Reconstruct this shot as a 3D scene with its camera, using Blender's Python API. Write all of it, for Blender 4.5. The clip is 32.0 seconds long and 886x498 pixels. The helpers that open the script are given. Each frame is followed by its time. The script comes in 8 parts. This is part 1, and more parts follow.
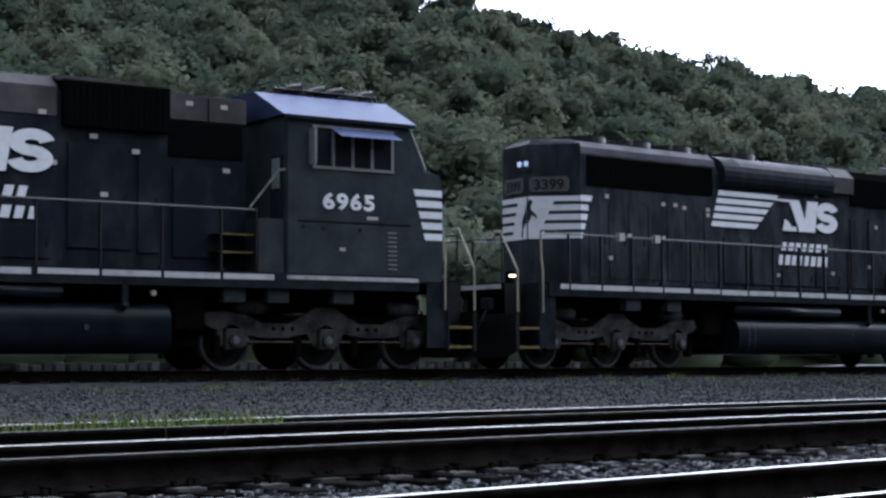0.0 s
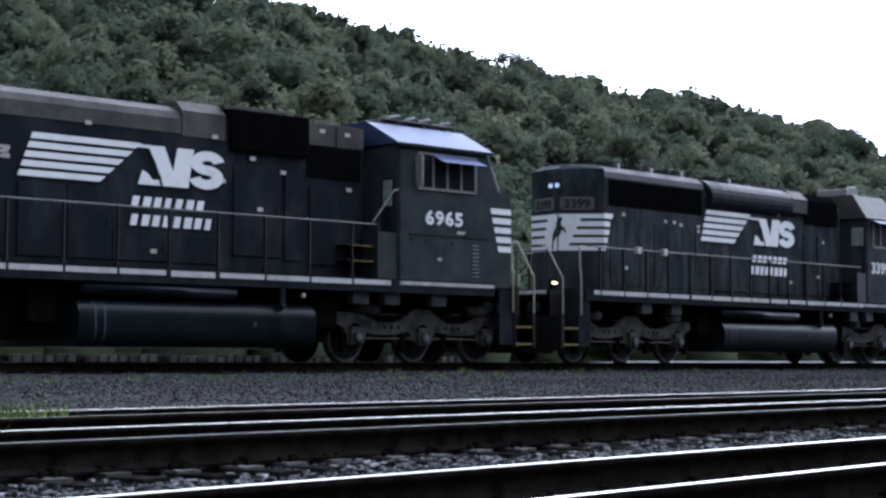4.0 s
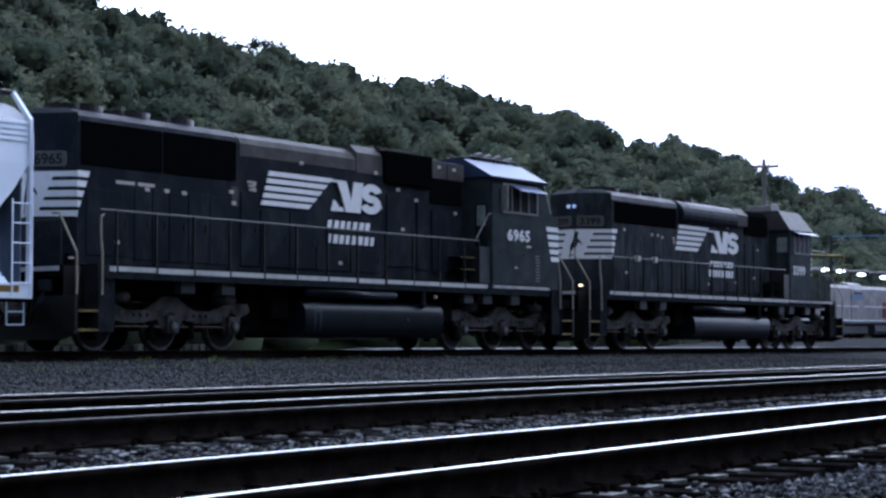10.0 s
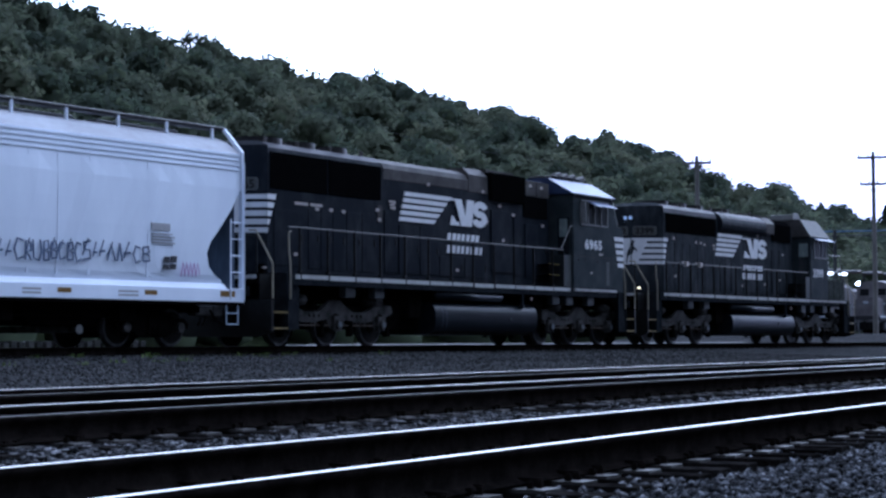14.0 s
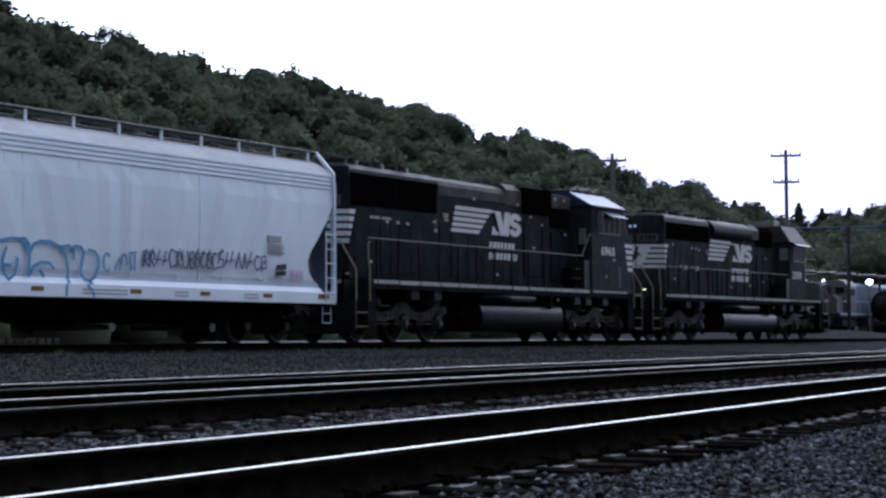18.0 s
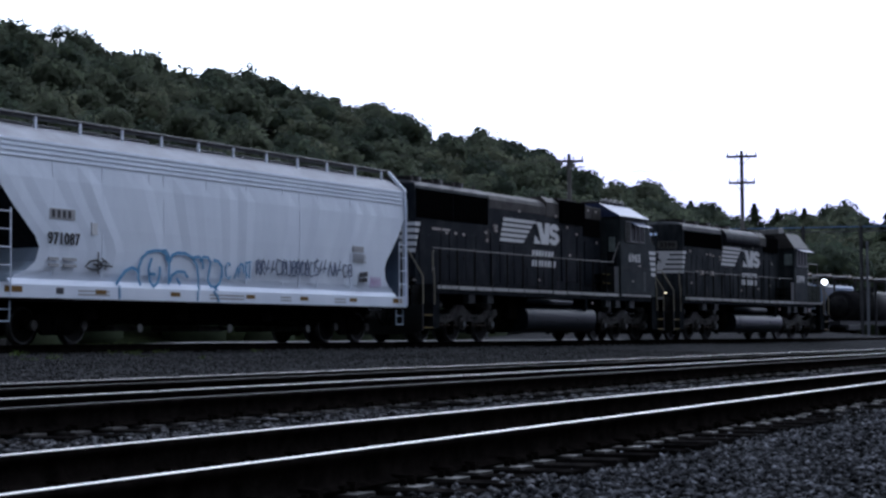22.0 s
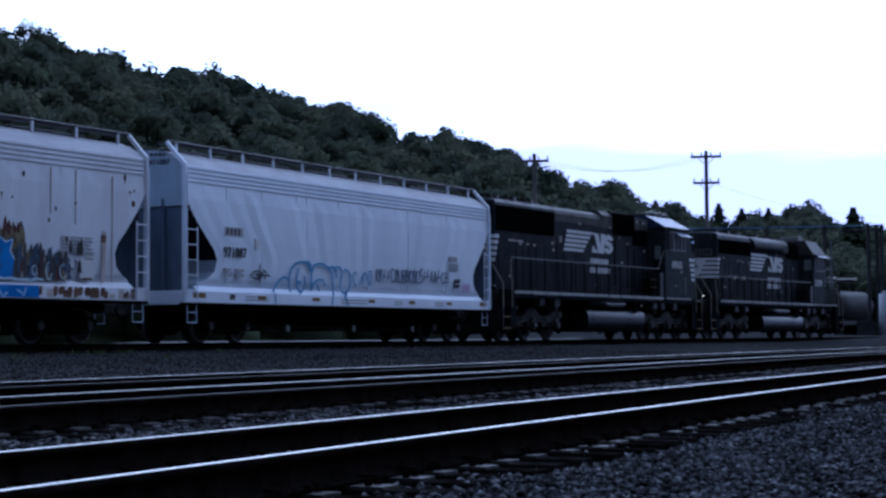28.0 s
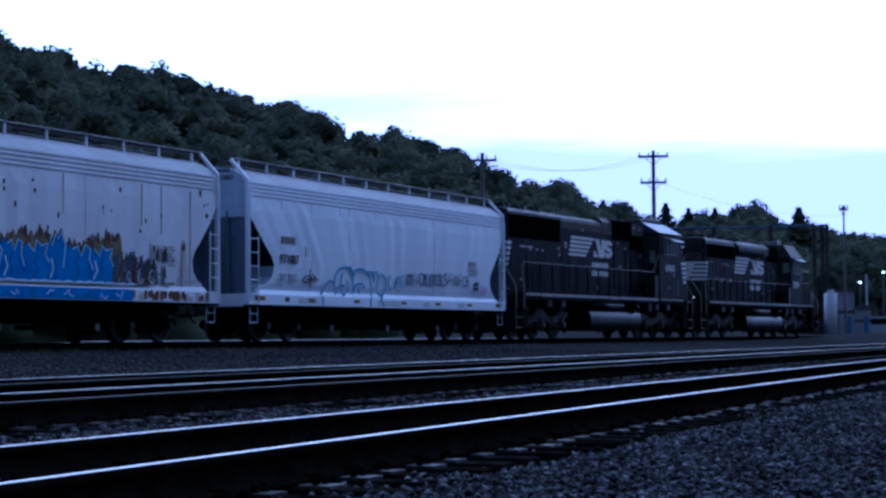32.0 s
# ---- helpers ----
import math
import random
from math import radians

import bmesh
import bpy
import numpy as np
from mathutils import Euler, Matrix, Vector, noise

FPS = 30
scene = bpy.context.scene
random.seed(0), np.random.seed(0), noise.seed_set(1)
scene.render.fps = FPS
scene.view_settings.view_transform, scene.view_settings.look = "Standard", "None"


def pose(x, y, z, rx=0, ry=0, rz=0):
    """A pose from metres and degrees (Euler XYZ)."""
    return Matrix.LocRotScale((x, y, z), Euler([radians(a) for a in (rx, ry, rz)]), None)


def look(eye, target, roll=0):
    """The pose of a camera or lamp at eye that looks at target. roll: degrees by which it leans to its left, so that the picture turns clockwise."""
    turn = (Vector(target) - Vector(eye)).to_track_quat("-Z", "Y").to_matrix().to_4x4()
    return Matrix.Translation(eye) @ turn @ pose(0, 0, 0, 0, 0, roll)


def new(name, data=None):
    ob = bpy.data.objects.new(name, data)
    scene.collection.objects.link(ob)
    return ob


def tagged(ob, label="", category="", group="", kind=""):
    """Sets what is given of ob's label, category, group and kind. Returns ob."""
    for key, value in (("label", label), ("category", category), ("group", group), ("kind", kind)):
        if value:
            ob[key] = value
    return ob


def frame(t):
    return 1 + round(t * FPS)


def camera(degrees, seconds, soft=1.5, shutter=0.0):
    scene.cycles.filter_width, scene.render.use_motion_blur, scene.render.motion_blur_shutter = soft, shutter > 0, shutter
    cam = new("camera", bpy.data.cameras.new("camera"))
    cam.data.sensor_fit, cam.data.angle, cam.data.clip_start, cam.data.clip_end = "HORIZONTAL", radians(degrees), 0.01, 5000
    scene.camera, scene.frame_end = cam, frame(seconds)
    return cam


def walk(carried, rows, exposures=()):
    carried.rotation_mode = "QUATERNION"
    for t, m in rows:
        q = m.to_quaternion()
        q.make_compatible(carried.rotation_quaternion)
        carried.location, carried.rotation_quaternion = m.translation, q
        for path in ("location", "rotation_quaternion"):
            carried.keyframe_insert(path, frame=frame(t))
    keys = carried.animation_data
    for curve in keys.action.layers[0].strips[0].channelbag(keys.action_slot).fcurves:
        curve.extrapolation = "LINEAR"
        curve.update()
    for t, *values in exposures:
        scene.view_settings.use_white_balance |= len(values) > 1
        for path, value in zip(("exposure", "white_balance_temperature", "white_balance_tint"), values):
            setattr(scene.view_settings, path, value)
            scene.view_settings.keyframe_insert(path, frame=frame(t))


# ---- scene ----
# ---- camera ----
EYE = 0.024
cam = camera(27.5, 32.0, soft=2.65)
PATH = [
    (0, 0.62, 3.74, 0.32), (0.5, -0.55, 3.72, 0.30), (1, -1.66, 3.68, 0.30), (1.5, -2.62, 3.65, 0.33), (2, -3.48, 3.62, 0.31), (2.5, -4.03, 3.61, 0.27),
    (4.5, -7.01, 3.50, -0.10), (5, -8.24, 3.45, -0.02), (5.5, -9.21, 3.44, 0.03), (6, -9.91, 3.42, 0.08), (6.5, -10.41, 3.39, 0.10), (7, -10.84, 3.36, 0.14),
    (7.5, -11.35, 3.33, 0.16), (8, -11.77, 3.30, 0.15), (8.5, -12.34, 3.26, 0.15), (9, -12.87, 3.24, 0.17), (9.5, -13.34, 3.20, 0.18), (10, -13.80, 3.14, 0.21),
    (10.5, -14.23, 3.10, 0.23), (11, -14.65, 3.12, 0.26), (11.5, -14.90, 3.10, 0.27), (12, -15.14, 3.08, 0.27), (12.5, -15.36, 3.03, 0.28), (13, -15.52, 3.03, 0.31),
    (13.5, -15.67, 3.02, 0.32), (15.5, -16.70, 2.97, 0.34), (16, -17.02, 2.96, 0.34), (16.5, -17.45, 2.93, 0.35), (17, -17.80, 2.92, 0.35), (17.5, -18.16, 2.91, 0.37),
    (18, -18.52, 2.89, 0.39), (18.5, -18.95, 2.86, 0.39), (19, -19.40, 2.84, 0.41), (19.5, -19.80, 2.81, 0.42), (20, -19.95, 2.88, 0.44), (20.5, -19.93, 2.89, 0.44),
    (21, -19.88, 2.88, 0.44), (21.5, -19.88, 2.89, 0.44), (22, -19.88, 2.89, 0.44), (23, -19.88, 2.88, 0.44), (24, -19.88, 2.88, 0.44), (24.5, -19.95, 2.87, 0.44),
    (25, -20.08, 2.87, 0.44), (25.5, -20.20, 2.86, 0.45), (27.5, -20.88, 2.87, 0.45), (28, -20.98, 2.87, 0.45), (28.5, -21.12, 2.87, 0.45), (29, -21.33, 2.88, 0.45),
    (29.5, -21.54, 2.88, 0.45), (30, -21.75, 2.88, 0.45), (30.5, -21.96, 2.87, 0.44), (31, -22.20, 2.87, 0.45), (31.5, -22.40, 2.85, 0.46), (32, -22.63, 2.83, 0.46),
]
LIGHT_ROWS = [(0, 0.32, 5400, 12), (3, 0.51, 5400, 12), (6, 0.56, 5400, 12), (8, 0.50, 5300, 12), (9, 0.30, 5150, 13), (10, 0.07, 5000, 13), (11, -0.08, 4700, 14), (13, -0.15, 4550, 15), (16, -0.44, 5250, 13), (19, -0.63, 5350, 13), (22, -0.85, 5300, 13), (24, -1.22, 5000, 14), (28, -1.27, 4450, 17), (30, -1.31, 4350, 18), (31, -1.38, 4150, 19), (32, -1.42, 3980, 20)]
walk(cam, [(t, pose(0, 0, EYE, 0, 0, yaw) @ pose(0, 0, 0, pitch) @ pose(0, 0, 0, 0, roll) @ pose(0, 0, 0, 90)) for t, yaw, pitch, roll in PATH], LIGHT_ROWS)

# ---- sky and sun: a bright evening overcast, the sun low behind the hill ----
SUN_AZ, SUN_EL = 40.0, 24.0  # degrees right of the first view, and above the horizon
world = bpy.data.worlds.new("sky")
scene.world = world
world.use_nodes = True
wn, wl = world.node_tree.nodes, world.node_tree.links
sky = wn.new("ShaderNodeTexSky")
sky.sky_type, sky.sun_disc = "NISHITA", False
sky.sun_elevation, sky.sun_rotation = radians(SUN_EL), radians(SUN_AZ)
sky.air_density, sky.dust_density = 1.0, 2.0
coord = wn.new("ShaderNodeTexCoord")
stretch = wn.new("ShaderNodeMapping")
stretch.inputs["Scale"].default_value = (1.0, 1.0, 5.0)
wl.new(coord.outputs["Generated"], stretch.inputs["Vector"])
cloud = wn.new("ShaderNodeTexNoise")
cloud.inputs["Scale"].default_value, cloud.inputs["Detail"].default_value = 2.2, 5.0
wl.new(stretch.outputs["Vector"], cloud.inputs["Vector"])
ramp = wn.new("ShaderNodeValToRGB")  # how much of the clear sky the cloud deck covers
ramp.color_ramp.elements[0].position, ramp.color_ramp.elements[1].position = 0.20, 0.36
wl.new(cloud.outputs["Fac"], ramp.inputs["Fac"])
glow = wn.new("ShaderNodeVectorMath")
glow.operation = "DOT_PRODUCT"
glow.inputs[1].default_value = (math.sin(radians(SUN_AZ)) * 0.94, math.cos(radians(SUN_AZ)) * 0.94, 0.25)
wl.new(coord.outputs["Generated"], glow.inputs[0])
shine = wn.new("ShaderNodeMapRange")  # the deck is bright towards the hidden sun, dim behind
shine.interpolation_type = "SMOOTHSTEP"
shine.inputs["From Min"].default_value, shine.inputs["From Max"].default_value = -0.15, 0.95
shine.inputs["To Min"].default_value, shine.inputs["To Max"].default_value = 6.0, 54.0
wl.new(glow.outputs["Value"], shine.inputs["Value"])
parts = wn.new("ShaderNodeSeparateXYZ")
wl.new(coord.outputs["Generated"], parts.inputs["Vector"])
wisp = wn.new("ShaderNodeTexNoise")
wisp.inputs["Scale"].default_value, wisp.inputs["Detail"].default_value = 3.2, 6.0
low = wn.new("ShaderNodeMapping")
low.inputs["Scale"].default_value = (1.0, 1.0, 9.0)
wl.new(coord.outputs["Generated"], low.inputs["Vector"])
wl.new(low.outputs["Vector"], wisp.inputs["Vector"])
edge = wn.new("ShaderNodeMath")
edge.operation = "MULTIPLY_ADD"
edge.inputs[1].default_value, edge.inputs[2].default_value = 0.24, -0.12
wl.new(wisp.outputs["Fac"], edge.inputs[0])
lift = wn.new("ShaderNodeMath")
lift.operation = "ADD"
wl.new(parts.outputs["Z"], lift.inputs[0])
wl.new(edge.outputs["Value"], lift.inputs[1])
band = wn.new("ShaderNodeValToRGB")  # thin blue haze low over the horizon, white cloud above
band.color_ramp.elements[0].position, band.color_ramp.elements[1].position = 0.098, 0.158
band.color_ramp.elements[0].color, band.color_ramp.elements[1].color = (0.475, 0.45, 0.56, 1), (1.0, 1.0, 1.02, 1)
wl.new(lift.outputs["Value"], band.inputs["Fac"])
veil = wn.new("ShaderNodeMix")
veil.data_type, veil.blend_type = "RGBA", "MULTIPLY"
veil.inputs["Factor"].default_value = 1
wl.new(band.outputs["Color"], veil.inputs["A"])
wl.new(shine.outputs["Result"], veil.inputs["B"])
mixer = wn.new("ShaderNodeMix")
mixer.data_type = "RGBA"
wl.new(ramp.outputs["Color"], mixer.inputs["Factor"])
wl.new(sky.outputs["Color"], mixer.inputs["A"])
wl.new(veil.outputs["Result"], mixer.inputs["B"])
wl.new(mixer.outputs["Result"], wn["Background"].inputs["Color"])
wn["Background"].inputs["Strength"].default_value = 0.1
lamp = bpy.data.lights.new("sun", "SUN")
lamp.energy, lamp.angle, lamp.color = 0.6, radians(20), (1.0, 0.95, 0.88)
sun = new("sun", lamp)
sun.matrix_world = look((0, 0, 60), (-math.sin(radians(SUN_AZ)) * 60, -math.cos(radians(SUN_AZ)) * 60, 60 - 60 * math.tan(radians(SUN_EL))))


# ---- materials ----
def material(name, base, other=None, scale=6.0, rough=0.7, metal=0.0, bump=0.0, bump_scale=40.0, spread=(0.35, 0.65), spec=0.15, rough_var=0.0, vary=0.0, emit=0.0, stretch_z=1.0, island=0.0):
    """A surface with two scales of colour variation, roughness variation and fine relief."""
    m = bpy.data.materials.new(name)
    m.use_nodes = True
    n, l = m.node_tree.nodes, m.node_tree.links
    b = n["Principled BSDF"]
    b.inputs["Roughness"].default_value, b.inputs["Metallic"].default_value = rough, metal
    b.inputs["Base Color"].default_value = (*base, 1)
    b.inputs["Specular IOR Level"].default_value = spec
    tc = n.new("ShaderNodeTexCoord")
    mp = n.new("ShaderNodeMapping")
    mp.inputs["Scale"].default_value = (1, 1, stretch_z)
    l.new(tc.outputs["Object"], mp.inputs["Vector"])
    if other is not None:
        big = n.new("ShaderNodeTexNoise")
        big.inputs["Scale"].default_value, big.inputs["Detail"].default_value, big.inputs["Roughness"].default_value = scale, 8, 0.65
        l.new(mp.outputs["Vector"], big.inputs["Vector"])
        cr = n.new("ShaderNodeValToRGB")
        cr.color_ramp.elements[0].position, cr.color_ramp.elements[1].position = spread
        cr.color_ramp.elements[0].color, cr.color_ramp.elements[1].color = (*base, 1), (*other, 1)
        l.new(big.outputs["Fac"], cr.inputs["Fac"])
        out = cr.outputs["Color"]
        if vary or island:
            src = n.new("ShaderNodeNewGeometry").outputs["Random Per Island"] if island else n.new("ShaderNodeObjectInfo").outputs["Random"]
            amount = island or vary
            mr = n.new("ShaderNodeMapRange")
            mr.inputs["To Min"].default_value, mr.inputs["To Max"].default_value = 1 - amount, 1 + amount
            l.new(src, mr.inputs["Value"])
            mul = n.new("ShaderNodeMix")
            mul.data_type, mul.blend_type = "RGBA", "MULTIPLY"
            mul.inputs["Factor"].default_value = 1
            l.new(out, mul.inputs["A"])
            l.new(mr.outputs["Result"], mul.inputs["B"])
            out = mul.outputs["Result"]
        l.new(out, b.inputs["Base Color"])
        if rough_var:
            rr = n.new("ShaderNodeMapRange")
            rr.inputs["To Min"].default_value, rr.inputs["To Max"].default_value = rough - rough_var, rough + rough_var
            l.new(big.outputs["Fac"], rr.inputs["Value"])
            l.new(rr.outputs["Result"], b.inputs["Roughness"])
    if bump:
        fine = n.new("ShaderNodeTexNoise")
        fine.inputs["Scale"].default_value, fine.inputs["Detail"].default_value = bump_scale, 6
        l.new(mp.outputs["Vector"], fine.inputs["Vector"])
        bp = n.new("ShaderNodeBump")
        bp.inputs["Strength"].default_value, bp.inputs["Distance"].default_value = bump, 0.02
        l.new(fine.outputs["Fac"], bp.inputs["Height"])
        l.new(bp.outputs["Normal"], b.inputs["Normal"])
    if emit:
        b.inputs["Emission Color"].default_value, b.inputs["Emission Strength"].default_value = (*base, 1), emit
    return m


M_BLACK = material("black_loco_paint", (0.0098, 0.0120, 0.0164), (0.036, 0.038, 0.042), 1.5, 0.45, bump=0.15, bump_scale=1.6, spread=(0.46, 0.82), spec=0.015, stretch_z=0.5)
M_FADEDBLACK = material("weathered_black_paint", (0.0150, 0.0176, 0.0215), (0.050, 0.055, 0.060), 2.4, 0.5, bump=0.1, bump_scale=2.5, spread=(0.42, 0.76), spec=0.01, stretch_z=0.35)
M_ROOF = material("dusty_black_roof", (0.010, 0.0095, 0.011), (0.030, 0.027, 0.027), 1.2, 0.45, spread=(0.35, 0.7), spec=0.12)
# Lighter grey that paints in the light the upper roof edges catch.
M_ROOFSHEEN = material("painted_roof_sheen", (0.026, 0.025, 0.031), (0.048, 0.045, 0.053), 1.4, 0.5, spec=0.03)
M_GREYROOF = material("faded_roof_paint", (0.034, 0.032, 0.032), (0.072, 0.066, 0.064), 1.5, 0.6, spec=0.05)
# Near-black base colour that stands in for the shade below the vehicles.
M_UNDER = material("shade_dark_underframe", (0.0022, 0.002, 0.002), (0.005, 0.0046, 0.0044), 4, 0.9, bump=0.2, spec=0.0)
M_TRUCK = material("dusty_truck_casting", (0.012, 0.012, 0.012), (0.070, 0.067, 0.065), 3, 0.6, bump=0.2, spec=0.05, spread=(0.38, 0.72))
M_WHITE = material("white_lettering", (0.60, 0.60, 0.62), (0.46, 0.455, 0.46), 5, 0.6, spread=(0.5, 0.85))
M_SILL = material("scuffed_white_sill", (0.36, 0.36, 0.355), (0.14, 0.135, 0.13), 3.5, 0.6, spread=(0.50, 0.80))
M_YELLOW = material("safety_yellow", (0.15, 0.113, 0.03), (0.06, 0.048, 0.02), 5, 0.6)
M_RAILGREY = material("handrail_grey", (0.135, 0.134, 0.133), (0.08, 0.079, 0.077), 6, 0.5)
M_POST = material("black_stanchion", (0.003, 0.003, 0.0035), (0.007, 0.007, 0.007), 8, 0.5, spec=0.15)
M_MESH = material("dark_screen", (0.0022, 0.0022, 0.0028), (0.0045, 0.0045, 0.0045), 40, 0.9, spec=0.0)
M_GLASS = material("dark_cab_glass", (0.012, 0.013, 0.015), None, rough=0.3, spec=0.02)
M_HOPPER = material("white_hopper_paint", (0.77, 0.82, 0.92), (0.66, 0.71, 0.82), 0.8, 0.5, bump=0.03, bump_scale=2, spread=(0.35, 0.75), stretch_z=0.25)
M_STEEL = material("polished_rail_head", (0.36, 0.345, 0.32), (0.28, 0.267, 0.245), 2, 0.26, 1.0)
M_DULLRAIL = material("dull_rail_head", (0.060, 0.057, 0.053), (0.042, 0.039, 0.036), 2, 0.6, 0.5)
# Worn plates, coloured lighter for the sky they reflect.
M_TIEPLATE = material("worn_sky_toned_plate", (0.050, 0.047, 0.045), (0.025, 0.023, 0.021), 9, 0.6, spec=0.2, vary=0.4)
M_RUST = material("rusty_rail_side", (0.0028, 0.0025, 0.0024), (0.011, 0.0092, 0.0083), 6, 0.95, bump=0.3, spec=0.0)
M_TIE = material("weathered_tie", (0.003, 0.0028, 0.0028), (0.013, 0.012, 0.0115), 7, 0.95, bump=0.6, vary=0.5, spec=0.0)
M_STONE = material("crushed_stone", (0.007, 0.0075, 0.009), (0.185, 0.185, 0.197), 18, 0.95, bump=0.5, island=0.9, spec=0.05, spread=(0.47, 0.66))
# The same stone, its colour lowered to dim the near bank.
M_STONEDARK = material("dimmed_crushed_stone", (0.005, 0.0055, 0.0068), (0.125, 0.128, 0.142), 18, 0.95, bump=0.5, island=0.9, spec=0.05, spread=(0.47, 0.66))
M_PEBBLE = material("small_grey_pebble", (0.022, 0.022, 0.023), (0.072, 0.072, 0.073), 9, 0.95, island=0.85, spec=0.0)
M_GRAVEL = material("fine_gravel", (0.0115, 0.0118, 0.0127), (0.053, 0.053, 0.0545), 7, 1.0, bump=0.9, bump_scale=30, spec=0.0)
M_FOREST = material("forest_floor", (0.007, 0.010, 0.005), (0.02, 0.024, 0.012), 0.6, 1.0, spec=0.0)
M_LEAF = material("hill_foliage", (0.042, 0.0525, 0.0345), (0.082, 0.094, 0.061), 0.085, 0.95, island=0.06, spec=0.1, spread=(0.3, 0.7))


def let_light_through(m, share):
    """Leaves pass part of the light that falls on their far side."""
    n, l = m.node_tree.nodes, m.node_tree.links
    b, o = n["Principled BSDF"], n["Material Output"]
    thin, mixed = n.new("ShaderNodeBsdfTranslucent"), n.new("ShaderNodeMixShader")
    l.new(b.inputs["Base Color"].links[0].from_socket, thin.inputs["Color"])
    mixed.inputs["Fac"].default_value = share
    l.new(b.outputs["BSDF"], mixed.inputs[1])
    l.new(thin.outputs["BSDF"], mixed.inputs[2])
    l.new(mixed.outputs["Shader"], o.inputs["Surface"])


M_LEAFDEEP = material("deep_green_foliage", (0.026, 0.037, 0.026), (0.050, 0.063, 0.042), 0.085, 0.95, island=0.06, spec=0.1, spread=(0.3, 0.7))
M_LEAFPALE = material("olive_foliage", (0.054, 0.064, 0.040), (0.094, 0.100, 0.064), 0.085, 0.95, island=0.06, spec=0.1, spread=(0.3, 0.7))
for m in (M_LEAF, M_LEAFDEEP, M_LEAFPALE):
    let_light_through(m, 0.55)


# ---- building helpers ----
def box(bm, x0, x1, y0, y1, z0, z1, bevel=0.0):
    r = bmesh.ops.create_cube(bm, size=1.0)
    vs = r["verts"]
    bmesh.ops.scale(bm, vec=(abs(x1 - x0), abs(y1 - y0), abs(z1 - z0)), verts=vs)
    bmesh.ops.translate(bm, vec=((x0 + x1) / 2, (y0 + y1) / 2, (z0 + z1) / 2), verts=vs)
    if bevel:
        es = list({e for v in vs for e in v.link_edges})
        bmesh.ops.bevel(bm, geom=es, offset=bevel, segments=2, profile=0.6, affect="EDGES")


def rod(bm, a, b, r, sides=8, r2=None):
    a, b = Vector(a), Vector(b)
    d = b - a
    m = Matrix.Translation((a + b) / 2) @ d.to_track_quat("Z", "Y").to_matrix().to_4x4()
    bmesh.ops.create_cone(bm, cap_ends=True, segments=sides, radius1=r, radius2=r if r2 is None else r2, depth=d.length, matrix=m)


def bent(bm, pts, r, sides=8):
    for a, b in zip(pts, pts[1:]):
        rod(bm, a, b, r, sides)


def prism(bm, outline, axis, lo, hi):
    """A closed outline pushed from lo to hi along an axis. The outline's pairs are the other two axes in x, y, z order."""
    def at(p, c):
        q = list(p)
        q.insert("xyz".index(axis), c)
        return q
    a = [bm.verts.new(at(p, lo)) for p in outline]
    b = [bm.verts.new(at(p, hi)) for p in outline]
    n = len(outline)
    bm.faces.new(a)
    bm.faces.new(b[::-1])
    for i in range(n):
        bm.faces.new((a[i], b[i], b[(i + 1) % n], a[(i + 1) % n]))
    bmesh.ops.recalc_face_normals(bm, faces=bm.faces[:])


def part(name, bm, mat, parent, label="", smooth=False):
    me = bpy.data.meshes.new(name)
    bm.to_mesh(me)
    bm.free()
    me.materials.append(mat)
    if smooth:
        me.polygons.foreach_set("use_smooth", [True] * len(me.polygons))
    ob = new(name, me)
    ob.parent = parent
    if label:
        ob["label"] = label
    return ob


def boxes(name, rows, mat, parent, label="", bevel=0.0):
    bm = bmesh.new()
    for r in rows:
        box(bm, *r, bevel=bevel)
    return part(name, bm, mat, parent, label)


# ---- the plan: the train's curved track, and three straight tracks nearer the camera ----
STEP, FIRST = 0.25, -80.0


def heading(s):
    u = max(-12.0, min(80.0, s)) / 47.5
    return radians(52.89 - 20.56 * u + 24.08 * u * u - 7.59 * u ** 3)


def lay_line():
    n = int((260 - FIRST) / STEP) + 1
    xs, ys = [0.0], [0.0]
    for i in range(1, n):
        h = heading(FIRST + (i - 0.5) * STEP)
        xs.append(xs[-1] + math.sin(h) * STEP)
        ys.append(ys[-1] + math.cos(h) * STEP)
    k = int(round(-FIRST / STEP))
    return [(x - xs[k] - 7.91, y - ys[k] + 30.74) for x, y in zip(xs, ys)]


LINE = lay_line()


def on_line(s):
    q = (s - FIRST) / STEP
    i = max(0, min(len(LINE) - 2, int(q)))
    f = q - i
    return Vector((LINE[i][0] * (1 - f) + LINE[i + 1][0] * f, LINE[i][1] * (1 - f) + LINE[i + 1][1] * f, 0))


def riding(s, half):
    """The pose of a vehicle whose truck centres stand half before and behind s on the train's track."""
    a, b = on_line(s + half), on_line(s - half)
    return Matrix.Translation((a + b) / 2) @ Matrix.Rotation(math.atan2(a.y - b.y, a.x - b.x), 4, "Z")


YARD = radians(44.0)
ALONG, ACROSS = Vector((math.sin(YARD), math.cos(YARD), 0)), Vector((-math.cos(YARD), math.sin(YARD), 0))


def yard(a, d, z=0.0):
    return ALONG * a + ACROSS * d + Vector((0, 0, z))


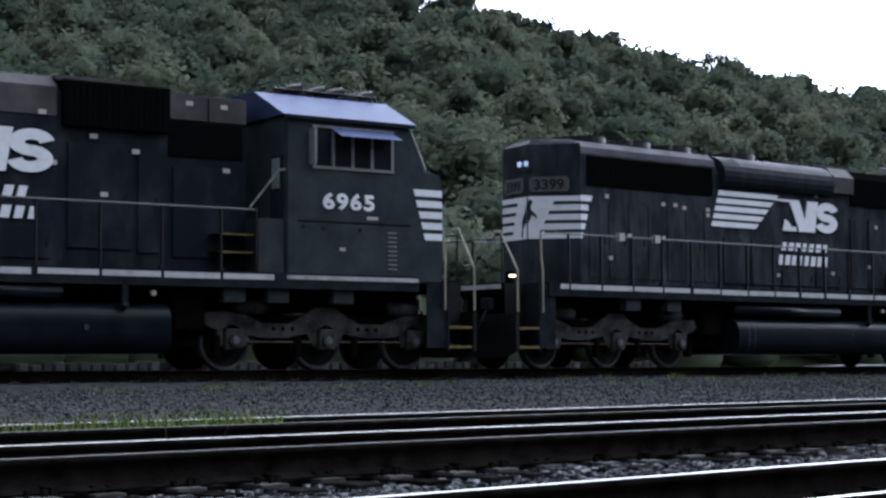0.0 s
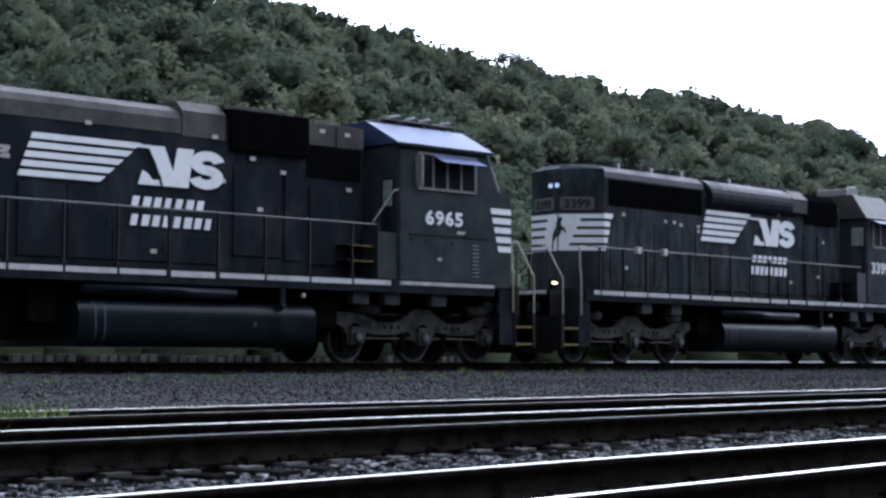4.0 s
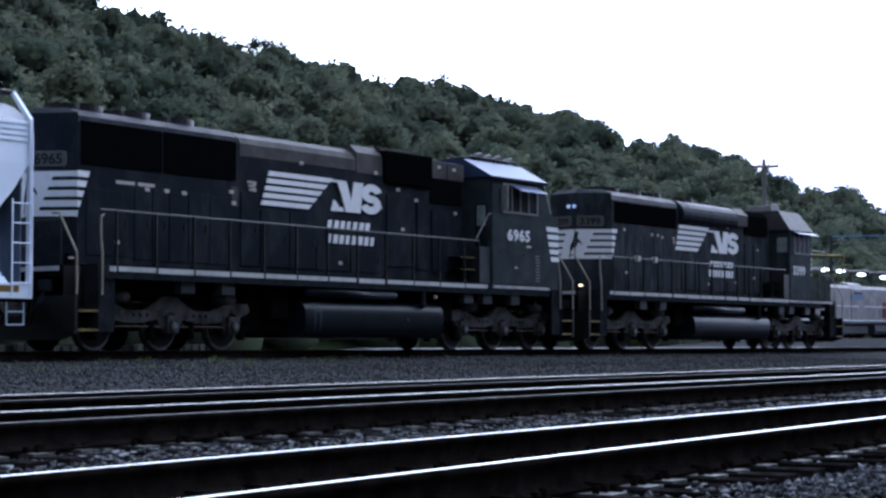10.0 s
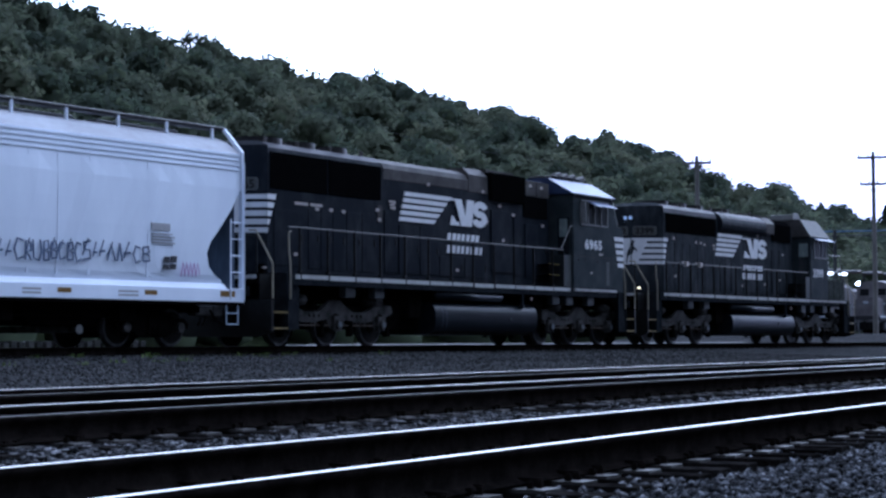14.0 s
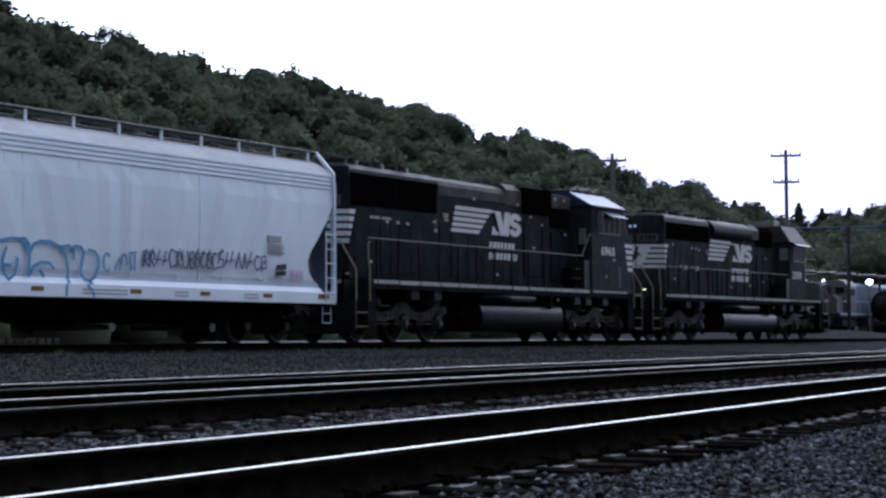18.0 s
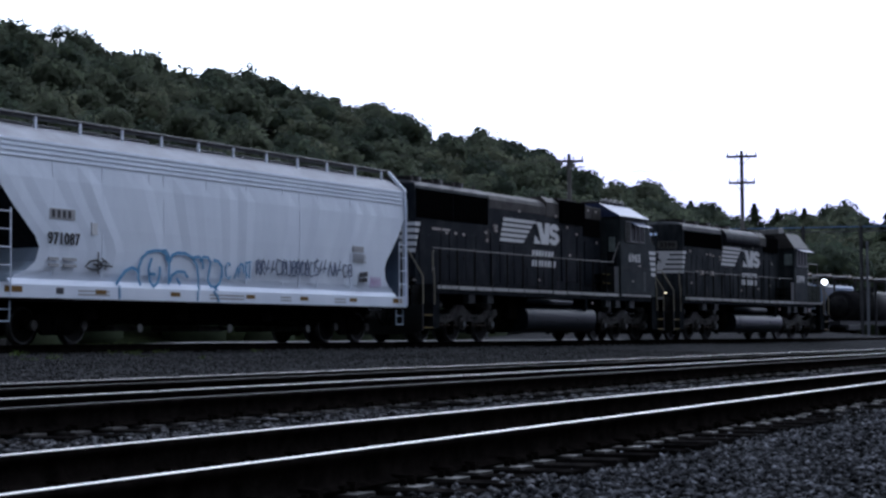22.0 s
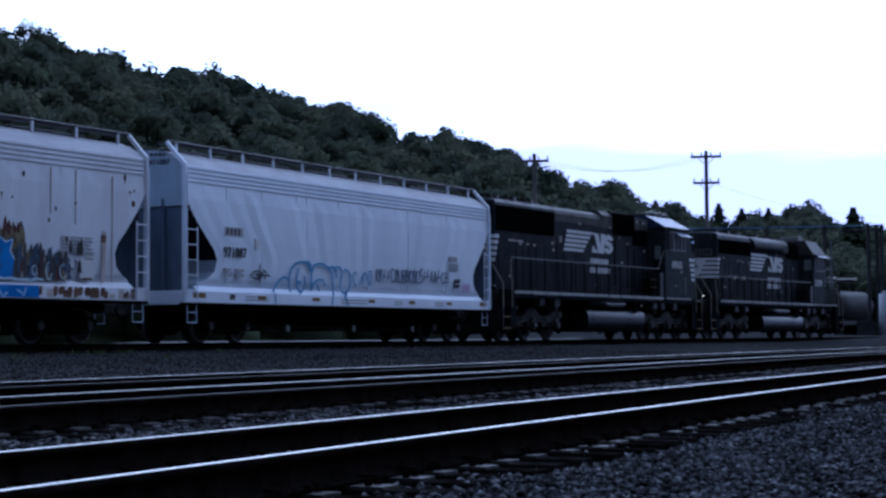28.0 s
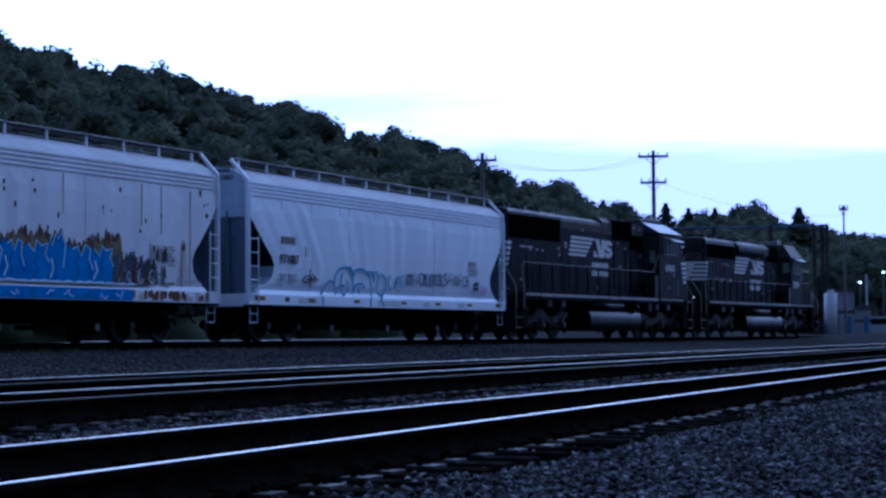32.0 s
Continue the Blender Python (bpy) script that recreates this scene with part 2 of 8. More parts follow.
RUN = [(0, -0.58), (1, 1.47), (2, 3.51), (2.5, 4.51), (4.5, 8.45), (5, 9.49), (6, 11.70), (7, 13.90), (8, 16.07), (9, 18.31), (10, 20.50), (11, 22.64), (12, 24.74), (13, 26.85), (13.5, 27.89), (15.5, 31.89),
       (16, 32.85), (17, 34.66), (18, 36.36), (19, 37.99), (20, 39.58), (21, 41.12), (22, 42.63), (23, 44.04), (24, 45.43), (25, 46.77), (25.5, 47.44), (27.5, 50.10), (28, 50.80), (29, 52.19), (30, 53.61), (31, 54.98), (32, 56.35)]


def run(t):
    """How far the train has come along its track, smoothly between the rows."""
    ts = [r[0] for r in RUN]
    i = max(0, min(len(RUN) - 2, sum(1 for q in ts if q <= t) - 1))
    def slope(k):
        a, b = max(0, k - 1), min(len(RUN) - 1, k + 1)
        return (RUN[b][1] - RUN[a][1]) / (RUN[b][0] - RUN[a][0])
    (t0, s0), (t1, s1) = RUN[i], RUN[i + 1]
    d = t1 - t0
    u = (t - t0) / d
    return (2 * u ** 3 - 3 * u ** 2 + 1) * s0 + (u ** 3 - 2 * u ** 2 + u) * d * slope(i) + (-2 * u ** 3 + 3 * u ** 2) * s1 + (u ** 3 - u ** 2) * d * slope(i + 1)


# ---- ground: one sheet, stepped down from the train's roadbed to the camera's side ----
def grid_axis(fine0, fine1, step, far0, far1):
    core = list(np.arange(fine0, fine1 + 1e-6, step))
    out, g = [], step
    x = fine1
    while x < far1:
        g *= 1.35
        x += g
        out.append(x)
    low, g, x = [], step, fine0
    while x > far0:
        g *= 1.35
        x -= g
        low.append(x)
    return np.array(low[::-1] + core + out)


PROFILE_D = (-3000, 2.6, 3.3, 4.1, 5.5, 6.4, 7.3, 8.0, 9.5, 10.4, 11.2, 12.7, 13.6, 18.0, 24.0, 3000)
PROFILE_Z = (-0.80, -0.785, -0.765, -0.755, -0.755, -0.71, -0.69, -0.675, -0.675, -0.655, -0.65, -0.61, -0.57, -0.40, -0.33, -0.33)


def ground_z(a, d):
    """The ground's height over yard coordinates (arrays)."""
    z = np.interp(d, PROFILE_D, PROFILE_Z)
    line = np.array(LINE)
    la = line[:, 0] * ALONG.x + line[:, 1] * ALONG.y
    ld = line[:, 0] * ACROSS.x + line[:, 1] * ACROSS.y
    mid = np.interp(a, la, ld)
    q = np.abs(d - mid)
    bed = np.interp(q, (0, 1.5, 3.2), (-0.205, -0.215, -0.34))
    w = np.clip((3.6 - q) / 1.2, 0, 1)
    z = z * (1 - w) + np.maximum(bed, z) * w
    # the far side of the yard lies higher
    x, y = a * ALONG.x + d * ACROSS.x, a * ALONG.y + d * ACROSS.y
    az, r = np.degrees(np.arctan2(x, y)), np.hypot(x, y)
    k = np.clip((r - 88) / 45, 0, 1)
    z = z + np.interp(az, (19, 23, 31, 33.5, 44, 60), (0, 1.0, 0.9, 0.42, 0.4, 0)) * k * k * (3 - 2 * k) * (np.abs(az) < 90)
    rough = 0.012 * np.sin(a * 1.7 + d * 0.6) * np.sin(d * 2.3 - a * 0.4) + 0.01 * np.sin(a * 0.53 + 1.0) * np.sin(d * 0.9 + 2.0)
    return z + rough * (np.abs(d) < 400)


def build_ground():
    A = grid_axis(-30, 120, 0.6, -2600, 3600)
    D = grid_axis(-6, 46, 0.3, -2600, 3200)
    aa, dd = np.meshgrid(A, D, indexing="ij")
    zz = ground_z(aa.ravel(), dd.ravel())
    x = aa.ravel() * ALONG.x + dd.ravel() * ACROSS.x
    y = aa.ravel() * ALONG.y + dd.ravel() * ACROSS.y
    na, nd = len(A), len(D)
    i = (np.arange(na - 1)[:, None] * nd + np.arange(nd - 1)[None, :]).ravel()
    faces = np.stack([i, i + nd, i + nd + 1, i + 1], 1)
    ob = raw_mesh("ground", np.stack([x, y, zz], 1), faces, M_GRAVEL)
    ob.data.polygons.foreach_set("use_smooth", [True] * len(ob.data.polygons))
    tagged(ob, "grey gravel rail yard ground, patchy and worn", "ground", kind="structure")


def raw_mesh(name, verts, faces, mat, parent=None, normals=None):
    """A mesh from arrays; all faces have the same number of corners. Foliage takes the normals of its clumps."""
    me = bpy.data.meshes.new(name)
    k = faces.shape[1]
    me.vertices.add(len(verts))
    me.vertices.foreach_set("co", np.asarray(verts, dtype=np.float32).ravel())
    me.loops.add(faces.size)
    me.loops.foreach_set("vertex_index", faces.astype(np.int32).ravel())
    me.polygons.add(len(faces))
    me.polygons.foreach_set("loop_start", np.arange(0, faces.size, k, dtype=np.int32))
    me.update(calc_edges=True)
    if normals is not None:
        me.attributes.new("custom_normal", "FLOAT_VECTOR", "POINT").data.foreach_set("vector", np.asarray(normals, dtype=np.float32).ravel())
    else:
        me.validate()
    me.materials.append(mat)
    ob = new(name, me)
    ob.parent = parent
    return ob


build_ground()


# ---- railway tracks ----
HEAD, RAIL_H = 0.036, 0.185
SECTION = [(-HEAD, -0.004), (-0.028, 0.0), (0.028, 0.0), (HEAD, -0.004), (HEAD, -0.034), (0.010, -0.052), (0.009, -0.145), (0.022, -0.158), (0.072, -0.172), (0.072, -RAIL_H),
           (-0.072, -RAIL_H), (-0.072, -0.172), (-0.022, -0.158), (-0.009, -0.145), (-0.010, -0.052), (-HEAD, -0.034)]


def swept(name, centres, sides, section, mat, parent):
    """A section carried along a line of points; sides are the unit vectors across it."""
    n, k = len(centres), len(section)
    v = []
    for c, s in zip(centres, sides):
        v += [(c.x + s.x * u, c.y + s.y * u, c.z + w) for u, w in section]
    f = [(i * k + j, i * k + (j + 1) % k, (i + 1) * k + (j + 1) % k, (i + 1) * k + j) for i in range(n - 1) for j in range(k)]
    return raw_mesh(name, np.array(v), np.array(f), mat, parent)


def make_track(name, label, places, gauge_half, ties, dull=()):
    """places: points of the centre line with the vector across it; ties: poses for the sleepers."""
    track = tagged(new(name), label, "railway track", "yard tracks")
    for side in (-1, 1):
        centres = [p + s * (gauge_half * side) for p, s in places]
        sides = [s for _, s in places]
        rail = swept("rail", centres, sides, SECTION, M_RUST, track)
        top = [c + Vector((0, 0, 0.0025)) for c in centres]
        worn = side in dull
        swept("running_surface", top, sides, [(-0.026, -0.004), (-0.02, 0), (0.02, 0), (0.026, -0.004)], M_DULLRAIL if worn else M_STEEL, rail)["label"] = "dull little-used rail top" if worn else "bright polished rail top"
    bm = bmesh.new()
    box(bm, -0.105, 0.105, -1.22, 1.22, -0.16, 0.0, bevel=0.008)
    tie_mesh = bpy.data.meshes.new("tie")
    bm.to_mesh(tie_mesh)
    bm.free()
    tie_mesh.materials.append(M_TIE)
    bm = bmesh.new()
    box(bm, -0.095, 0.095, -0.20, 0.20, 0.0, 0.016)
    for dx, dy in ((-0.05, -0.095), (0.05, 0.095), (0.05, -0.1), (-0.05, 0.1)):
        box(bm, dx - 0.012, dx + 0.012, dy - 0.016, dy + 0.016, 0.012, 0.055)
    box(bm, 0.1, 0.135, -0.085, 0.085, 0.01, 0.06)
    plate_mesh = bpy.data.meshes.new("tie_plate")
    bm.to_mesh(plate_mesh)
    bm.free()
    plate_mesh.materials.append(M_TIEPLATE)
    plate_mesh.materials.append(M_RUST)
    plate_mesh.polygons.foreach_set("material_index", [0] * 6 + [1] * (len(plate_mesh.polygons) - 6))
    for m in ties:
        t = new("tie", tie_mesh)
        t.parent, t.matrix_local = track, m
        for side in (-1, 1):
            p = new("tie_plate", plate_mesh)
            p.parent, p.matrix_local = t, Matrix.Translation((0, side * gauge_half, 0))
    return track


def straight_track(name, label, d0, d1, z0, z1, a0, a1, tie0, tie1, seed, dull=()):
    rnd = random.Random(seed)
    mid, half = (d0 + d1) / 2, (d1 - d0) / 2
    z = (z0 + z1) / 2
    cant = math.atan2(z1 - z0, d1 - d0)
    across = Vector((ACROSS.x * math.cos(cant), ACROSS.y * math.cos(cant), math.sin(cant)))
    places = []
    n = int((a1 - a0) / 4)
    for i in range(n + 1):
        a = a0 + (a1 - a0) * i / n
        places.append((yard(a, mid + 0.006 * math.sin(a * 0.11 + seed), z + 0.003 * math.sin(a * 0.12 + seed)), ACROSS))
    ties = []
    a = tie0
    while a < tie1:
        m = Matrix.Translation(yard(a, mid + rnd.uniform(-0.06, 0.06), z - RAIL_H - 0.016 + rnd.uniform(-0.010, 0.002))) @ Matrix.Rotation(math.pi / 2 - YARD + rnd.uniform(-0.03, 0.03), 4, "Z")
        ties.append(m)
        a += 0.5 + rnd.uniform(-0.03, 0.03)
    return make_track(name, label, places, half, ties, dull)


straight_track("yard_track", "shiny steel yard track on weathered timber ties in ballast", 4.07, 5.50, -0.514, -0.514, -30, 240, -9.0, 72, 1)
straight_track("yard_track", "second shiny yard track on timber ties in grey ballast", 8.03, 9.45, -0.43, -0.43, -30, 240, -9.0, 60, 2, (-1,))
straight_track("yard_track", "weedy yard track with grass between rails and ties", 11.2, 12.65, -0.415, -0.415, -30, 240, -9.0, 45, 3, (-1,))


def main_track():
    places = []
    s = -70.0
    while s < 240:
        h = heading(s)
        places.append((on_line(s), Vector((-math.cos(h), math.sin(h), 0))))
        s += 2.0
    ties, s = [], -10.0
    rnd = random.Random(4)
    while s < 84:
        h = heading(s)
        p = on_line(s)
        ties.append(Matrix.Translation((p.x, p.y, -RAIL_H - 0.012)) @ Matrix.Rotation(math.pi / 2 - h + rnd.uniform(-0.02, 0.02), 4, "Z"))
        s += 0.55
    make_track("curved_track", "gently curving dark track under the train", places, 0.715, ties, (-1, 1))


main_track()


# ---- loose ballast, stone by stone ----
def scatter(name, label, count, a_range, d_range, size, seed, falloff=0.0, lift=0.3, mat=None, coarse=False, edge=0.0):
    rng = np.random.default_rng(seed)
    u = rng.random(count)
    a = a_range[0] + (a_range[1] - a_range[0]) * u ** (1 + falloff)
    d = rng.uniform(d_range[0], d_range[1], count)
    a, d = a + rng.normal(0, 2.0 * edge + 1e-6, count), d + rng.normal(0, edge + 1e-6, count)
    keep = np.ones(count, bool)
    for r in (4.07, 5.50, 8.03, 9.45, 11.2, 12.65):
        keep &= np.abs(d - r) > 0.1
    a, d = a[keep], d[keep]
    n = len(a)
    bm = bmesh.new()
    if coarse:
        bmesh.ops.create_cube(bm, size=1.3)
    else:
        bmesh.ops.create_icosphere(bm, subdivisions=1, radius=1.0)
    bmesh.ops.triangulate(bm, faces=bm.faces[:])
    base = np.array([v.co[:] for v in bm.verts])
    tri = np.array([[v.index for v in f.verts] for f in bm.faces])
    bm.free()
    z = ground_z(a, d)
    s = size * rng.uniform(0.55, 1.35, n)
    v = base[None] * (1 + rng.uniform(-0.32, 0.32, (n, len(base), 1)))
    v = v * (s[:, None] * rng.uniform(0.65, 1.2, (n, 3)))[:, None, :]
    th = rng.uniform(0, 6.283, n)
    c, sn = np.cos(th)[:, None], np.sin(th)[:, None]
    vx, vy = v[..., 0] * c - v[..., 1] * sn, v[..., 0] * sn + v[..., 1] * c
    X = a * ALONG.x + d * ACROSS.x
    Y = a * ALONG.y + d * ACROSS.y
    V = np.stack([vx + X[:, None], vy + Y[:, None], v[..., 2] * 0.8 + (z + s * lift)[:, None]], -1).reshape(-1, 3)
    F = (tri[None] + (np.arange(n) * len(base))[:, None, None]).reshape(-1, 3)
    ob = raw_mesh(name, V, F, mat or M_STONE)
    tagged(ob, label, "ballast", kind="stuff")


scatter("ballast_stones", "loose grey crushed stone beside the nearest track", 54000, (1.0, 40), (-0.8, 3.45), 0.026, 11, 0.75, mat=M_STONEDARK, edge=0.12)
scatter("ballast_stones", "thinly strewn grey crushed stone where the ballast ends", 16000, (-12, 34), (-4.5, 3.4), 0.026, 16, 0.3, 0.2, M_STONEDARK, True, 0.6)
scatter("ballast_stones", "loose grey crushed stone between the yard tracks", 36000, (-4, 46), (5.75, 8.0), 0.033, 12, 0.35, 0.45, coarse=True)
scatter("ballast_stones", "grey crushed stone between the rails", 18000, (-3, 40), (3.4, 5.9), 0.025, 13, 0.5, 0.35)
scatter("ballast_stones", "grey crushed stone between the second track's rails", 9000, (-5, 40), (8.1, 11.1), 0.03, 14, 0.3, 0.2, coarse=True)
scatter("ballast_stones", "fine scattered gravel below the curved track", 75000, (-14, 60), (13, 24.5), 0.021, 15, 0.3, 0.2, M_PEBBLE, True)


def tufts():
    """Weeds along the third track and at the foot of the roadbed."""
    rng = np.random.default_rng(5)
    V, F = [], []
    spots = [(rng.uniform(-9, 10), 12.0 + rng.normal(0, 0.25)) for _ in range(520)] + [(rng.uniform(-9, 60), 13.0 + rng.normal(0, 0.3)) for _ in range(110)] + [(rng.uniform(8, 42), 11.95 + rng.normal(0, 0.22)) for _ in range(600)] + [(rng.uniform(16, 40), 23.4 + rng.normal(0, 0.6)) for _ in range(45)]
    for a, d in spots:
        z = float(ground_z(np.array([a]), np.array([d]))[0])
        for _ in range(rng.integers(8, 22)):
            p = yard(a + rng.normal(0, 0.09), d + rng.normal(0, 0.09), z - 0.01)
            h, w, th = rng.uniform(0.12, 0.36) if d < 12.6 and a < 10 else rng.uniform(0.04, 0.12), rng.uniform(0.006, 0.014), rng.uniform(0, 6.283)
            lean = Vector((rng.normal(0, 0.35), rng.normal(0, 0.35), 1)) * h
            s = Vector((math.cos(th), math.sin(th), 0)) * w
            k = len(V)
            V += [p - s, p + s, p + lean * 0.6 + s * 0.7, p + lean]
            F.append((k, k + 1, k + 2, k + 3))
    ob = raw_mesh("weeds", np.array([v[:] for v in V]), np.array(F), M_GRASS)
    tagged(ob, "green weeds and grass tufts along the track", "weeds", kind="stuff")


M_GRASS = material("weed_green", (0.06, 0.11, 0.02), (0.14, 0.17, 0.05), 3, 0.8, island=0.3)
tufts()


# ---- the wooded hill ----
CREST_AZ = (-40, -14, 0, 1.5, 2.7, 3.4, 4.2, 5.0, 5.5, 6.0, 6.8, 7.4, 8.2, 9.0, 9.6, 10.2, 10.9, 11.6, 12.4, 13.0, 13.6, 14.3, 15.0, 15.4, 16.0, 16.5, 17.3, 18.0, 18.8, 19.5, 19.7, 21.1, 22.6, 23.8, 25.0, 26.5, 27.3, 28.2, 29.2, 30.1, 31.5, 32.4, 33.3, 35.5, 37.5, 60)
CREST_EL = (14.0, 12.9, 12.0, 11.45, 10.92, 10.76, 10.29, 10.43, 10.29, 9.89, 9.73, 9.82, 9.6, 9.47, 9.53, 9.26, 8.86, 8.65, 8.79, 8.8, 8.48, 8.46, 8.42, 8.26, 7.8, 7.58, 7.89, 7.44, 7.16, 6.82, 6.73, 6.61, 6.23, 5.66, 4.95, 4.92, 4.18, 4.26, 3.8, 3.76, 3.98, 4.1, 3.5, 3.1, 2.9, 2.7)


def crest_distance(az):
    return np.interp(az, (-40, 5, 36, 60), (330, 340, 520, 560))


def foot_distance(az):
    return np.interp(az, (-40, 5, 36, 60), (105, 125, 240, 260))


TREE_H = 11.0


def hill_z(az, u):
    """The bare hill's height at an azimuth, u from the foot (0) to the crest (1) and beyond."""
    top = crest_distance(az) * np.tan(np.radians(np.interp(az, CREST_AZ, CREST_EL))) - TREE_H
    shape = np.interp(u, (0, 0.15, 0.5, 0.85, 1.0, 1.3), (0.0, 0.10, 0.46, 0.87, 1.0, 0.96))
    return -0.4 + (top + 0.4) * shape


def polar(az, r):
    return r * np.sin(np.radians(az)), r * np.cos(np.radians(az))


def build_hill():
    az = np.linspace(-40, 60, 101)
    us = np.linspace(-0.02, 1.3, 24)
    A, U = np.meshgrid(az, us, indexing="ij")
    r = foot_distance(A) + (crest_distance(A) - foot_distance(A)) * U
    x, y = polar(A, r)
    z = hill_z(A, U) - (U < 0) * 1.0
    nu = len(us)
    i = (np.arange(len(az) - 1)[:, None] * nu + np.arange(nu - 1)[None]).ravel()
    ob = raw_mesh("hill", np.stack([x.ravel(), y.ravel(), z.ravel()], 1), np.stack([i, i + 1, i + nu + 1, i + nu], 1), M_FOREST)
    tagged(ob, "steep wooded hillside behind the rail yard", "hill", kind="structure")


def crown_leaves(rng, centre, rx, rz, count, leaf, lobes=7, feather=1.18, filled=True):
    """Quads for the foliage of one crown: boughs round a middle, each a shell of small tilted leaf sprays."""
    size = np.array([rx, rx, rz])
    lc = rng.normal(0, 1, (lobes, 3))
    lc[:, 2] = np.abs(lc[:, 2]) * 1.1 - 0.35
    lc /= np.linalg.norm(lc, axis=1)[:, None]
    lc = lc * rng.uniform(0.42, 0.8, (lobes, 1)) * size
    lr = rng.uniform(0.28, 0.5, lobes) * rx
    if filled:
        lc[0], lr[0] = 0.0, 0.62 * rx
    k = rng.choice(lobes, count, p=lr ** 2 / np.sum(lr ** 2))
    n = rng.normal(0, 1, (count, 3))
    n /= np.linalg.norm(n, axis=1)[:, None]
    p = centre + lc[k] + n * (lr[k] * rng.uniform(0.78, feather, count))[:, None]
    tilt = n + rng.normal(0, 0.5, (count, 3))
    tilt[:, 2] += 0.35
    tilt /= np.linalg.norm(tilt, axis=1)[:, None]
    t1 = np.cross(tilt, rng.normal(0, 1, (count, 3)))
    t1 /= np.linalg.norm(t1, axis=1)[:, None]
    t2 = np.cross(tilt, t1)
    s = (leaf * rng.uniform(0.5, 1.3, count))[:, None]
    t1, t2 = t1 * s, t2 * s * 0.7
    soft = n * 0.07 + (p - centre) / size * 0.42 + rng.normal(0, 0.04, (count, 3)) + np.array([0, 0, 0.62])
    soft /= np.linalg.norm(soft, axis=1)[:, None]
    return np.stack([p - t2 * 0.9, p + t1, p + t2, p - t1 * 0.9 - t2 * 0.3], 1), lc, lr, np.repeat(soft, 4, axis=0)


def ball(rng, centre, r):
    bm = bmesh.new()
    bmesh.ops.create_icosphere(bm, subdivisions=1, radius=1.0)
    v = np.array([w.co[:] for w in bm.verts]) * (1 + rng.uniform(-0.2, 0.2, (len(bm.verts), 1))) * r + centre
    f = np.array([[w.index for w in q.verts] for q in bm.faces])
    bm.free()
    return v, f


def build_forest():
    rng = np.random.default_rng(21)
    quads, soft, cores, cf, nv = [[], [], []], [[], [], []], [], [], 0
    spots = []
    for row, u in enumerate(np.concatenate([np.linspace(0.02, 0.9, 17), [0.96, 1.0]])):
        az = -17.0
        while az < 39:
            spots.append((az + rng.uniform(-0.35, 0.35), u + rng.uniform(-0.025, 0.015)))
            r = foot_distance(az) + (crest_distance(az) - foot_distance(az)) * u
            az += np.degrees(rng.uniform(5.0, 8.5) / r)
    for az, u in spots:
        # rows hidden behind the train all along are left thin
        r = float(foot_distance(az) + (crest_distance(az) - foot_distance(az)) * u)
        z = float(hill_z(az, u))
        el = math.degrees(math.atan2(z + TREE_H, r))
        hidden = el < 3.0 and az < 22
        if el > 14.5:
            continue
        x, y = polar(az, r)
        h = TREE_H * rng.uniform(0.7, 1.18)
        rx = rng.uniform(3.0, 5.8) * (0.8 if u > 0.9 else 1.0)
        rz = h * 0.42
        c = np.array([x, y, z + h - rz * 1.12 - 0.1])
        leaf = 0.24 + r * 0.0006
        q, lc, lr, nn = crown_leaves(rng, c, rx, rz, 450 if hidden else 1500, leaf * (1.7 if hidden else 1.26), rng.integers(9, 15), 1.6 if u > 0.86 else 1.5)
        # lower rows are mostly deep green, toning down brightness at the foot by colour
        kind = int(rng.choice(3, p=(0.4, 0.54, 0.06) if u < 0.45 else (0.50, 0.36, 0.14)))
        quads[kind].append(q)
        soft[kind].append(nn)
        for a, b in zip(lc, lr):
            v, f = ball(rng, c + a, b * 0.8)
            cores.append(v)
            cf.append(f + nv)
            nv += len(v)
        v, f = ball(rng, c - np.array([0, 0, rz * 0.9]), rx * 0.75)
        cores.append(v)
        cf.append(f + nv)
        nv += len(v)
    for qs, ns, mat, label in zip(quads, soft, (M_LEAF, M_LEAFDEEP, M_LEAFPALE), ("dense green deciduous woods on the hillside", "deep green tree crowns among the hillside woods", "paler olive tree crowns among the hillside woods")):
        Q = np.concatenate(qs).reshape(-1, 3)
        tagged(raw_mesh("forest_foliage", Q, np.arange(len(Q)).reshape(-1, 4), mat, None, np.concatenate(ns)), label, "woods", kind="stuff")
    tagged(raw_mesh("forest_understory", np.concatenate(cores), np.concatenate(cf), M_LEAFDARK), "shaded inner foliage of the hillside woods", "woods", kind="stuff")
    return len(spots)


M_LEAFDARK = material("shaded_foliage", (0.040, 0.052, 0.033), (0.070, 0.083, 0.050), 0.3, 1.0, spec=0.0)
build_hill()
build_forest()


def sky_block_belt():
    """An unseen dark belt added beside and behind the camera to block low sky."""
    n = 90
    V, F = [], []
    for i in range(n + 1):
        az = 52 + 270 * i / n
        r = 130 + 12 * math.sin(i * 1.7)
        # raised highest to the right, to keep sky out of the train's reflections
        h = 24 + 5 * math.sin(i * 2.3) + 4 * math.sin(i * 5.1) + 70 * max(0.0, 1 - abs(az - 92) / 44) ** 0.6
        x, y = polar(az, r)
        x2, y2 = polar(az, r + 14)
        V += [(x, y, -1), (x, y, h * 0.8), (x2, y2, h), (x2, y2, -1)]
    for i in range(n):
        k = i * 4
        F += [(k, k + 4, k + 5, k + 1), (k + 1, k + 5, k + 6, k + 2), (k + 2, k + 6, k + 7, k + 3)]
    ob = raw_mesh("low_sky_blocker", np.array(V), np.array(F), M_LEAFDARK)
    tagged(ob, "unseen dark belt added to block the low sky", "woods", kind="structure")


sky_block_belt()


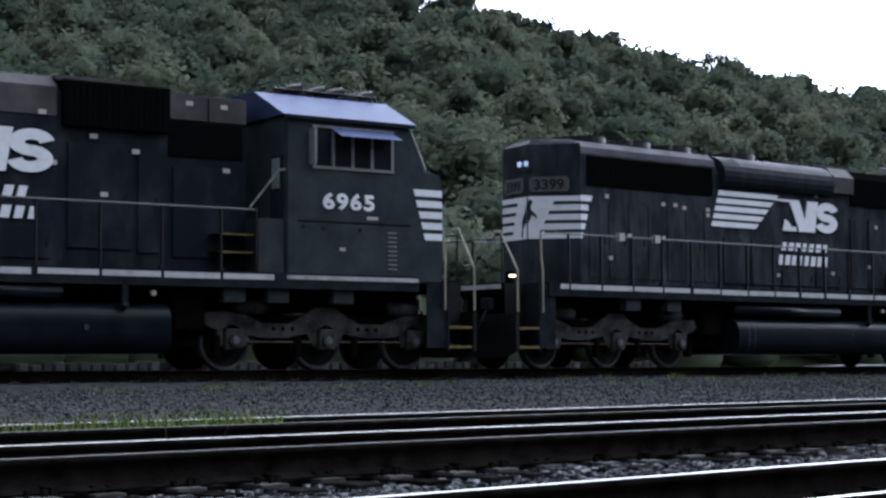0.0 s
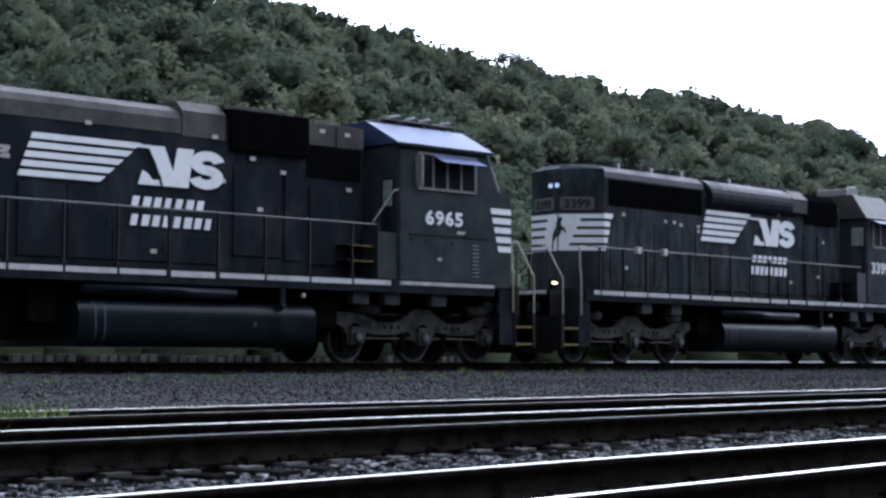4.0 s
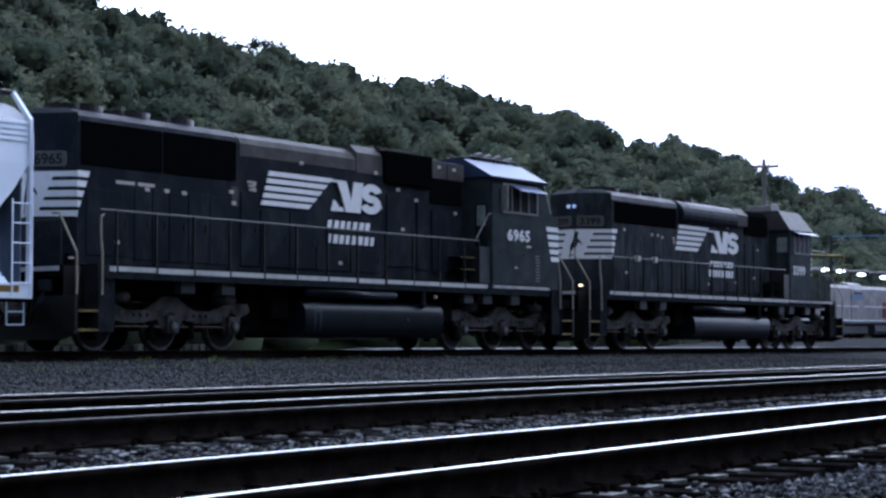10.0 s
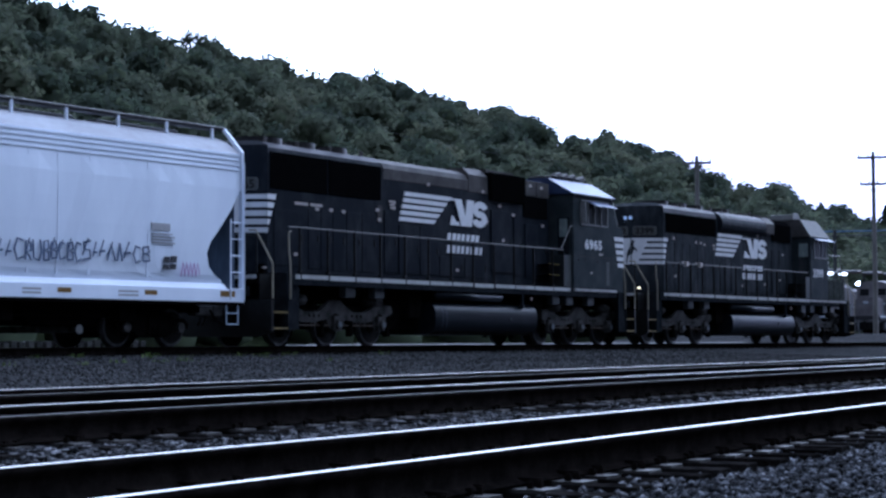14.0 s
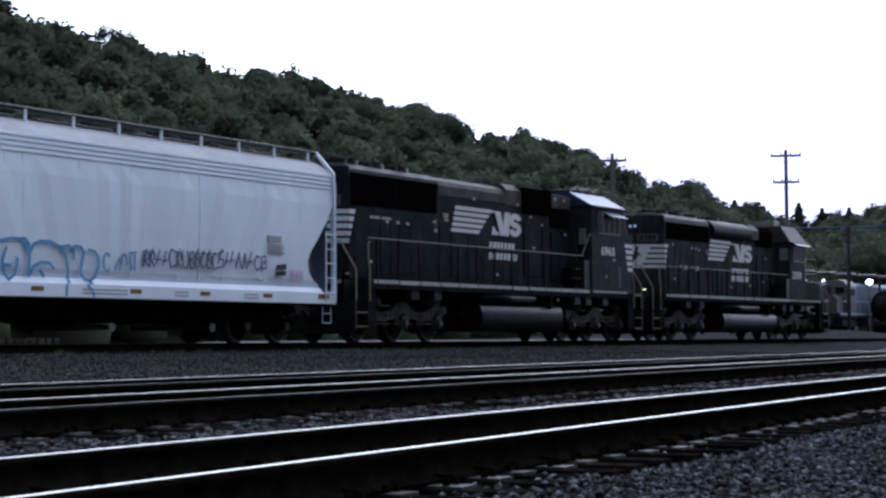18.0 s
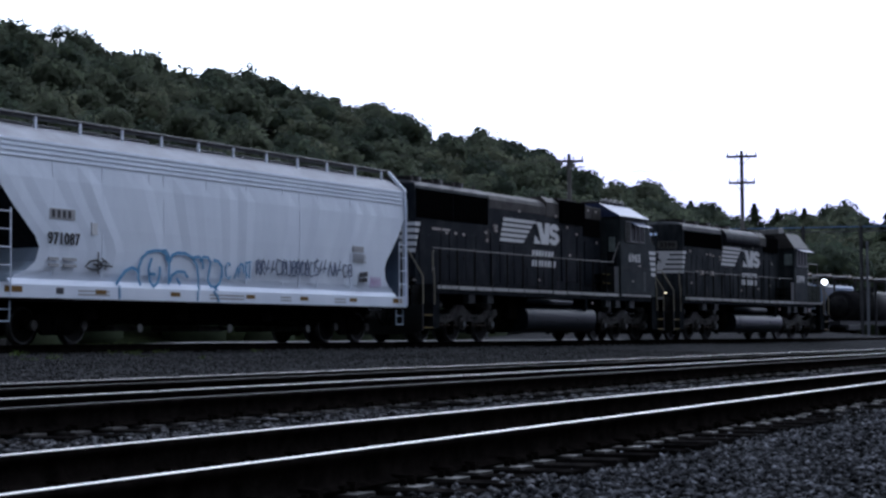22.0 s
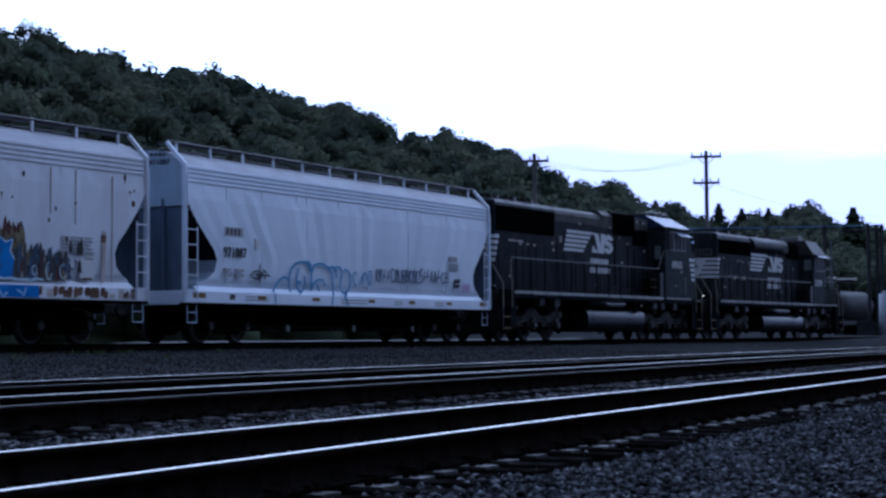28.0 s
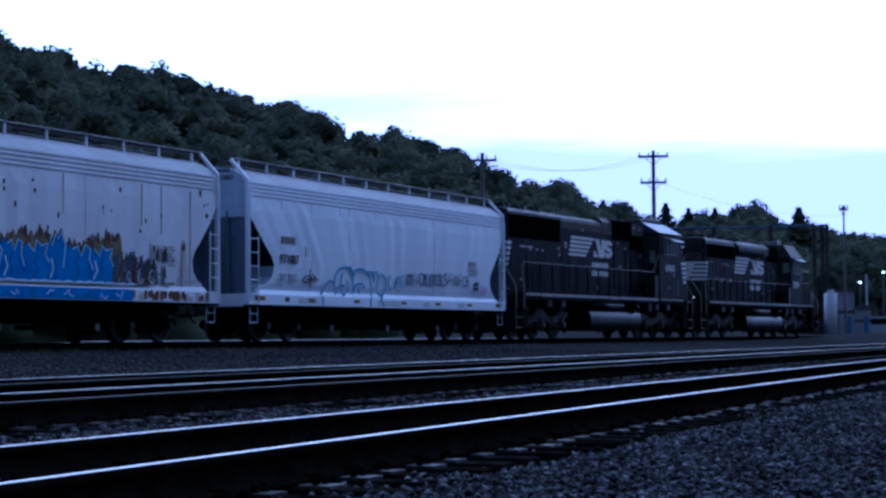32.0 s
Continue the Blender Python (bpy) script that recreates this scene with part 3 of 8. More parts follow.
# ---- rolling stock: shared pieces ----
WHEELSETS = []


def wheelset(parent, u, r):
    half = [(0.0, 0.84), (r * 0.27, 0.84), (r * 0.3, 0.79), (r * 0.36, 0.765), (r - 0.075, 0.765), (r - 0.055, 0.785), (r - 0.012, 0.785), (r, 0.778), (r, 0.675), (r + 0.028, 0.66), (r + 0.026, 0.64), (r - 0.05, 0.64), (r * 0.3, 0.66), (0.085, 0.63)]
    profile = half + [(q, -y) for q, y in reversed(half)]
    bm = bmesh.new()
    n, rows = 40, []
    for k in range(n):
        a = 2 * math.pi * k / n
        rows.append([bm.verts.new((q * math.cos(a), y, q * math.sin(a))) for q, y in profile])
    for k in range(n):
        for i in range(len(profile) - 1):
            f = bm.faces.new((rows[k][i], rows[(k + 1) % n][i], rows[(k + 1) % n][i + 1], rows[k][i + 1]))
            f.material_index = 1 if i in (5, 6, 7, len(profile) - 8, len(profile) - 7, len(profile) - 9) else 0
    bmesh.ops.remove_doubles(bm, verts=bm.verts[:], dist=1e-5)
    bmesh.ops.recalc_face_normals(bm, faces=bm.faces[:])
    ob = part("wheelset", bm, M_WHEEL, parent, "dark steel wheels with worn bright treads")
    ob.data.materials.append(M_TREAD)
    WHEELSETS.append((ob, u, r))
    return ob


M_WHEEL = material("wheel_steel", (0.003, 0.003, 0.003), (0.012, 0.011, 0.011), 8, 0.6, 0.0, spec=0.12)
M_TREAD = material("worn_wheel_rim", (0.10, 0.10, 0.105), (0.03, 0.03, 0.03), 5, 0.5, 0.3, spread=(0.4, 0.7))
# The sky's blue reflection is put into this base colour.
M_SKYTINT = material("sky_tinted_sheet", (0.052, 0.070, 0.150), (0.040, 0.052, 0.105), 2, 0.4, 0.0, spec=0.06)
M_LAMP = material("warm_step_lamp", (1.0, 0.78, 0.42), None, emit=4)
M_LAMPC = material("cool_marker_lamp", (0.62, 0.75, 1.0), None, emit=0.25)
M_PINK = material("faded_red_label", (0.22, 0.15, 0.13), (0.30, 0.26, 0.25), 30, 0.6)
M_SILVER = material("window_frame_metal", (0.20, 0.203, 0.205), (0.13, 0.13, 0.13), 8, 0.5, 0.0, spec=0.1)
M_BOARD = material("number_board_glass", (0.066, 0.068, 0.066), (0.095, 0.092, 0.084), 6, 0.4, spec=0.05)
M_DIGIT = material("dark_board_digit", (0.006, 0.006, 0.007), (0.012, 0.012, 0.012), 6, 0.6)
M_GREYBOX = material("grey_side_panel", (0.014, 0.018, 0.020), (0.030, 0.034, 0.036), 3, 0.5, spec=0.15)
M_DARKWHITE = material("grimy_white_band", (0.40, 0.40, 0.41), (0.20, 0.19, 0.18), 3, 0.65)


def mirrored(outline):
    return outline + [(-y, z) for y, z in reversed(outline)]


def text_mesh(name, body, size, mat, parent, m, label="", depth=0.004, bold=0.0, width=1.0, spacing=1.0):
    cu = bpy.data.curves.new(name, "FONT")
    cu.body, cu.size, cu.extrude, cu.bevel_depth, cu.space_character = body, size, depth, bold, spacing
    tmp = bpy.data.objects.new(name, cu)
    me = bpy.data.meshes.new_from_object(tmp)
    bpy.data.objects.remove(tmp)
    me.materials.clear()
    me.materials.append(mat)
    ob = new(name, me)
    ob.parent = parent
    ob.matrix_local = m @ Matrix.Diagonal((width, 1, 1, 1))
    if label:
        ob["label"] = label
    return ob


def slab(name, outline, y, thick, mat, parent, label=""):
    """A flat shape given in x and z, standing on a wall at y and thick towards the near side."""
    bm = bmesh.new()
    prism(bm, outline, "y", y - thick, y + 0.02)
    return part(name, bm, mat, parent, label)


def stroke(name, pts, w, y, mat, parent, flat=1.0):
    """A painted line of width w through points in x and z; flat thins its level runs."""
    bm = bmesh.new()
    rows = []
    for i, p in enumerate(pts):
        a, b = pts[max(0, i - 1)], pts[min(len(pts) - 1, i + 1)]
        d = Vector((b[0] - a[0], b[1] - a[1]))
        nrm = Vector((-d.y, d.x)).normalized() * w / 2 if d.length > 1e-6 else Vector((0, w / 2))
        nrm.y *= flat
        l, r = (p[0] + nrm.x, p[1] + nrm.y), (p[0] - nrm.x, p[1] - nrm.y)
        rows.append([bm.verts.new((q[0], y + dy, q[1])) for q, dy in ((l, -0.002), (r, -0.002), (r, 0.006), (l, 0.006))])
    for a, b in zip(rows, rows[1:]):
        for k in range(4):
            bm.faces.new((a[k], b[k], b[(k + 1) % 4], a[(k + 1) % 4]))
    bm.faces.new(rows[0])
    bm.faces.new(rows[-1][::-1])
    bmesh.ops.recalc_face_normals(bm, faces=bm.faces[:])
    return part(name, bm, mat, parent)


def arc(cx, cz, rx, rz, a0, a1, n=14):
    return [(cx + rx * math.cos(radians(a0 + (a1 - a0) * i / n)), cz + rz * math.sin(radians(a0 + (a1 - a0) * i / n))) for i in range(n + 1)]


def shear(x0, x1, z0, z1, lean):
    return [(x0, z0), (x1, z0), (x1 + lean, z1), (x0 + lean, z1)]


def truck_frame(parent, u0, wheelbase, r):
    """A three-axle truck with cast side frames, journal boxes, springs and brake cylinders."""
    truck = new("truck")
    truck.parent = parent
    truck.location = (u0, 0, 0)
    w = wheelbase
    for side in (-1, 1):
        y = side * 1.02
        top = [(-w - 0.62, 0.86), (-w - 0.55, 1.02), (-w - 0.1, 1.05), (-w + 0.35, 0.96), (-w + 0.62, 0.84), (-0.75, 0.84), (-0.42, 1.0), (-0.2, 1.14), (0.2, 1.14), (0.42, 1.0), (0.75, 0.84),
               (w - 0.62, 0.84), (w - 0.35, 0.96), (w + 0.1, 1.05), (w + 0.55, 1.02), (w + 0.62, 0.86)]
        low = [(w + 0.5, 0.78), (w + 0.3, 0.72), (w + 0.27, 0.42), (w + 0.2, 0.42), (w + 0.19, 0.74), (w, 0.82), (w - 0.19, 0.74), (w - 0.2, 0.42), (w - 0.27, 0.42), (w - 0.32, 0.62), (w - 0.62, 0.58), (0.85, 0.58), (0.4, 0.66),
               (0.27, 0.42), (0.2, 0.42), (0.19, 0.74), (0, 0.82)]
        outline = top + low + [(-x, z) for x, z in reversed(low[:-1])]
        bm = bmesh.new()
        prism(bm, outline, "y", y - 0.06, y + 0.06)
        frame_part = part("side_frame", bm, M_TRUCK, truck, "dusty cast steel truck side frame")
        for k, x in enumerate((-w, 0, w)):
            bm = bmesh.new()
            box(bm, x - 0.17, x + 0.17, y - side * 0.02, y + side * 0.14, 0.36, 0.74, bevel=0.03)
            rod(bm, (x, y + side * 0.1, 0.53), (x, y + side * 0.2, 0.53), 0.125, 18)
            part("journal_box", bm, M_TRUCK, frame_part)
            bm = bmesh.new()
            rod(bm, (x, y + side * 0.2, 0.53), (x, y + side * 0.215, 0.53), 0.07, 14)
            part("bearing_cap", bm, M_BEARING, frame_part, "pale worn bearing cap")
        # Dark discs on the casting paint in the shade of its holes.
        for x in (-w + 0.85, -w + 1.05, -w + 1.25, w - 1.25, w - 1.05, w - 0.85):
            bm = bmesh.new()
            rod(bm, (x, y + side * 0.055, 0.74), (x, y + side * 0.068, 0.74), 0.04, 12)
            part("hole_shade_disc", bm, M_UNDER, frame_part)
        for x in (-w + 0.35, w - 0.25):
            bm = bmesh.new()
            rod(bm, (x - 0.3, y + side * 0.02, 1.12), (x + 0.3, y + side * 0.02, 1.12), 0.13, 14)
            rod(bm, (x + 0.3, y + side * 0.02, 1.12), (x + 0.36, y + side * 0.02, 1.12), 0.09, 12)
            part("brake_cylinder", bm, M_TRUCK, truck, "rounded brake cylinder", True)
        for a, b in ((-w + 0.3, -0.3), (0.3, w - 0.3)):
            bm = bmesh.new()
            rod(bm, (a, y + side * 0.05, 0.5), (b, y + side * 0.05, 0.5), 0.022)
            part("brake_rod", bm, M_RUSTLIGHT, truck)
        for x in (-w - 0.33, -0.62, 0.62, w + 0.33):
            bm = bmesh.new()
            box(bm, x - 0.06, x + 0.06, y - 0.12, y + 0.04, 0.22, 0.62, bevel=0.02)
            part("brake_shoe", bm, M_UNDER, truck)
    bm = bmesh.new()
    box(bm, -w - 0.5, w + 0.5, -0.9, 0.9, 0.62, 1.0, bevel=0.05)
    part("bolster", bm, M_UNDER, truck)
    for x in (-w, 0, w):
        wheelset(truck, x, r)
    return truck


M_BEARING = material("worn_bearing_cap", (0.10, 0.11, 0.13), (0.05, 0.055, 0.06), 9, 0.45, spec=0.2)
M_RUSTLIGHT = material("brake_rod_rust", (0.060, 0.046, 0.038), (0.030, 0.024, 0.020), 8, 0.8)


M_WELL = material("dark_step_plate", (0.008, 0.0095, 0.012), (0.020, 0.022, 0.025), 3, 0.6, spec=0.0)


def end_platform(loco, end, inner, tip, lamp_on):
    """Porch, steps, grab rails, pilot and coupler at one end. end is +1 or -1."""
    e = end
    bm = bmesh.new()
    box(bm, min(e * inner, e * tip), max(e * inner, e * tip), -1.05, 1.05, 1.48, 1.72, bevel=0.02)
    part("end_platform", bm, M_UNDER, loco)
    bm = bmesh.new()
    outline = [(-1.5, 0.34), (-1.1, 0.22), (1.1, 0.22), (1.5, 0.34), (1.5, 1.1), (0.3, 1.1), (0.25, 0.75), (-0.25, 0.75), (-0.3, 1.1), (-1.5, 1.1)]
    prism(bm, outline, "x", e * (tip - 0.05), e * (tip + 0.03))
    part("pilot_plate", bm, M_POST, loco)
    bm = bmesh.new()
    box(bm, min(e * (tip - 0.3), e * (tip + 0.62)), max(e * (tip - 0.3), e * (tip + 0.62)), -0.13, 0.13, 0.75, 1.0, bevel=0.03)
    box(bm, min(e * (tip + 0.45), e * (tip + 0.8)), max(e * (tip + 0.45), e * (tip + 0.8)), -0.19, 0.12, 0.7, 1.05, bevel=0.06)
    part("coupler", bm, M_TRUCK, loco, "dusty cast knuckle coupler")
    for y in (-0.5, -0.36, 0.36, 0.5):
        bm = bmesh.new()
        bent(bm, [(e * (tip + 0.02), y, 1.15), (e * (tip + 0.16), y, 0.95), (e * (tip + 0.22), y, 0.6), (e * (tip + 0.3), y, 0.5)], 0.022, 6)
        part("brake_hose", bm, M_UNDER, loco)
    for side in (-1, 1):
        y = side * 1.28
        x0, x1 = e * (tip - 0.62), e * (tip - 0.08)
        lo, hi = min(x0, x1), max(x0, x1)
        well = new("step_well")
        well.parent = loco
        boxes("well_plate", [(lo - 0.02, hi + 0.02, y - side * 0.2 - 0.012, y - side * 0.2 + 0.012, 0.36, 1.7)], M_POST, well)
        boxes("side_plate", [(e * (tip - 0.64) - 0.015, e * (tip - 0.64) + 0.015, y - 0.22, y + 0.22, 0.34, 1.72)], M_WELL, well)
        for z in (0.42, 0.8):
            boxes("step", [(lo, hi, y - 0.2, y + 0.2, z - 0.015, z + 0.015)], M_UNDER, well)
            boxes("step_edge", [(lo, hi, y + side * 0.2 - 0.012, y + side * 0.2 + 0.012, z - 0.03, z + 0.02)], M_YELLOW, well, "worn yellow step edge")
        boxes("kick_plate", [(min(e * (tip - 1.12), e * (tip - 0.64)), max(e * (tip - 1.12), e * (tip - 0.64)), y + side * 0.16 - 0.012, y + side * 0.16 + 0.012, 0.4, 1.7)], M_WELL, well)
        for x, top in ((e * (tip - 0.02), 2.75), (e * (tip - 0.72), 2.75)):
            bm = bmesh.new()
            outer = abs(x) > tip - 0.3
            bent(bm, [(x, side * 0.8, top), (x, side * 1.0, top), (x, side * 1.5, 1.95), (x, side * 1.5, 1.12)] if outer else [(x - e * 0.1, side * 1.44, top), (x, side * 1.45, top - 0.06), (x, side * 1.46, 2.25), (x, side * 1.5, 1.98), (x, side * 1.5, 1.12)], 0.022, 8)
            part("grab_rail", bm, M_HANDRAIL_END, loco, "scuffed yellow bent grab rail")
    bm = bmesh.new()
    bent(bm, [(e * (tip - 0.06), -1.0, 2.62), (e * (tip - 0.06), 1.0, 2.62)], 0.02, 8)
    bent(bm, [(e * (tip - 0.06), -1.0, 1.7), (e * (tip - 0.06), -1.0, 2.62)], 0.02, 8)
    bent(bm, [(e * (tip - 0.06), 1.0, 1.7), (e * (tip - 0.06), 1.0, 2.62)], 0.02, 8)
    part("end_rail", bm, M_POST, loco)
    bm = bmesh.new()
    bent(bm, [(e * (tip - 0.06), -0.4, 2.3), (e * (tip - 0.06), -0.15, 2.1), (e * (tip - 0.06), 0.15, 2.1), (e * (tip - 0.06), 0.4, 2.3)], 0.018, 6)
    part("safety_chain", bm, M_POST, loco)
    boxes("end_sill_stripe", [(min(e * (tip + 0.001), e * (tip + 0.012)), max(e * (tip + 0.001), e * (tip + 0.012)), -1.03, 1.03, 1.6, 1.69)], M_SILL, loco, "scuffed white stripe along the end sill")
    for y in (-0.72, 0.72):
        bm = bmesh.new()
        box(bm, min(e * (tip + 0.02), e * (tip + 0.16)), max(e * (tip + 0.02), e * (tip + 0.16)), y - 0.14, y + 0.14, 1.18, 1.42, bevel=0.03)
        bent(bm, [(e * (tip + 0.1), y, 1.2), (e * (tip + 0.24), y, 0.95), (e * (tip + 0.28), y * 0.6, 0.7)], 0.03, 6)
        part("cable_box", bm, M_WELL, loco, "dark jumper cable box with hanging cable")
    if lamp_on:
        bm = bmesh.new()
        x = e * (tip - 0.35)
        box(bm, x - 0.07, x + 0.07, -1.03, -0.97, 1.845, 1.885, bevel=0.015)
        part("step_lamp", bm, M_LAMP if lamp_on > 1 else M_PLATE, loco, "lit warm step lamp" if lamp_on > 1 else "unlit step lamp")
        bm = bmesh.new()
        box(bm, min(e * (tip - 0.28), e * (tip - 0.42)), max(e * (tip - 0.28), e * (tip - 0.42)), -0.98, -0.86, 1.7, 1.96, bevel=0.02)
        part("lamp_bracket", bm, M_UNDER, loco)


M_HANDRAIL_END = material("worn_yellow_grab_rail", (0.25, 0.222, 0.155), (0.19, 0.178, 0.15), 6, 0.55)


def handrail(loco, side, x0, x1, z, first, gap):
    y = side * 1.46
    bm = bmesh.new()
    rod(bm, (x0, y, z), (x1, y, z + 0.02), 0.018, 8)
    part("handrail", bm, M_RAILGREY, loco, "scuffed grey walkway handrail")
    x = first
    while x < x1 - 0.1:
        bm = bmesh.new()
        rod(bm, (x, y, 1.62), (x, y, z), 0.032, 8)
        box(bm, x - 0.045, x + 0.045, y - 0.04, y + 0.05, 1.58, 1.8, bevel=0.01)
        part("stanchion", bm, M_POST, loco)
        x += gap


def fuel_tank(loco, x0, x1, z0, z1):
    bm = bmesh.new()
    h = (z1 - z0)
    prof = [(0.9 + 0.56 * math.cos(radians(q)) ** 0.45, z0 + h * (0.5 + 0.5 * math.copysign(abs(math.sin(radians(q))) ** 0.8, q))) for q in range(-88, 89, 8)]
    prism(bm, mirrored(prof), "x", x0, x1)
    tank = part("fuel_tank", bm, M_TANK, loco, "rounded dark fuel tank under the frame")
    for x in (x0 + 0.35, x0 + 0.55):
        bm = bmesh.new()
        prism(bm, [(y * 1.004, z0 + (z - z0) * 1.004) for y, z in mirrored(prof)], "x", x, x + 0.035)
        part("tank_band", bm, M_BANDBLUE, tank)
    bm = bmesh.new()
    rod(bm, (x1 - 0.9, -1.36, z1 - 0.12), (x1 - 0.9, -1.5, z1 - 0.02), 0.06, 12)
    box(bm, x1 - 0.96, x1 - 0.84, -1.5, -1.42, z1 - 0.05, z1 + 0.36, bevel=0.02)
    part("filler_neck", bm, M_WELL, tank)
    bm = bmesh.new()
    rod(bm, (x1 - 1.6, -1.45, z0 + 0.45), (x1 - 1.6, -1.48, z0 + 0.45), 0.05, 12)
    part("tank_gauge", bm, M_GREYBOX, tank)


M_TANK = material("fuel_tank_paint", (0.0028, 0.0042, 0.0064), (0.0075, 0.0095, 0.0125), 1.6, 0.3, rough_var=0.06, spec=0.06)


def roof_fan(loco, x, z, r):
    bm = bmesh.new()
    bmesh.ops.create_cone(bm, cap_ends=True, segments=28, radius1=r, radius2=r, depth=0.16, matrix=Matrix.Translation((x, 0, z + 0.06)))
    fan = part("roof_fan", bm, M_ROOF, loco, "round black radiator fan housing")
    for k in range(9):
        bm = bmesh.new()
        yy = -r * 0.9 + k * r * 0.225
        ln = math.sqrt(max(0.01, r * r - yy * yy)) * 0.95
        box(bm, x - ln, x + ln, yy - 0.015, yy + 0.015, z + 0.13, z + 0.155)
        part("guard_bar", bm, M_MESH, fan)


def lift_lug(loco, x, z, y=-0.72):
    bm = bmesh.new()
    box(bm, x - 0.05, x + 0.05, y - 0.03, y + 0.03, z, z + 0.13, bevel=0.012)
    part("lifting_lug", bm, M_GREYROOF, loco)


def stripes(loco, x_at, y, z0, z1, count):
    """The striped block: white slats with dark gaps. x_at gives the ends at a height."""
    n = 2 * count - 1
    h = (z1 - z0) / n
    for k in range(count):
        a, b = z0 + 2 * k * h - 0.012, z0 + (2 * k + 1) * h + 0.012
        slab("stripe", [(x_at(a)[0], a), (x_at(a)[1], a), (x_at(b)[1], b), (x_at(b)[0], b)], y, 0.005, M_WHITE, loco)


def emblem(loco, x0, x1, z0, z1, y, flag, words):
    """The railway's mark as plain white shapes: five leaning bands, slanted blocks, and two rows of small blocks."""
    fx0, fx1, fz0, fz1 = flag
    n, h = 5, (fz1 - fz0) / 9.0
    for k in range(n):
        a = fz0 + 2 * k * h - h * 0.15
        b = a + h * 1.3
        s = (a - fz0) / (fz1 - fz0)
        s2 = (b - fz0) / (fz1 - fz0)
        cut = lambda q: fx1 - (1 - q) * (fx1 - fx0) * 0.28 + q * 0.2
        left = lambda q: fx0 + 0.04 + q * 0.29
        slab("flag_band", [(left(s), a), (cut(s), a), (cut(s2), b), (left(s2), b)], y, 0.005, M_WHITE, loco)
    w, h = x1 - x0, z1 - z0
    P = lambda pts: [(x0 + u * w, z0 + v * h) for u, v in pts]
    slab("mark_block", P([(0.0, 0.0), (0.045, 0.36), (0.105, 0.29), (0.165, 0.13), (0.235, 0.15), (0.25, 0.0)]), y, 0.005, M_WHITE, loco)
    slab("mark_block", P([(0.11, 1.0), (0.30, 1.0), (0.405, 0.38), (0.455, 1.0), (0.65, 1.0), (0.585, 0.0), (0.29, 0.0), (0.265, 0.22), (0.235, 0.36), (0.20, 0.58), (0.15, 0.80)]), y, 0.005, M_WHITE, loco)
    slab("mark_block", [(fx1 + 0.05, z1 - 0.05), (x0 + 0.16 * w, z1 - 0.06), (x0 + 0.15 * w, z1), (fx1 + 0.06, z1)], y, 0.004, M_WHITE, loco)
    rise = (h - 0.19) / 4
    curve = arc(x0 + 0.79 * w, z0 + 0.5 * h + rise, 0.135 * w, rise, 8, 262, 18) + arc(x0 + 0.79 * w, z0 + 0.5 * h - rise, 0.135 * w, rise, 82, -172, 18)
    stroke("mark_curve", [(p + (q - z0) * 0.1, q) for p, q in curve], 0.3, y - 0.006, M_WHITE, loco, 0.62)
    for (a, b, c, d), count in zip(words, (7, 8)):
        step = (b - a) / count
        for k in range(count):
            slab("letter_block", shear(a + k * step, a + k * step + step * (0.56, 0.66, 0.6, 0.5)[k % 4], c + 0.01, d - 0.01, 0.05), y, 0.005, M_WHITE, loco)


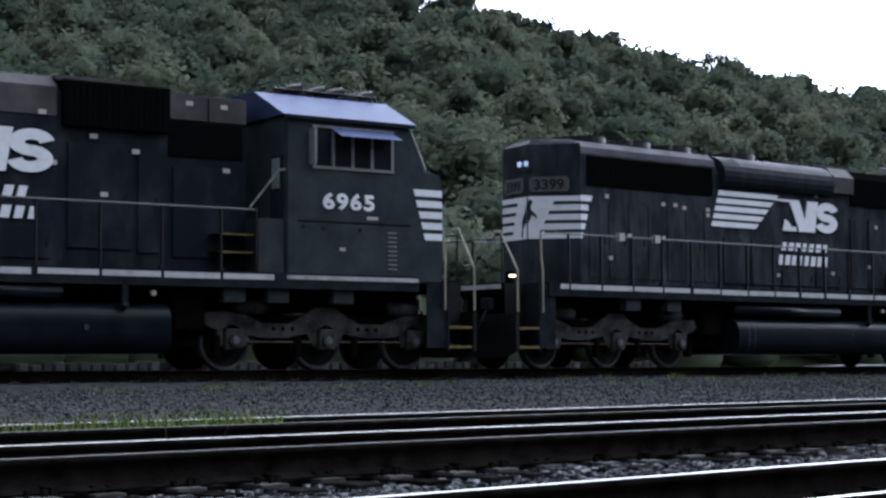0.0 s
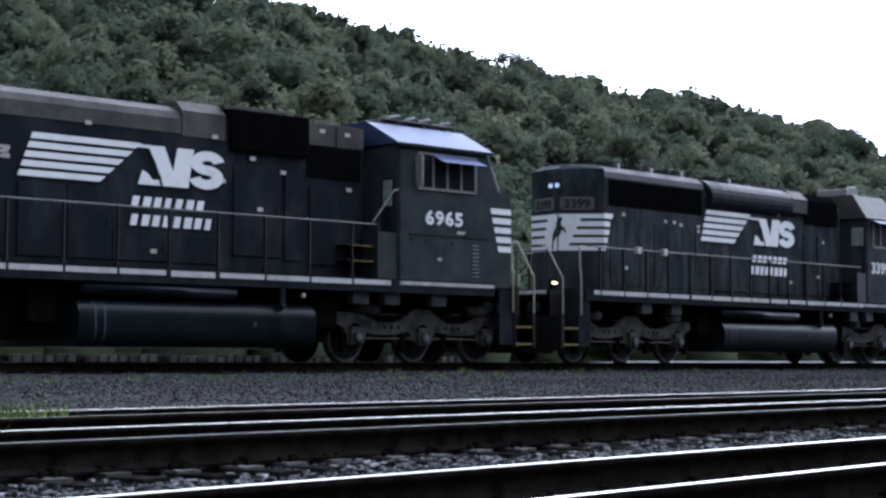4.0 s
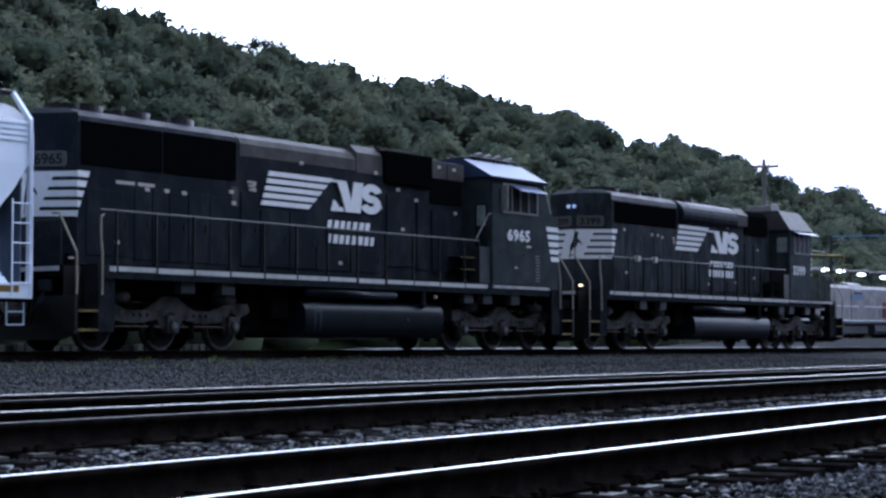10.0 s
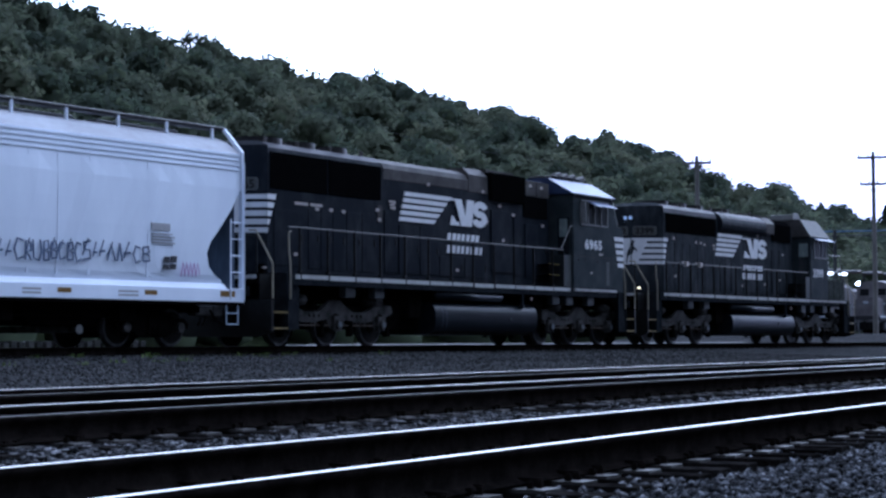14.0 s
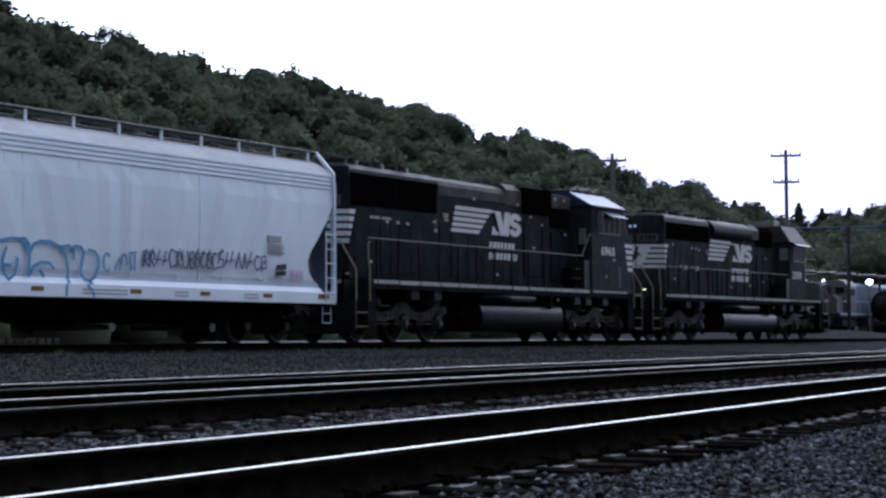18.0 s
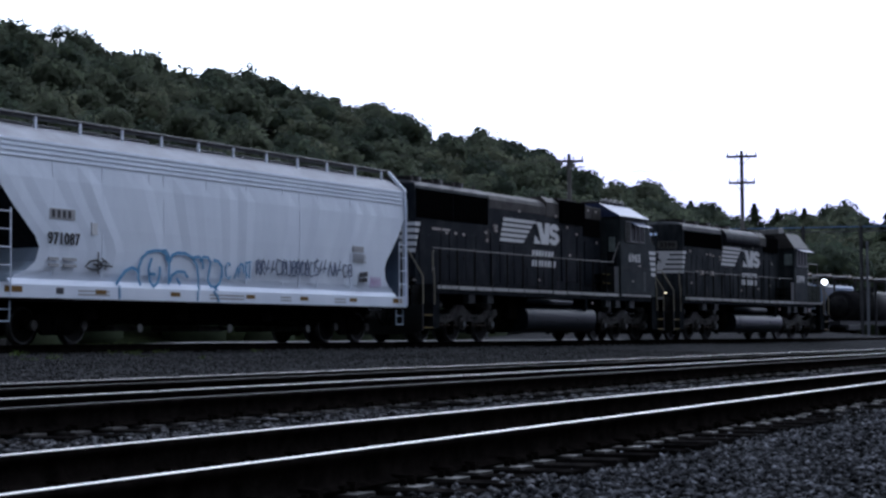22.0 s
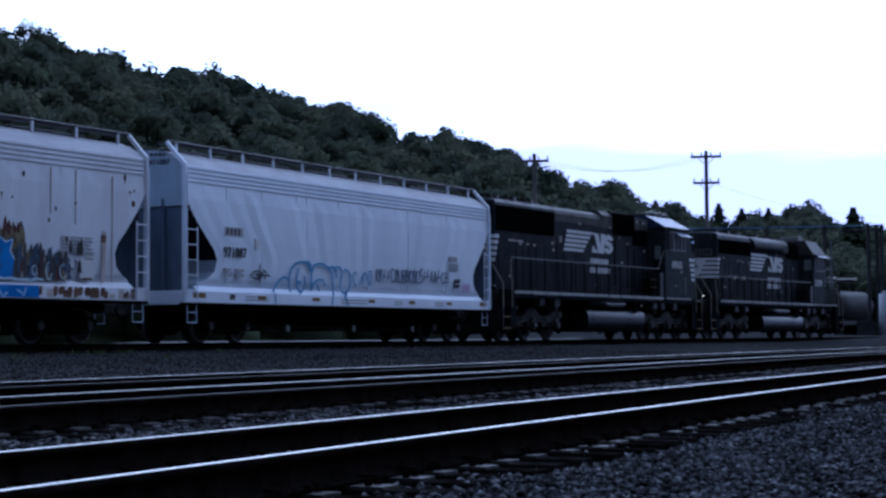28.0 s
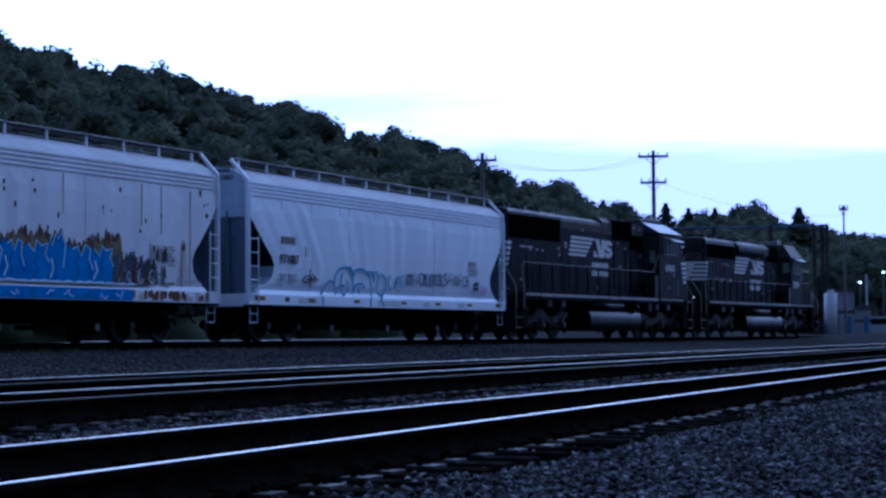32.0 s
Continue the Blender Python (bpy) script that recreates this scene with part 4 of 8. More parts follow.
# ---- the second locomotive, with a wide nose ----
def locomotive_wide_nose():
    loco = tagged(new("locomotive"), "black six-axle diesel locomotive with wide nose and sky-tinted cab roof", "locomotive", "locomotives")
    HW = 0.9
    roof = [(HW, 1.76), (HW, 4.62), (HW - 0.05, 4.78), (HW - 0.28, 4.93), (0.3, 4.98)]
    bm = bmesh.new()
    prism(bm, mirrored(roof), "x", -9.15, -4.18)
    part("radiator_hood", bm, M_BLACK, loco, "grimy black radiator end of the hood")
    # a thin lighter cap draws the sheen along the roof's edge
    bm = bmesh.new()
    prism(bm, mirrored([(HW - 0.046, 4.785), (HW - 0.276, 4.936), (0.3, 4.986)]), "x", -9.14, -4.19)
    part("hood_roof", bm, M_ROOFSHEEN, loco, "hood roof cap coloured lighter for sky sheen")
    bm = bmesh.new()
    prism(bm, mirrored([(HW - 0.01, 1.76), (HW - 0.01, 4.55)]), "x", -4.18, 1.3)
    part("engine_hood", bm, M_BLACK, loco)
    bm = bmesh.new()
    prism(bm, mirrored([(HW + 0.004, 4.38), (HW + 0.004, 4.66), (HW - 0.07, 4.8), (HW - 0.3, 4.93), (0.3, 4.97)]), "x", -4.14, 0.2)
    part("hood_roof", bm, M_GREYROOF, loco, "faded grey-brown hood roof")
    bm = bmesh.new()
    prism(bm, mirrored([(HW + 0.01, 4.34), (HW + 0.01, 4.84), (HW - 0.2, 5.04)]), "x", 0.22, 1.28)
    part("roof_hatch", bm, M_GREYROOF, loco, "raised grey-brown roof hatch")
    bm = bmesh.new()
    prism(bm, mirrored([(HW - 0.02, 1.76), (HW - 0.02, 4.75), (HW - 0.2, 4.95)]), "x", 1.3, 5.0)
    part("cab_end_hood", bm, M_BLACK, loco)
    boxes("roof_sheet", [(1.28, 2.9, -0.86, 0.86, 4.98, 5.06)], M_GREYROOF, loco, "dusty metal roof sheet")
    for a, b in ((-9.05, -6.7), (-6.62, -4.28)):
        bm = bmesh.new()
        box(bm, a, b, -HW - 0.03, -HW + 0.02, 3.8, 4.68, bevel=0.012)
        g = part("radiator_screen", bm, M_MESH, loco, "dark radiator screen")
        for k in range(22):
            x = a + 0.05 + (b - a - 0.1) * k / 21
            boxes("slat", [(x - 0.008, x + 0.008, -HW - 0.04, -HW - 0.02, 3.84, 4.64)], M_MESH, g)
    for x in (-8.4, -7.0, -5.6):
        roof_fan(loco, x, 4.95, 0.62)
    for x in (-9.0, -7.7, -6.3, -4.9):
        lift_lug(loco, x, 4.92)
    # intake box, and a black panel for the shade of the recess before the cab
    bm = bmesh.new()
    box(bm, 1.38, 3.40, -1.0, 1.0, 4.18, 4.98, bevel=0.02)
    part("intake_box", bm, M_MESH, loco, "dark slatted air intake box")
    for k in range(16):
        x = 1.44 + k * 0.121
        boxes("intake_slat", [(x, x + 0.03, -1.015, -0.99, 4.24, 4.92)], M_MESH, loco)
    boxes("recess_shade_panel", [(3.42, 4.9, -HW - 0.008, -HW + 0.1, 3.8, 4.42)], M_MESH, loco, "black panel standing in for the intake recess's shade")
    for a, b in ((3.44, 4.18), (4.22, 4.98)):
        boxes("upper_panel", [(a, b, -HW - 0.014, -HW + 0.05, 4.46, 4.9)], M_GREYROOF, loco, "dusty upper hood panel")
    # doors and panels along the hood
    for a, b, c, d in ((-7.5, -7.02, 1.9, 3.4), (-6.96, -6.5, 1.9, 3.4), (-6.44, -5.9, 1.9, 3.4), (-5.84, -5.2, 1.9, 3.4), (-5.14, -4.5, 1.9, 3.4), (-4.1, -3.5, 1.9, 3.55), (-3.4, -2.4, 1.9, 3.2), (-2.35, -1.4, 1.9, 3.2),
                       (-1.35, -0.1, 1.9, 2.45), (0.0, 1.2, 1.9, 2.45), (1.5, 2.7, 2.1, 3.9), (2.82, 3.25, 2.05, 3.8), (3.5, 4.8, 2.0, 3.6), (-8.9, -7.7, 1.95, 3.3)):
        bm = bmesh.new()
        box(bm, a, b, -HW - 0.016, -HW + 0.03, c, d, bevel=0.008)
        door = part("hood_door", bm, M_BLACK, loco)
        bm = bmesh.new()
        box(bm, b - 0.1, b - 0.05, -HW - 0.035, -HW - 0.01, (c + d) / 2 - 0.08, (c + d) / 2 + 0.08)
        part("latch", bm, M_POST, door)
    for x, z in ((-7.2, 3.36), (-6.6, 3.37), (-6.05, 3.36), (-4.5, 3.5), (-4.42, 3.25), (-3.72, 3.75), (-3.72, 3.6), (0.95, 4.35), (1.15, 3.5), (2.1, 3.0), (-2.0, 4.35), (-0.5, 2.05), (2.7, 3.78), (4.5, 3.55), (3.75, 4.72), (4.45, 4.7), (-8.1, 2.2), (1.9, 4.0)):
        slab("maker_plate", shear(x, x + 0.14, z, z + 0.08, 0), -HW - 0.016, 0.006, M_PLATE, loco)
    for k in range(3):
        slab("maker_plate", shear(-3.88 + 0.03 * k, -3.62, 3.78 - 0.085 * k, 3.83 - 0.085 * k, 0), -HW - 0.016, 0.006, M_PLATE, loco)
    boxes("filter_door", [(-4.42, -4.2, -HW - 0.012, -HW + 0.02, 3.22, 3.66)], M_GREYROOF, loco, "dusty narrow filter door")
    slab("maker_plate", shear(-8.05, -7.5, 3.46, 3.53, 0), -HW, 0.006, M_PLATE, loco)
    slab("maker_plate", shear(-7.4, -6.9, 3.46, 3.53, 0), -HW, 0.006, M_PLATE, loco)
    emblem(loco, -0.8, 1.2, 3.34, 4.09, -HW - 0.02, (-3.45, -0.95, 3.33, 4.1), ((-0.95, 0.82, 2.92, 3.12), (-0.98, 1.02, 2.55, 2.78)))
    # striped rear corner and rear face
    stripes(loco, lambda z: (-9.15, -9.16 + (z - 2.72) / 0.92 * 0.36), -HW, 2.72, 3.64, 5)
    hood_end(loco, -9.15, HW, 0.5, (0.0, HW), 4.95, 2.72, 3.64, "6965", M_BLACK)
    # cab
    cab = new("cab")
    cab.parent = loco
    CW = 1.47
    bm = bmesh.new()
    prism(bm, [(5.5, 1.62), (9.0, 1.62), (9.0, 3.58), (8.92, 3.7), (8.58, 3.76), (8.2, 4.62), (5.5, 4.62)], "y", -CW, CW)
    bmesh.ops.bevel(bm, geom=[e for e in bm.edges if abs(e.verts[0].co.y - e.verts[1].co.y) < 1e-4 and e.calc_length() > 0.3], offset=0.03, segments=2, affect="EDGES")
    part("cab_shell", bm, M_CAB, cab, "dark satin cab side")
    bm = bmesh.new()
    lo = [(5.42, -1.54, 4.62), (8.36, -1.54, 4.62), (8.36, 1.54, 4.62), (5.42, 1.54, 4.62)]
    hi = [(5.25, -0.72, 5.12), (8.2, -0.72, 5.12), (8.2, 0.72, 5.12), (5.25, 0.72, 5.12)]
    vs = [bm.verts.new(p) for p in lo + hi]
    for f in ((0, 1, 5, 4), (1, 2, 6, 5), (2, 3, 7, 6), (3, 0, 4, 7), (4, 5, 6, 7), (3, 2, 1, 0)):
        bm.faces.new([vs[i] for i in f])
    bmesh.ops.recalc_face_normals(bm, faces=bm.faces[:])
    part("cab_roof", bm, M_SKYTINT, cab, "metal cab roof coloured blue for the sky it mirrors")
    boxes("eave", [(5.42, 8.3, -1.555, -1.53, 4.56, 4.63)], M_BLACK, cab)
    for x, l in ((5.85, 0.7), (6.75, 0.5), (7.4, 0.5)):
        bm = bmesh.new()
        box(bm, x, x + l, -0.5, 0.3, 5.12, 5.26, bevel=0.03)
        part("roof_antenna_box", bm, M_ROOF, cab)
    for x, y in ((6.1, -0.55), (6.65, -0.5), (7.05, -0.55), (7.75, -0.5)):
        bm = bmesh.new()
        rod(bm, (x, y, 5.1), (x, y, 5.3), 0.035, 8)
        rod(bm, (x - 0.08, y, 5.27), (x + 0.26, y, 5.3), 0.045, 10, 0.09)
        rod(bm, (x - 0.05, y + 0.14, 5.25), (x + 0.2, y + 0.14, 5.28), 0.04, 10, 0.08)
        part("horn", bm, M_ROOF, cab, "dark roof horn")
    bm = bmesh.new()
    bent(bm, [(5.7, -0.62, 5.12), (5.75, -0.62, 5.24), (8.0, -0.62, 5.24), (8.05, -0.62, 5.12)], 0.025, 8)
    part("roof_conduit", bm, M_ROOF, cab)
    win = new("side_window")
    win.parent = cab
    boxes("glass", [(6.1, 7.82, -CW - 0.006, -CW + 0.02, 3.74, 4.44)], M_GLASS, win, "dark cab window glass")
    for x in (6.08, 6.5, 6.93, 7.36, 7.82):
        boxes("window_bar", [(x - 0.028, x + 0.028, -CW - 0.028, -CW, 3.7, 4.47)], M_SILVER, win)
    boxes("window_rail", [(6.05, 7.85, -CW - 0.03, -CW, 3.68, 3.73)], M_SILVER, win)
    boxes("window_rail", [(6.05, 7.85, -CW - 0.03, -CW, 4.44, 4.48)], M_SILVER, win)
    boxes("wind_deflector", [(5.98, 6.03, -CW - 0.2, -CW, 3.74, 4.4)], M_SILVER, win)
    bm = bmesh.new()
    prism(bm, [(-CW, 4.46), (-CW - 0.38, 4.27), (-CW - 0.38, 4.255), (-CW, 4.44)], "x", 6.45, 7.82)
    part("sun_awning", bm, M_SKYTINT, cab, "window awning in the sky-tinted blue")
    bm = bmesh.new()
    prism(bm, [(8.24, 4.52), (8.56, 3.8), (8.575, 3.81), (8.25, 4.53)], "y", -1.2, 1.2)
    part("windscreen", bm, M_GLASS, cab)
    for y in (-1.43, 1.43):
        bm = bmesh.new()
        rod(bm, (8.25, y, 4.56), (8.62, y, 3.78), 0.035, 8)
        part("windscreen_post", bm, M_SILVER, cab)
    stripes(cab, lambda z: (8.58 - (z - 2.46) / 0.93 * 0.26, 8.985), -CW, 2.46, 3.4, 5)
    for k in range(5):
        z = 2.46 + k * 0.208
        boxes("nose_stripe", [(8.995, 9.008, -1.42, 1.42, z, z + 0.11)], M_WHITE, cab)
    bm = bmesh.new()
    rod(bm, (8.72, -0.95, 3.72), (8.72, -0.95, 3.88), 0.12, 16)
    part("nose_vent", bm, M_ROOF, cab)
    bm = bmesh.new()
    rod(bm, (8.72, -0.95, 3.88), (8.72, -0.95, 3.93), 0.13, 16, 0.09)
    part("vent_cap", bm, M_SILVER, cab)
    # a thin cap carries the nose's sky sheen in its colour
    bm = bmesh.new()
    prism(bm, [(8.6, 3.768), (8.93, 3.71), (9.006, 3.59), (9.002, 3.56), (8.92, 3.7), (8.58, 3.764)], "y", -CW + 0.05, CW - 0.05)
    part("nose_top", bm, M_SKYTINT, cab, "sloping nose top coloured blue for its sky sheen")
    text_mesh("cab_number", "6965", 0.40, M_WHITE, cab, pose(6.27, -CW - 0.006, 2.95, 90), "white cab number 6965", bold=0.016, width=1.27, spacing=1.18)
    boxes("panel_seam", [(5.75, 8.25, -CW - 0.012, -CW + 0.01, 2.70, 2.725)], M_POST, cab)
    slab("maker_plate", shear(7.25, 7.5, 2.78, 2.84, 0), -CW, 0.006, M_PLATE, cab)
    slab("maker_plate", shear(6.65, 6.77, 2.18, 2.24, 0), -CW, 0.006, M_PLATE, cab)
    for k in range(9):
        boxes("louvre", [(7.72, 7.92, -CW - 0.02, -CW, 1.86 + k * 0.085, 1.885 + k * 0.085)], M_SILVER, cab)
    for x, z in ((5.85, 2.6), (6.3, 2.58), (7.1, 2.58), (7.6, 2.72)):
        bm = bmesh.new()
        rod(bm, (x, -CW - 0.015, z), (x, -CW, z), 0.035, 10)
        part("panel_bolt", bm, M_POST, cab)
    boxes("cab_sill_stripe", [(5.5, 8.4, -1.512, -1.5, 1.63, 1.705)], M_DARKWHITE, cab, "grimy white stripe under the cab")
    # cab back, door and the box beside the steps
    boxes("cab_door", [(5.47, 5.5, -1.35, -0.95, 1.8, 3.9)], M_BLACK, cab)
    boxes("door_window", [(5.455, 5.49, -1.28, -1.02, 3.3, 3.85)], M_DOORGLASS, cab, "opaque door window coloured for the light seen through")
    boxes("side_locker", [(4.95, 5.48, -1.42, -0.95, 1.74, 2.72)], M_GREYBOX, loco, "grey steel locker behind the cab")
    for z in (2.1, 2.42):
        boxes("cab_step", [(4.2, 4.9, -1.3, -0.9, z - 0.02, z)], M_UNDER, loco)
        boxes("cab_step_edge", [(4.2, 4.9, -1.32, -1.3, z - 0.02, z + 0.01)], M_YELLOW, loco)
    bm = bmesh.new()
    bent(bm, [(4.75, -1.46, 2.9), (5.35, -1.46, 3.6), (5.48, -1.46, 3.62)], 0.022, 8)
    part("cab_grab_rail", bm, M_RAILGREY, loco)
    bm = bmesh.new()
    bent(bm, [(4.88, -1.46, 1.65), (4.88, -1.46, 2.9)], 0.022, 8)
    part("cab_grab_rail", bm, M_POST, loco)
    running_gear(loco, 6.58, 1.97, -9.0, 8.9, 9.75, (-2.45, 3.2, 0.28, 1.16), (-2.38, 1.2, 1.33))
    for side in (-1, 1):
        handrail(loco, side, -9.05, 4.85, 2.84, -8.6, 1.16)
    sill_band(loco, -8.85, 5.42, -8.6, 1.16)
    return loco


M_PLATE = material("small_pale_plate", (0.36, 0.355, 0.34), (0.34, 0.27, 0.25), 25, 0.6)
M_BANDBLUE = material("worn_blue_band", (0.035, 0.045, 0.06), (0.02, 0.024, 0.03), 5, 0.6)
M_CAB = material("satin_cab_paint", (0.0205, 0.0255, 0.0290), (0.040, 0.047, 0.050), 1.3, 0.45, bump=0.03, bump_scale=4, spec=0.01)


def hood_end(loco, X, hw, jut, far, top, z0, z1, digits, paint):
    """The hood's end: two flat facets that meet in a blunt ridge, with stripes, number boards and a plain emblem across them.
    far holds the far corner: how far it stands out, and its distance from the middle."""
    fx, fy = X - far[0], far[1]
    ring = [(X + 0.01, -hw), (X - jut, -0.02), (X - jut, 0.02), (fx, fy), (X + 0.01, hw)]
    bm = bmesh.new()
    prism(bm, ring, "z", 1.72, top - 0.12)
    low = [bm.verts.new((x, y, top - 0.12)) for x, y in ring]
    high = [bm.verts.new(p) for p in ((X + 0.01, -hw + 0.3, top), (X - jut + 0.16, -0.01, top), (X - jut + 0.16, 0.01, top), (fx + 0.12, fy - 0.25, top), (X + 0.01, hw - 0.3, top))]
    for i in range(4):
        bm.faces.new((low[i], low[i + 1], high[i + 1], high[i]))
    bm.faces.new(high)
    bmesh.ops.recalc_face_normals(bm, faces=bm.faces[:])
    part("hood_end", bm, paint, loco, "angled black hood end with white stripes")
    for side, corner in ((-1, (X + 0.01, -hw)), (1, (fx, fy))):
        base = Vector((X - jut, side * 0.02, 0))
        along = Vector((corner[0], corner[1], 0)) - base
        length = along.length
        along /= length
        out = Vector((side * -along.y, side * along.x, 0))

        def plate(name, outline, lift, mat, label=""):
            """A thin plate on this facet: pairs of the way along it from the ridge and the height."""
            b = bmesh.new()
            lo = [b.verts.new(base + along * u + out * (lift - 0.012) + Vector((0, 0, z))) for u, z in outline]
            hi = [b.verts.new(base + along * u + out * lift + Vector((0, 0, z))) for u, z in outline]
            n = len(outline)
            b.faces.new(lo)
            b.faces.new(hi[::-1])
            for i in range(n):
                b.faces.new((lo[i], hi[i], hi[(i + 1) % n], lo[(i + 1) % n]))
            bmesh.ops.recalc_face_normals(b, faces=b.faces[:])
            return part(name, b, mat, loco, label)

        plate("end_panel", [(0.0, z0), (length, z0), (length, z1), (0.0, z1)], 0.006, M_WHITE, "white striped panel on the hood end")
        pitch = (z1 - z0) / 9
        for k in range(4):
            a = z0 + (2 * k + 1) * pitch + 0.02
            start = (0.22 + 0.083 * k if side < 0 else 0.54 - 0.065 * k) * length
            plate("dark_band", [(start, a), (length, a), (length, a + pitch - 0.03), (start + 0.03, a + pitch - 0.03)], 0.010, paint)
        u0, u1 = (0.04, 0.78) if side < 0 else (0.1, 0.86)
        u0, u1, zb, h = u0 * length, u1 * length, z1 + 0.1, 0.31
        glass = plate("number_board", [(u0 + 0.04, zb), (u1 - 0.04, zb), (u1, zb + 0.05), (u1, zb + h - 0.05), (u1 - 0.04, zb + h), (u0 + 0.04, zb + h), (u0, zb + h - 0.05), (u0, zb + 0.05)], 0.03, M_BOARD, "grey glass number board")
        for a, b, c, d in ((u0 + 0.03, u1 - 0.03, zb + h - 0.014, zb + h), (u0 + 0.03, u1 - 0.03, zb, zb + 0.014), (u0, u0 + 0.014, zb + 0.04, zb + h - 0.04), (u1 - 0.014, u1, zb + 0.04, zb + h - 0.04)):
            rim = plate("board_rim", [(a, c), (b, c), (b, d), (a, d)], 0.036, M_RAILGREY)
            rim.parent = glass
        right = along if side < 0 else -along
        turn = Matrix(((right.x, 0, out.x, 0), (right.y, 0, out.y, 0), (0, 1, 0, 0), (0, 0, 0, 1)))
        at = base + along * (u0 + 0.08 if side < 0 else u1 - 0.06) + out * 0.032 + Vector((0, 0, zb + 0.05))
        text_mesh("board_number", digits, h * 0.95, M_DIGIT, glass, Matrix.Translation(at) @ turn, "dark number on the board", bold=0.008, width=(u1 - u0) / 0.75)
        # the emblem, a plain dark shape folded over the ridge
        mid = (z0 + z1) / 2 - 3.18
        fold = ((0, 3.06), (0.05, 3.14), (0.08, 3.24), (0.15, 3.2), (0.18, 3.14), (0.19, 3.2), (0.13, 3.3), (0.07, 3.34), (0.06, 3.42), (0.10, 3.5), (0.09, 3.54), (0.03, 3.57), (0, 3.5)) if side < 0 else ((0, 3.06), (0, 3.46), (0.04, 3.3), (0.12, 3.2), (0.17, 3.08), (0.16, 2.95), (0.2, 2.84), (0.17, 2.75), (0.15, 2.76), (0.13, 2.93), (0.06, 3.05))
        plate("emblem_shape", [(u, z + mid) for u, z in fold], 0.016, paint, "plain dark emblem shape")


def sill_band(loco, x0, x1, first, gap):
    """The scuffed white band along the walkway's edge, in lengths between the stanchions."""
    rnd = random.Random(int(abs(x0) * 100))
    for side in (-1, 1):
        boxes("sill", [(x0 - 0.3, x1 + 3.0, side * 1.46 - 0.04, side * 1.46 + 0.03, 1.46, 1.74)], M_WELL, loco)
        ends = [x0] + [first + gap * k for k in range(int((x1 - first) / gap) + 1)] + [x1]
        for a, b in zip(ends, ends[1:]):
            if b - a > 0.2:
                boxes("sill_stripe", [(a + 0.03, b - 0.03 - rnd.choice((0, 0, 0.06)), side * 1.495 - 0.006, side * 1.495 + 0.004, 1.60 + rnd.uniform(-0.006, 0.01), 1.705)], M_SILL, loco)
    boxes("walkway", [(x0 - 0.2, x1 + 2.8, -1.47, 1.47, 1.68, 1.745)], M_UNDER, loco)


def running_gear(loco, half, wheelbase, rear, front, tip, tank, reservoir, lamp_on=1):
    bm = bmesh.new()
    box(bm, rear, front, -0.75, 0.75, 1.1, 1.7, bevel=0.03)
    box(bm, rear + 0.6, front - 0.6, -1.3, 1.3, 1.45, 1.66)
    # dark blocks added between trucks and tank to blacken the gaps
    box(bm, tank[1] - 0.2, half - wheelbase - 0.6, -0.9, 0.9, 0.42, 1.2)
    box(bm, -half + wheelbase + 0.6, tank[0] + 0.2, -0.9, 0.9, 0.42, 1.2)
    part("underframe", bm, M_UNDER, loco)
    fuel_tank(loco, *tank)
    a, b, z = reservoir
    for side in (-1, 1):
        bm = bmesh.new()
        rod(bm, (a, side * 1.36, z), (b, side * 1.36, z), 0.12, 18)
        bmesh.ops.bevel(bm, geom=[e for e in bm.edges if abs(e.verts[0].co.x - e.verts[1].co.x) < 1e-4], offset=0.05, segments=2, affect="EDGES")
        part("air_reservoir", bm, M_TANK, loco, "long dark air reservoir", True)
    for x in (half - 2.1, half + 0.2, -half + 0.2, half - 1.2, -half + 1.5):
        for side in (-1, 1):
            bm = bmesh.new()
            box(bm, x - 0.22, x + 0.22, side * 1.3 - 0.1, side * 1.3 + 0.1, 1.2, 1.5, bevel=0.02)
            part("sand_trap_box", bm, M_GREYBOX, loco)
    for x in (tank[1] + 0.5, tank[0] - 0.6):
        bm = bmesh.new()
        box(bm, x - 0.3, x + 0.3, -1.2, 1.2, 0.7, 1.45, bevel=0.04)
        part("equipment_box", bm, M_UNDER, loco)
    bm = bmesh.new()
    rod(bm, (tank[1] - 0.35, -1.42, 1.33), (tank[1] - 0.35, -1.48, 1.33), 0.05, 10)
    part("fuel_cap", bm, M_PINK, loco)
    for e in (-1, 1):
        truck_frame(loco, e * half, wheelbase, 0.5)
    end_platform(loco, 1, front, tip, False)
    end_platform(loco, -1, -rear, tip, lamp_on)


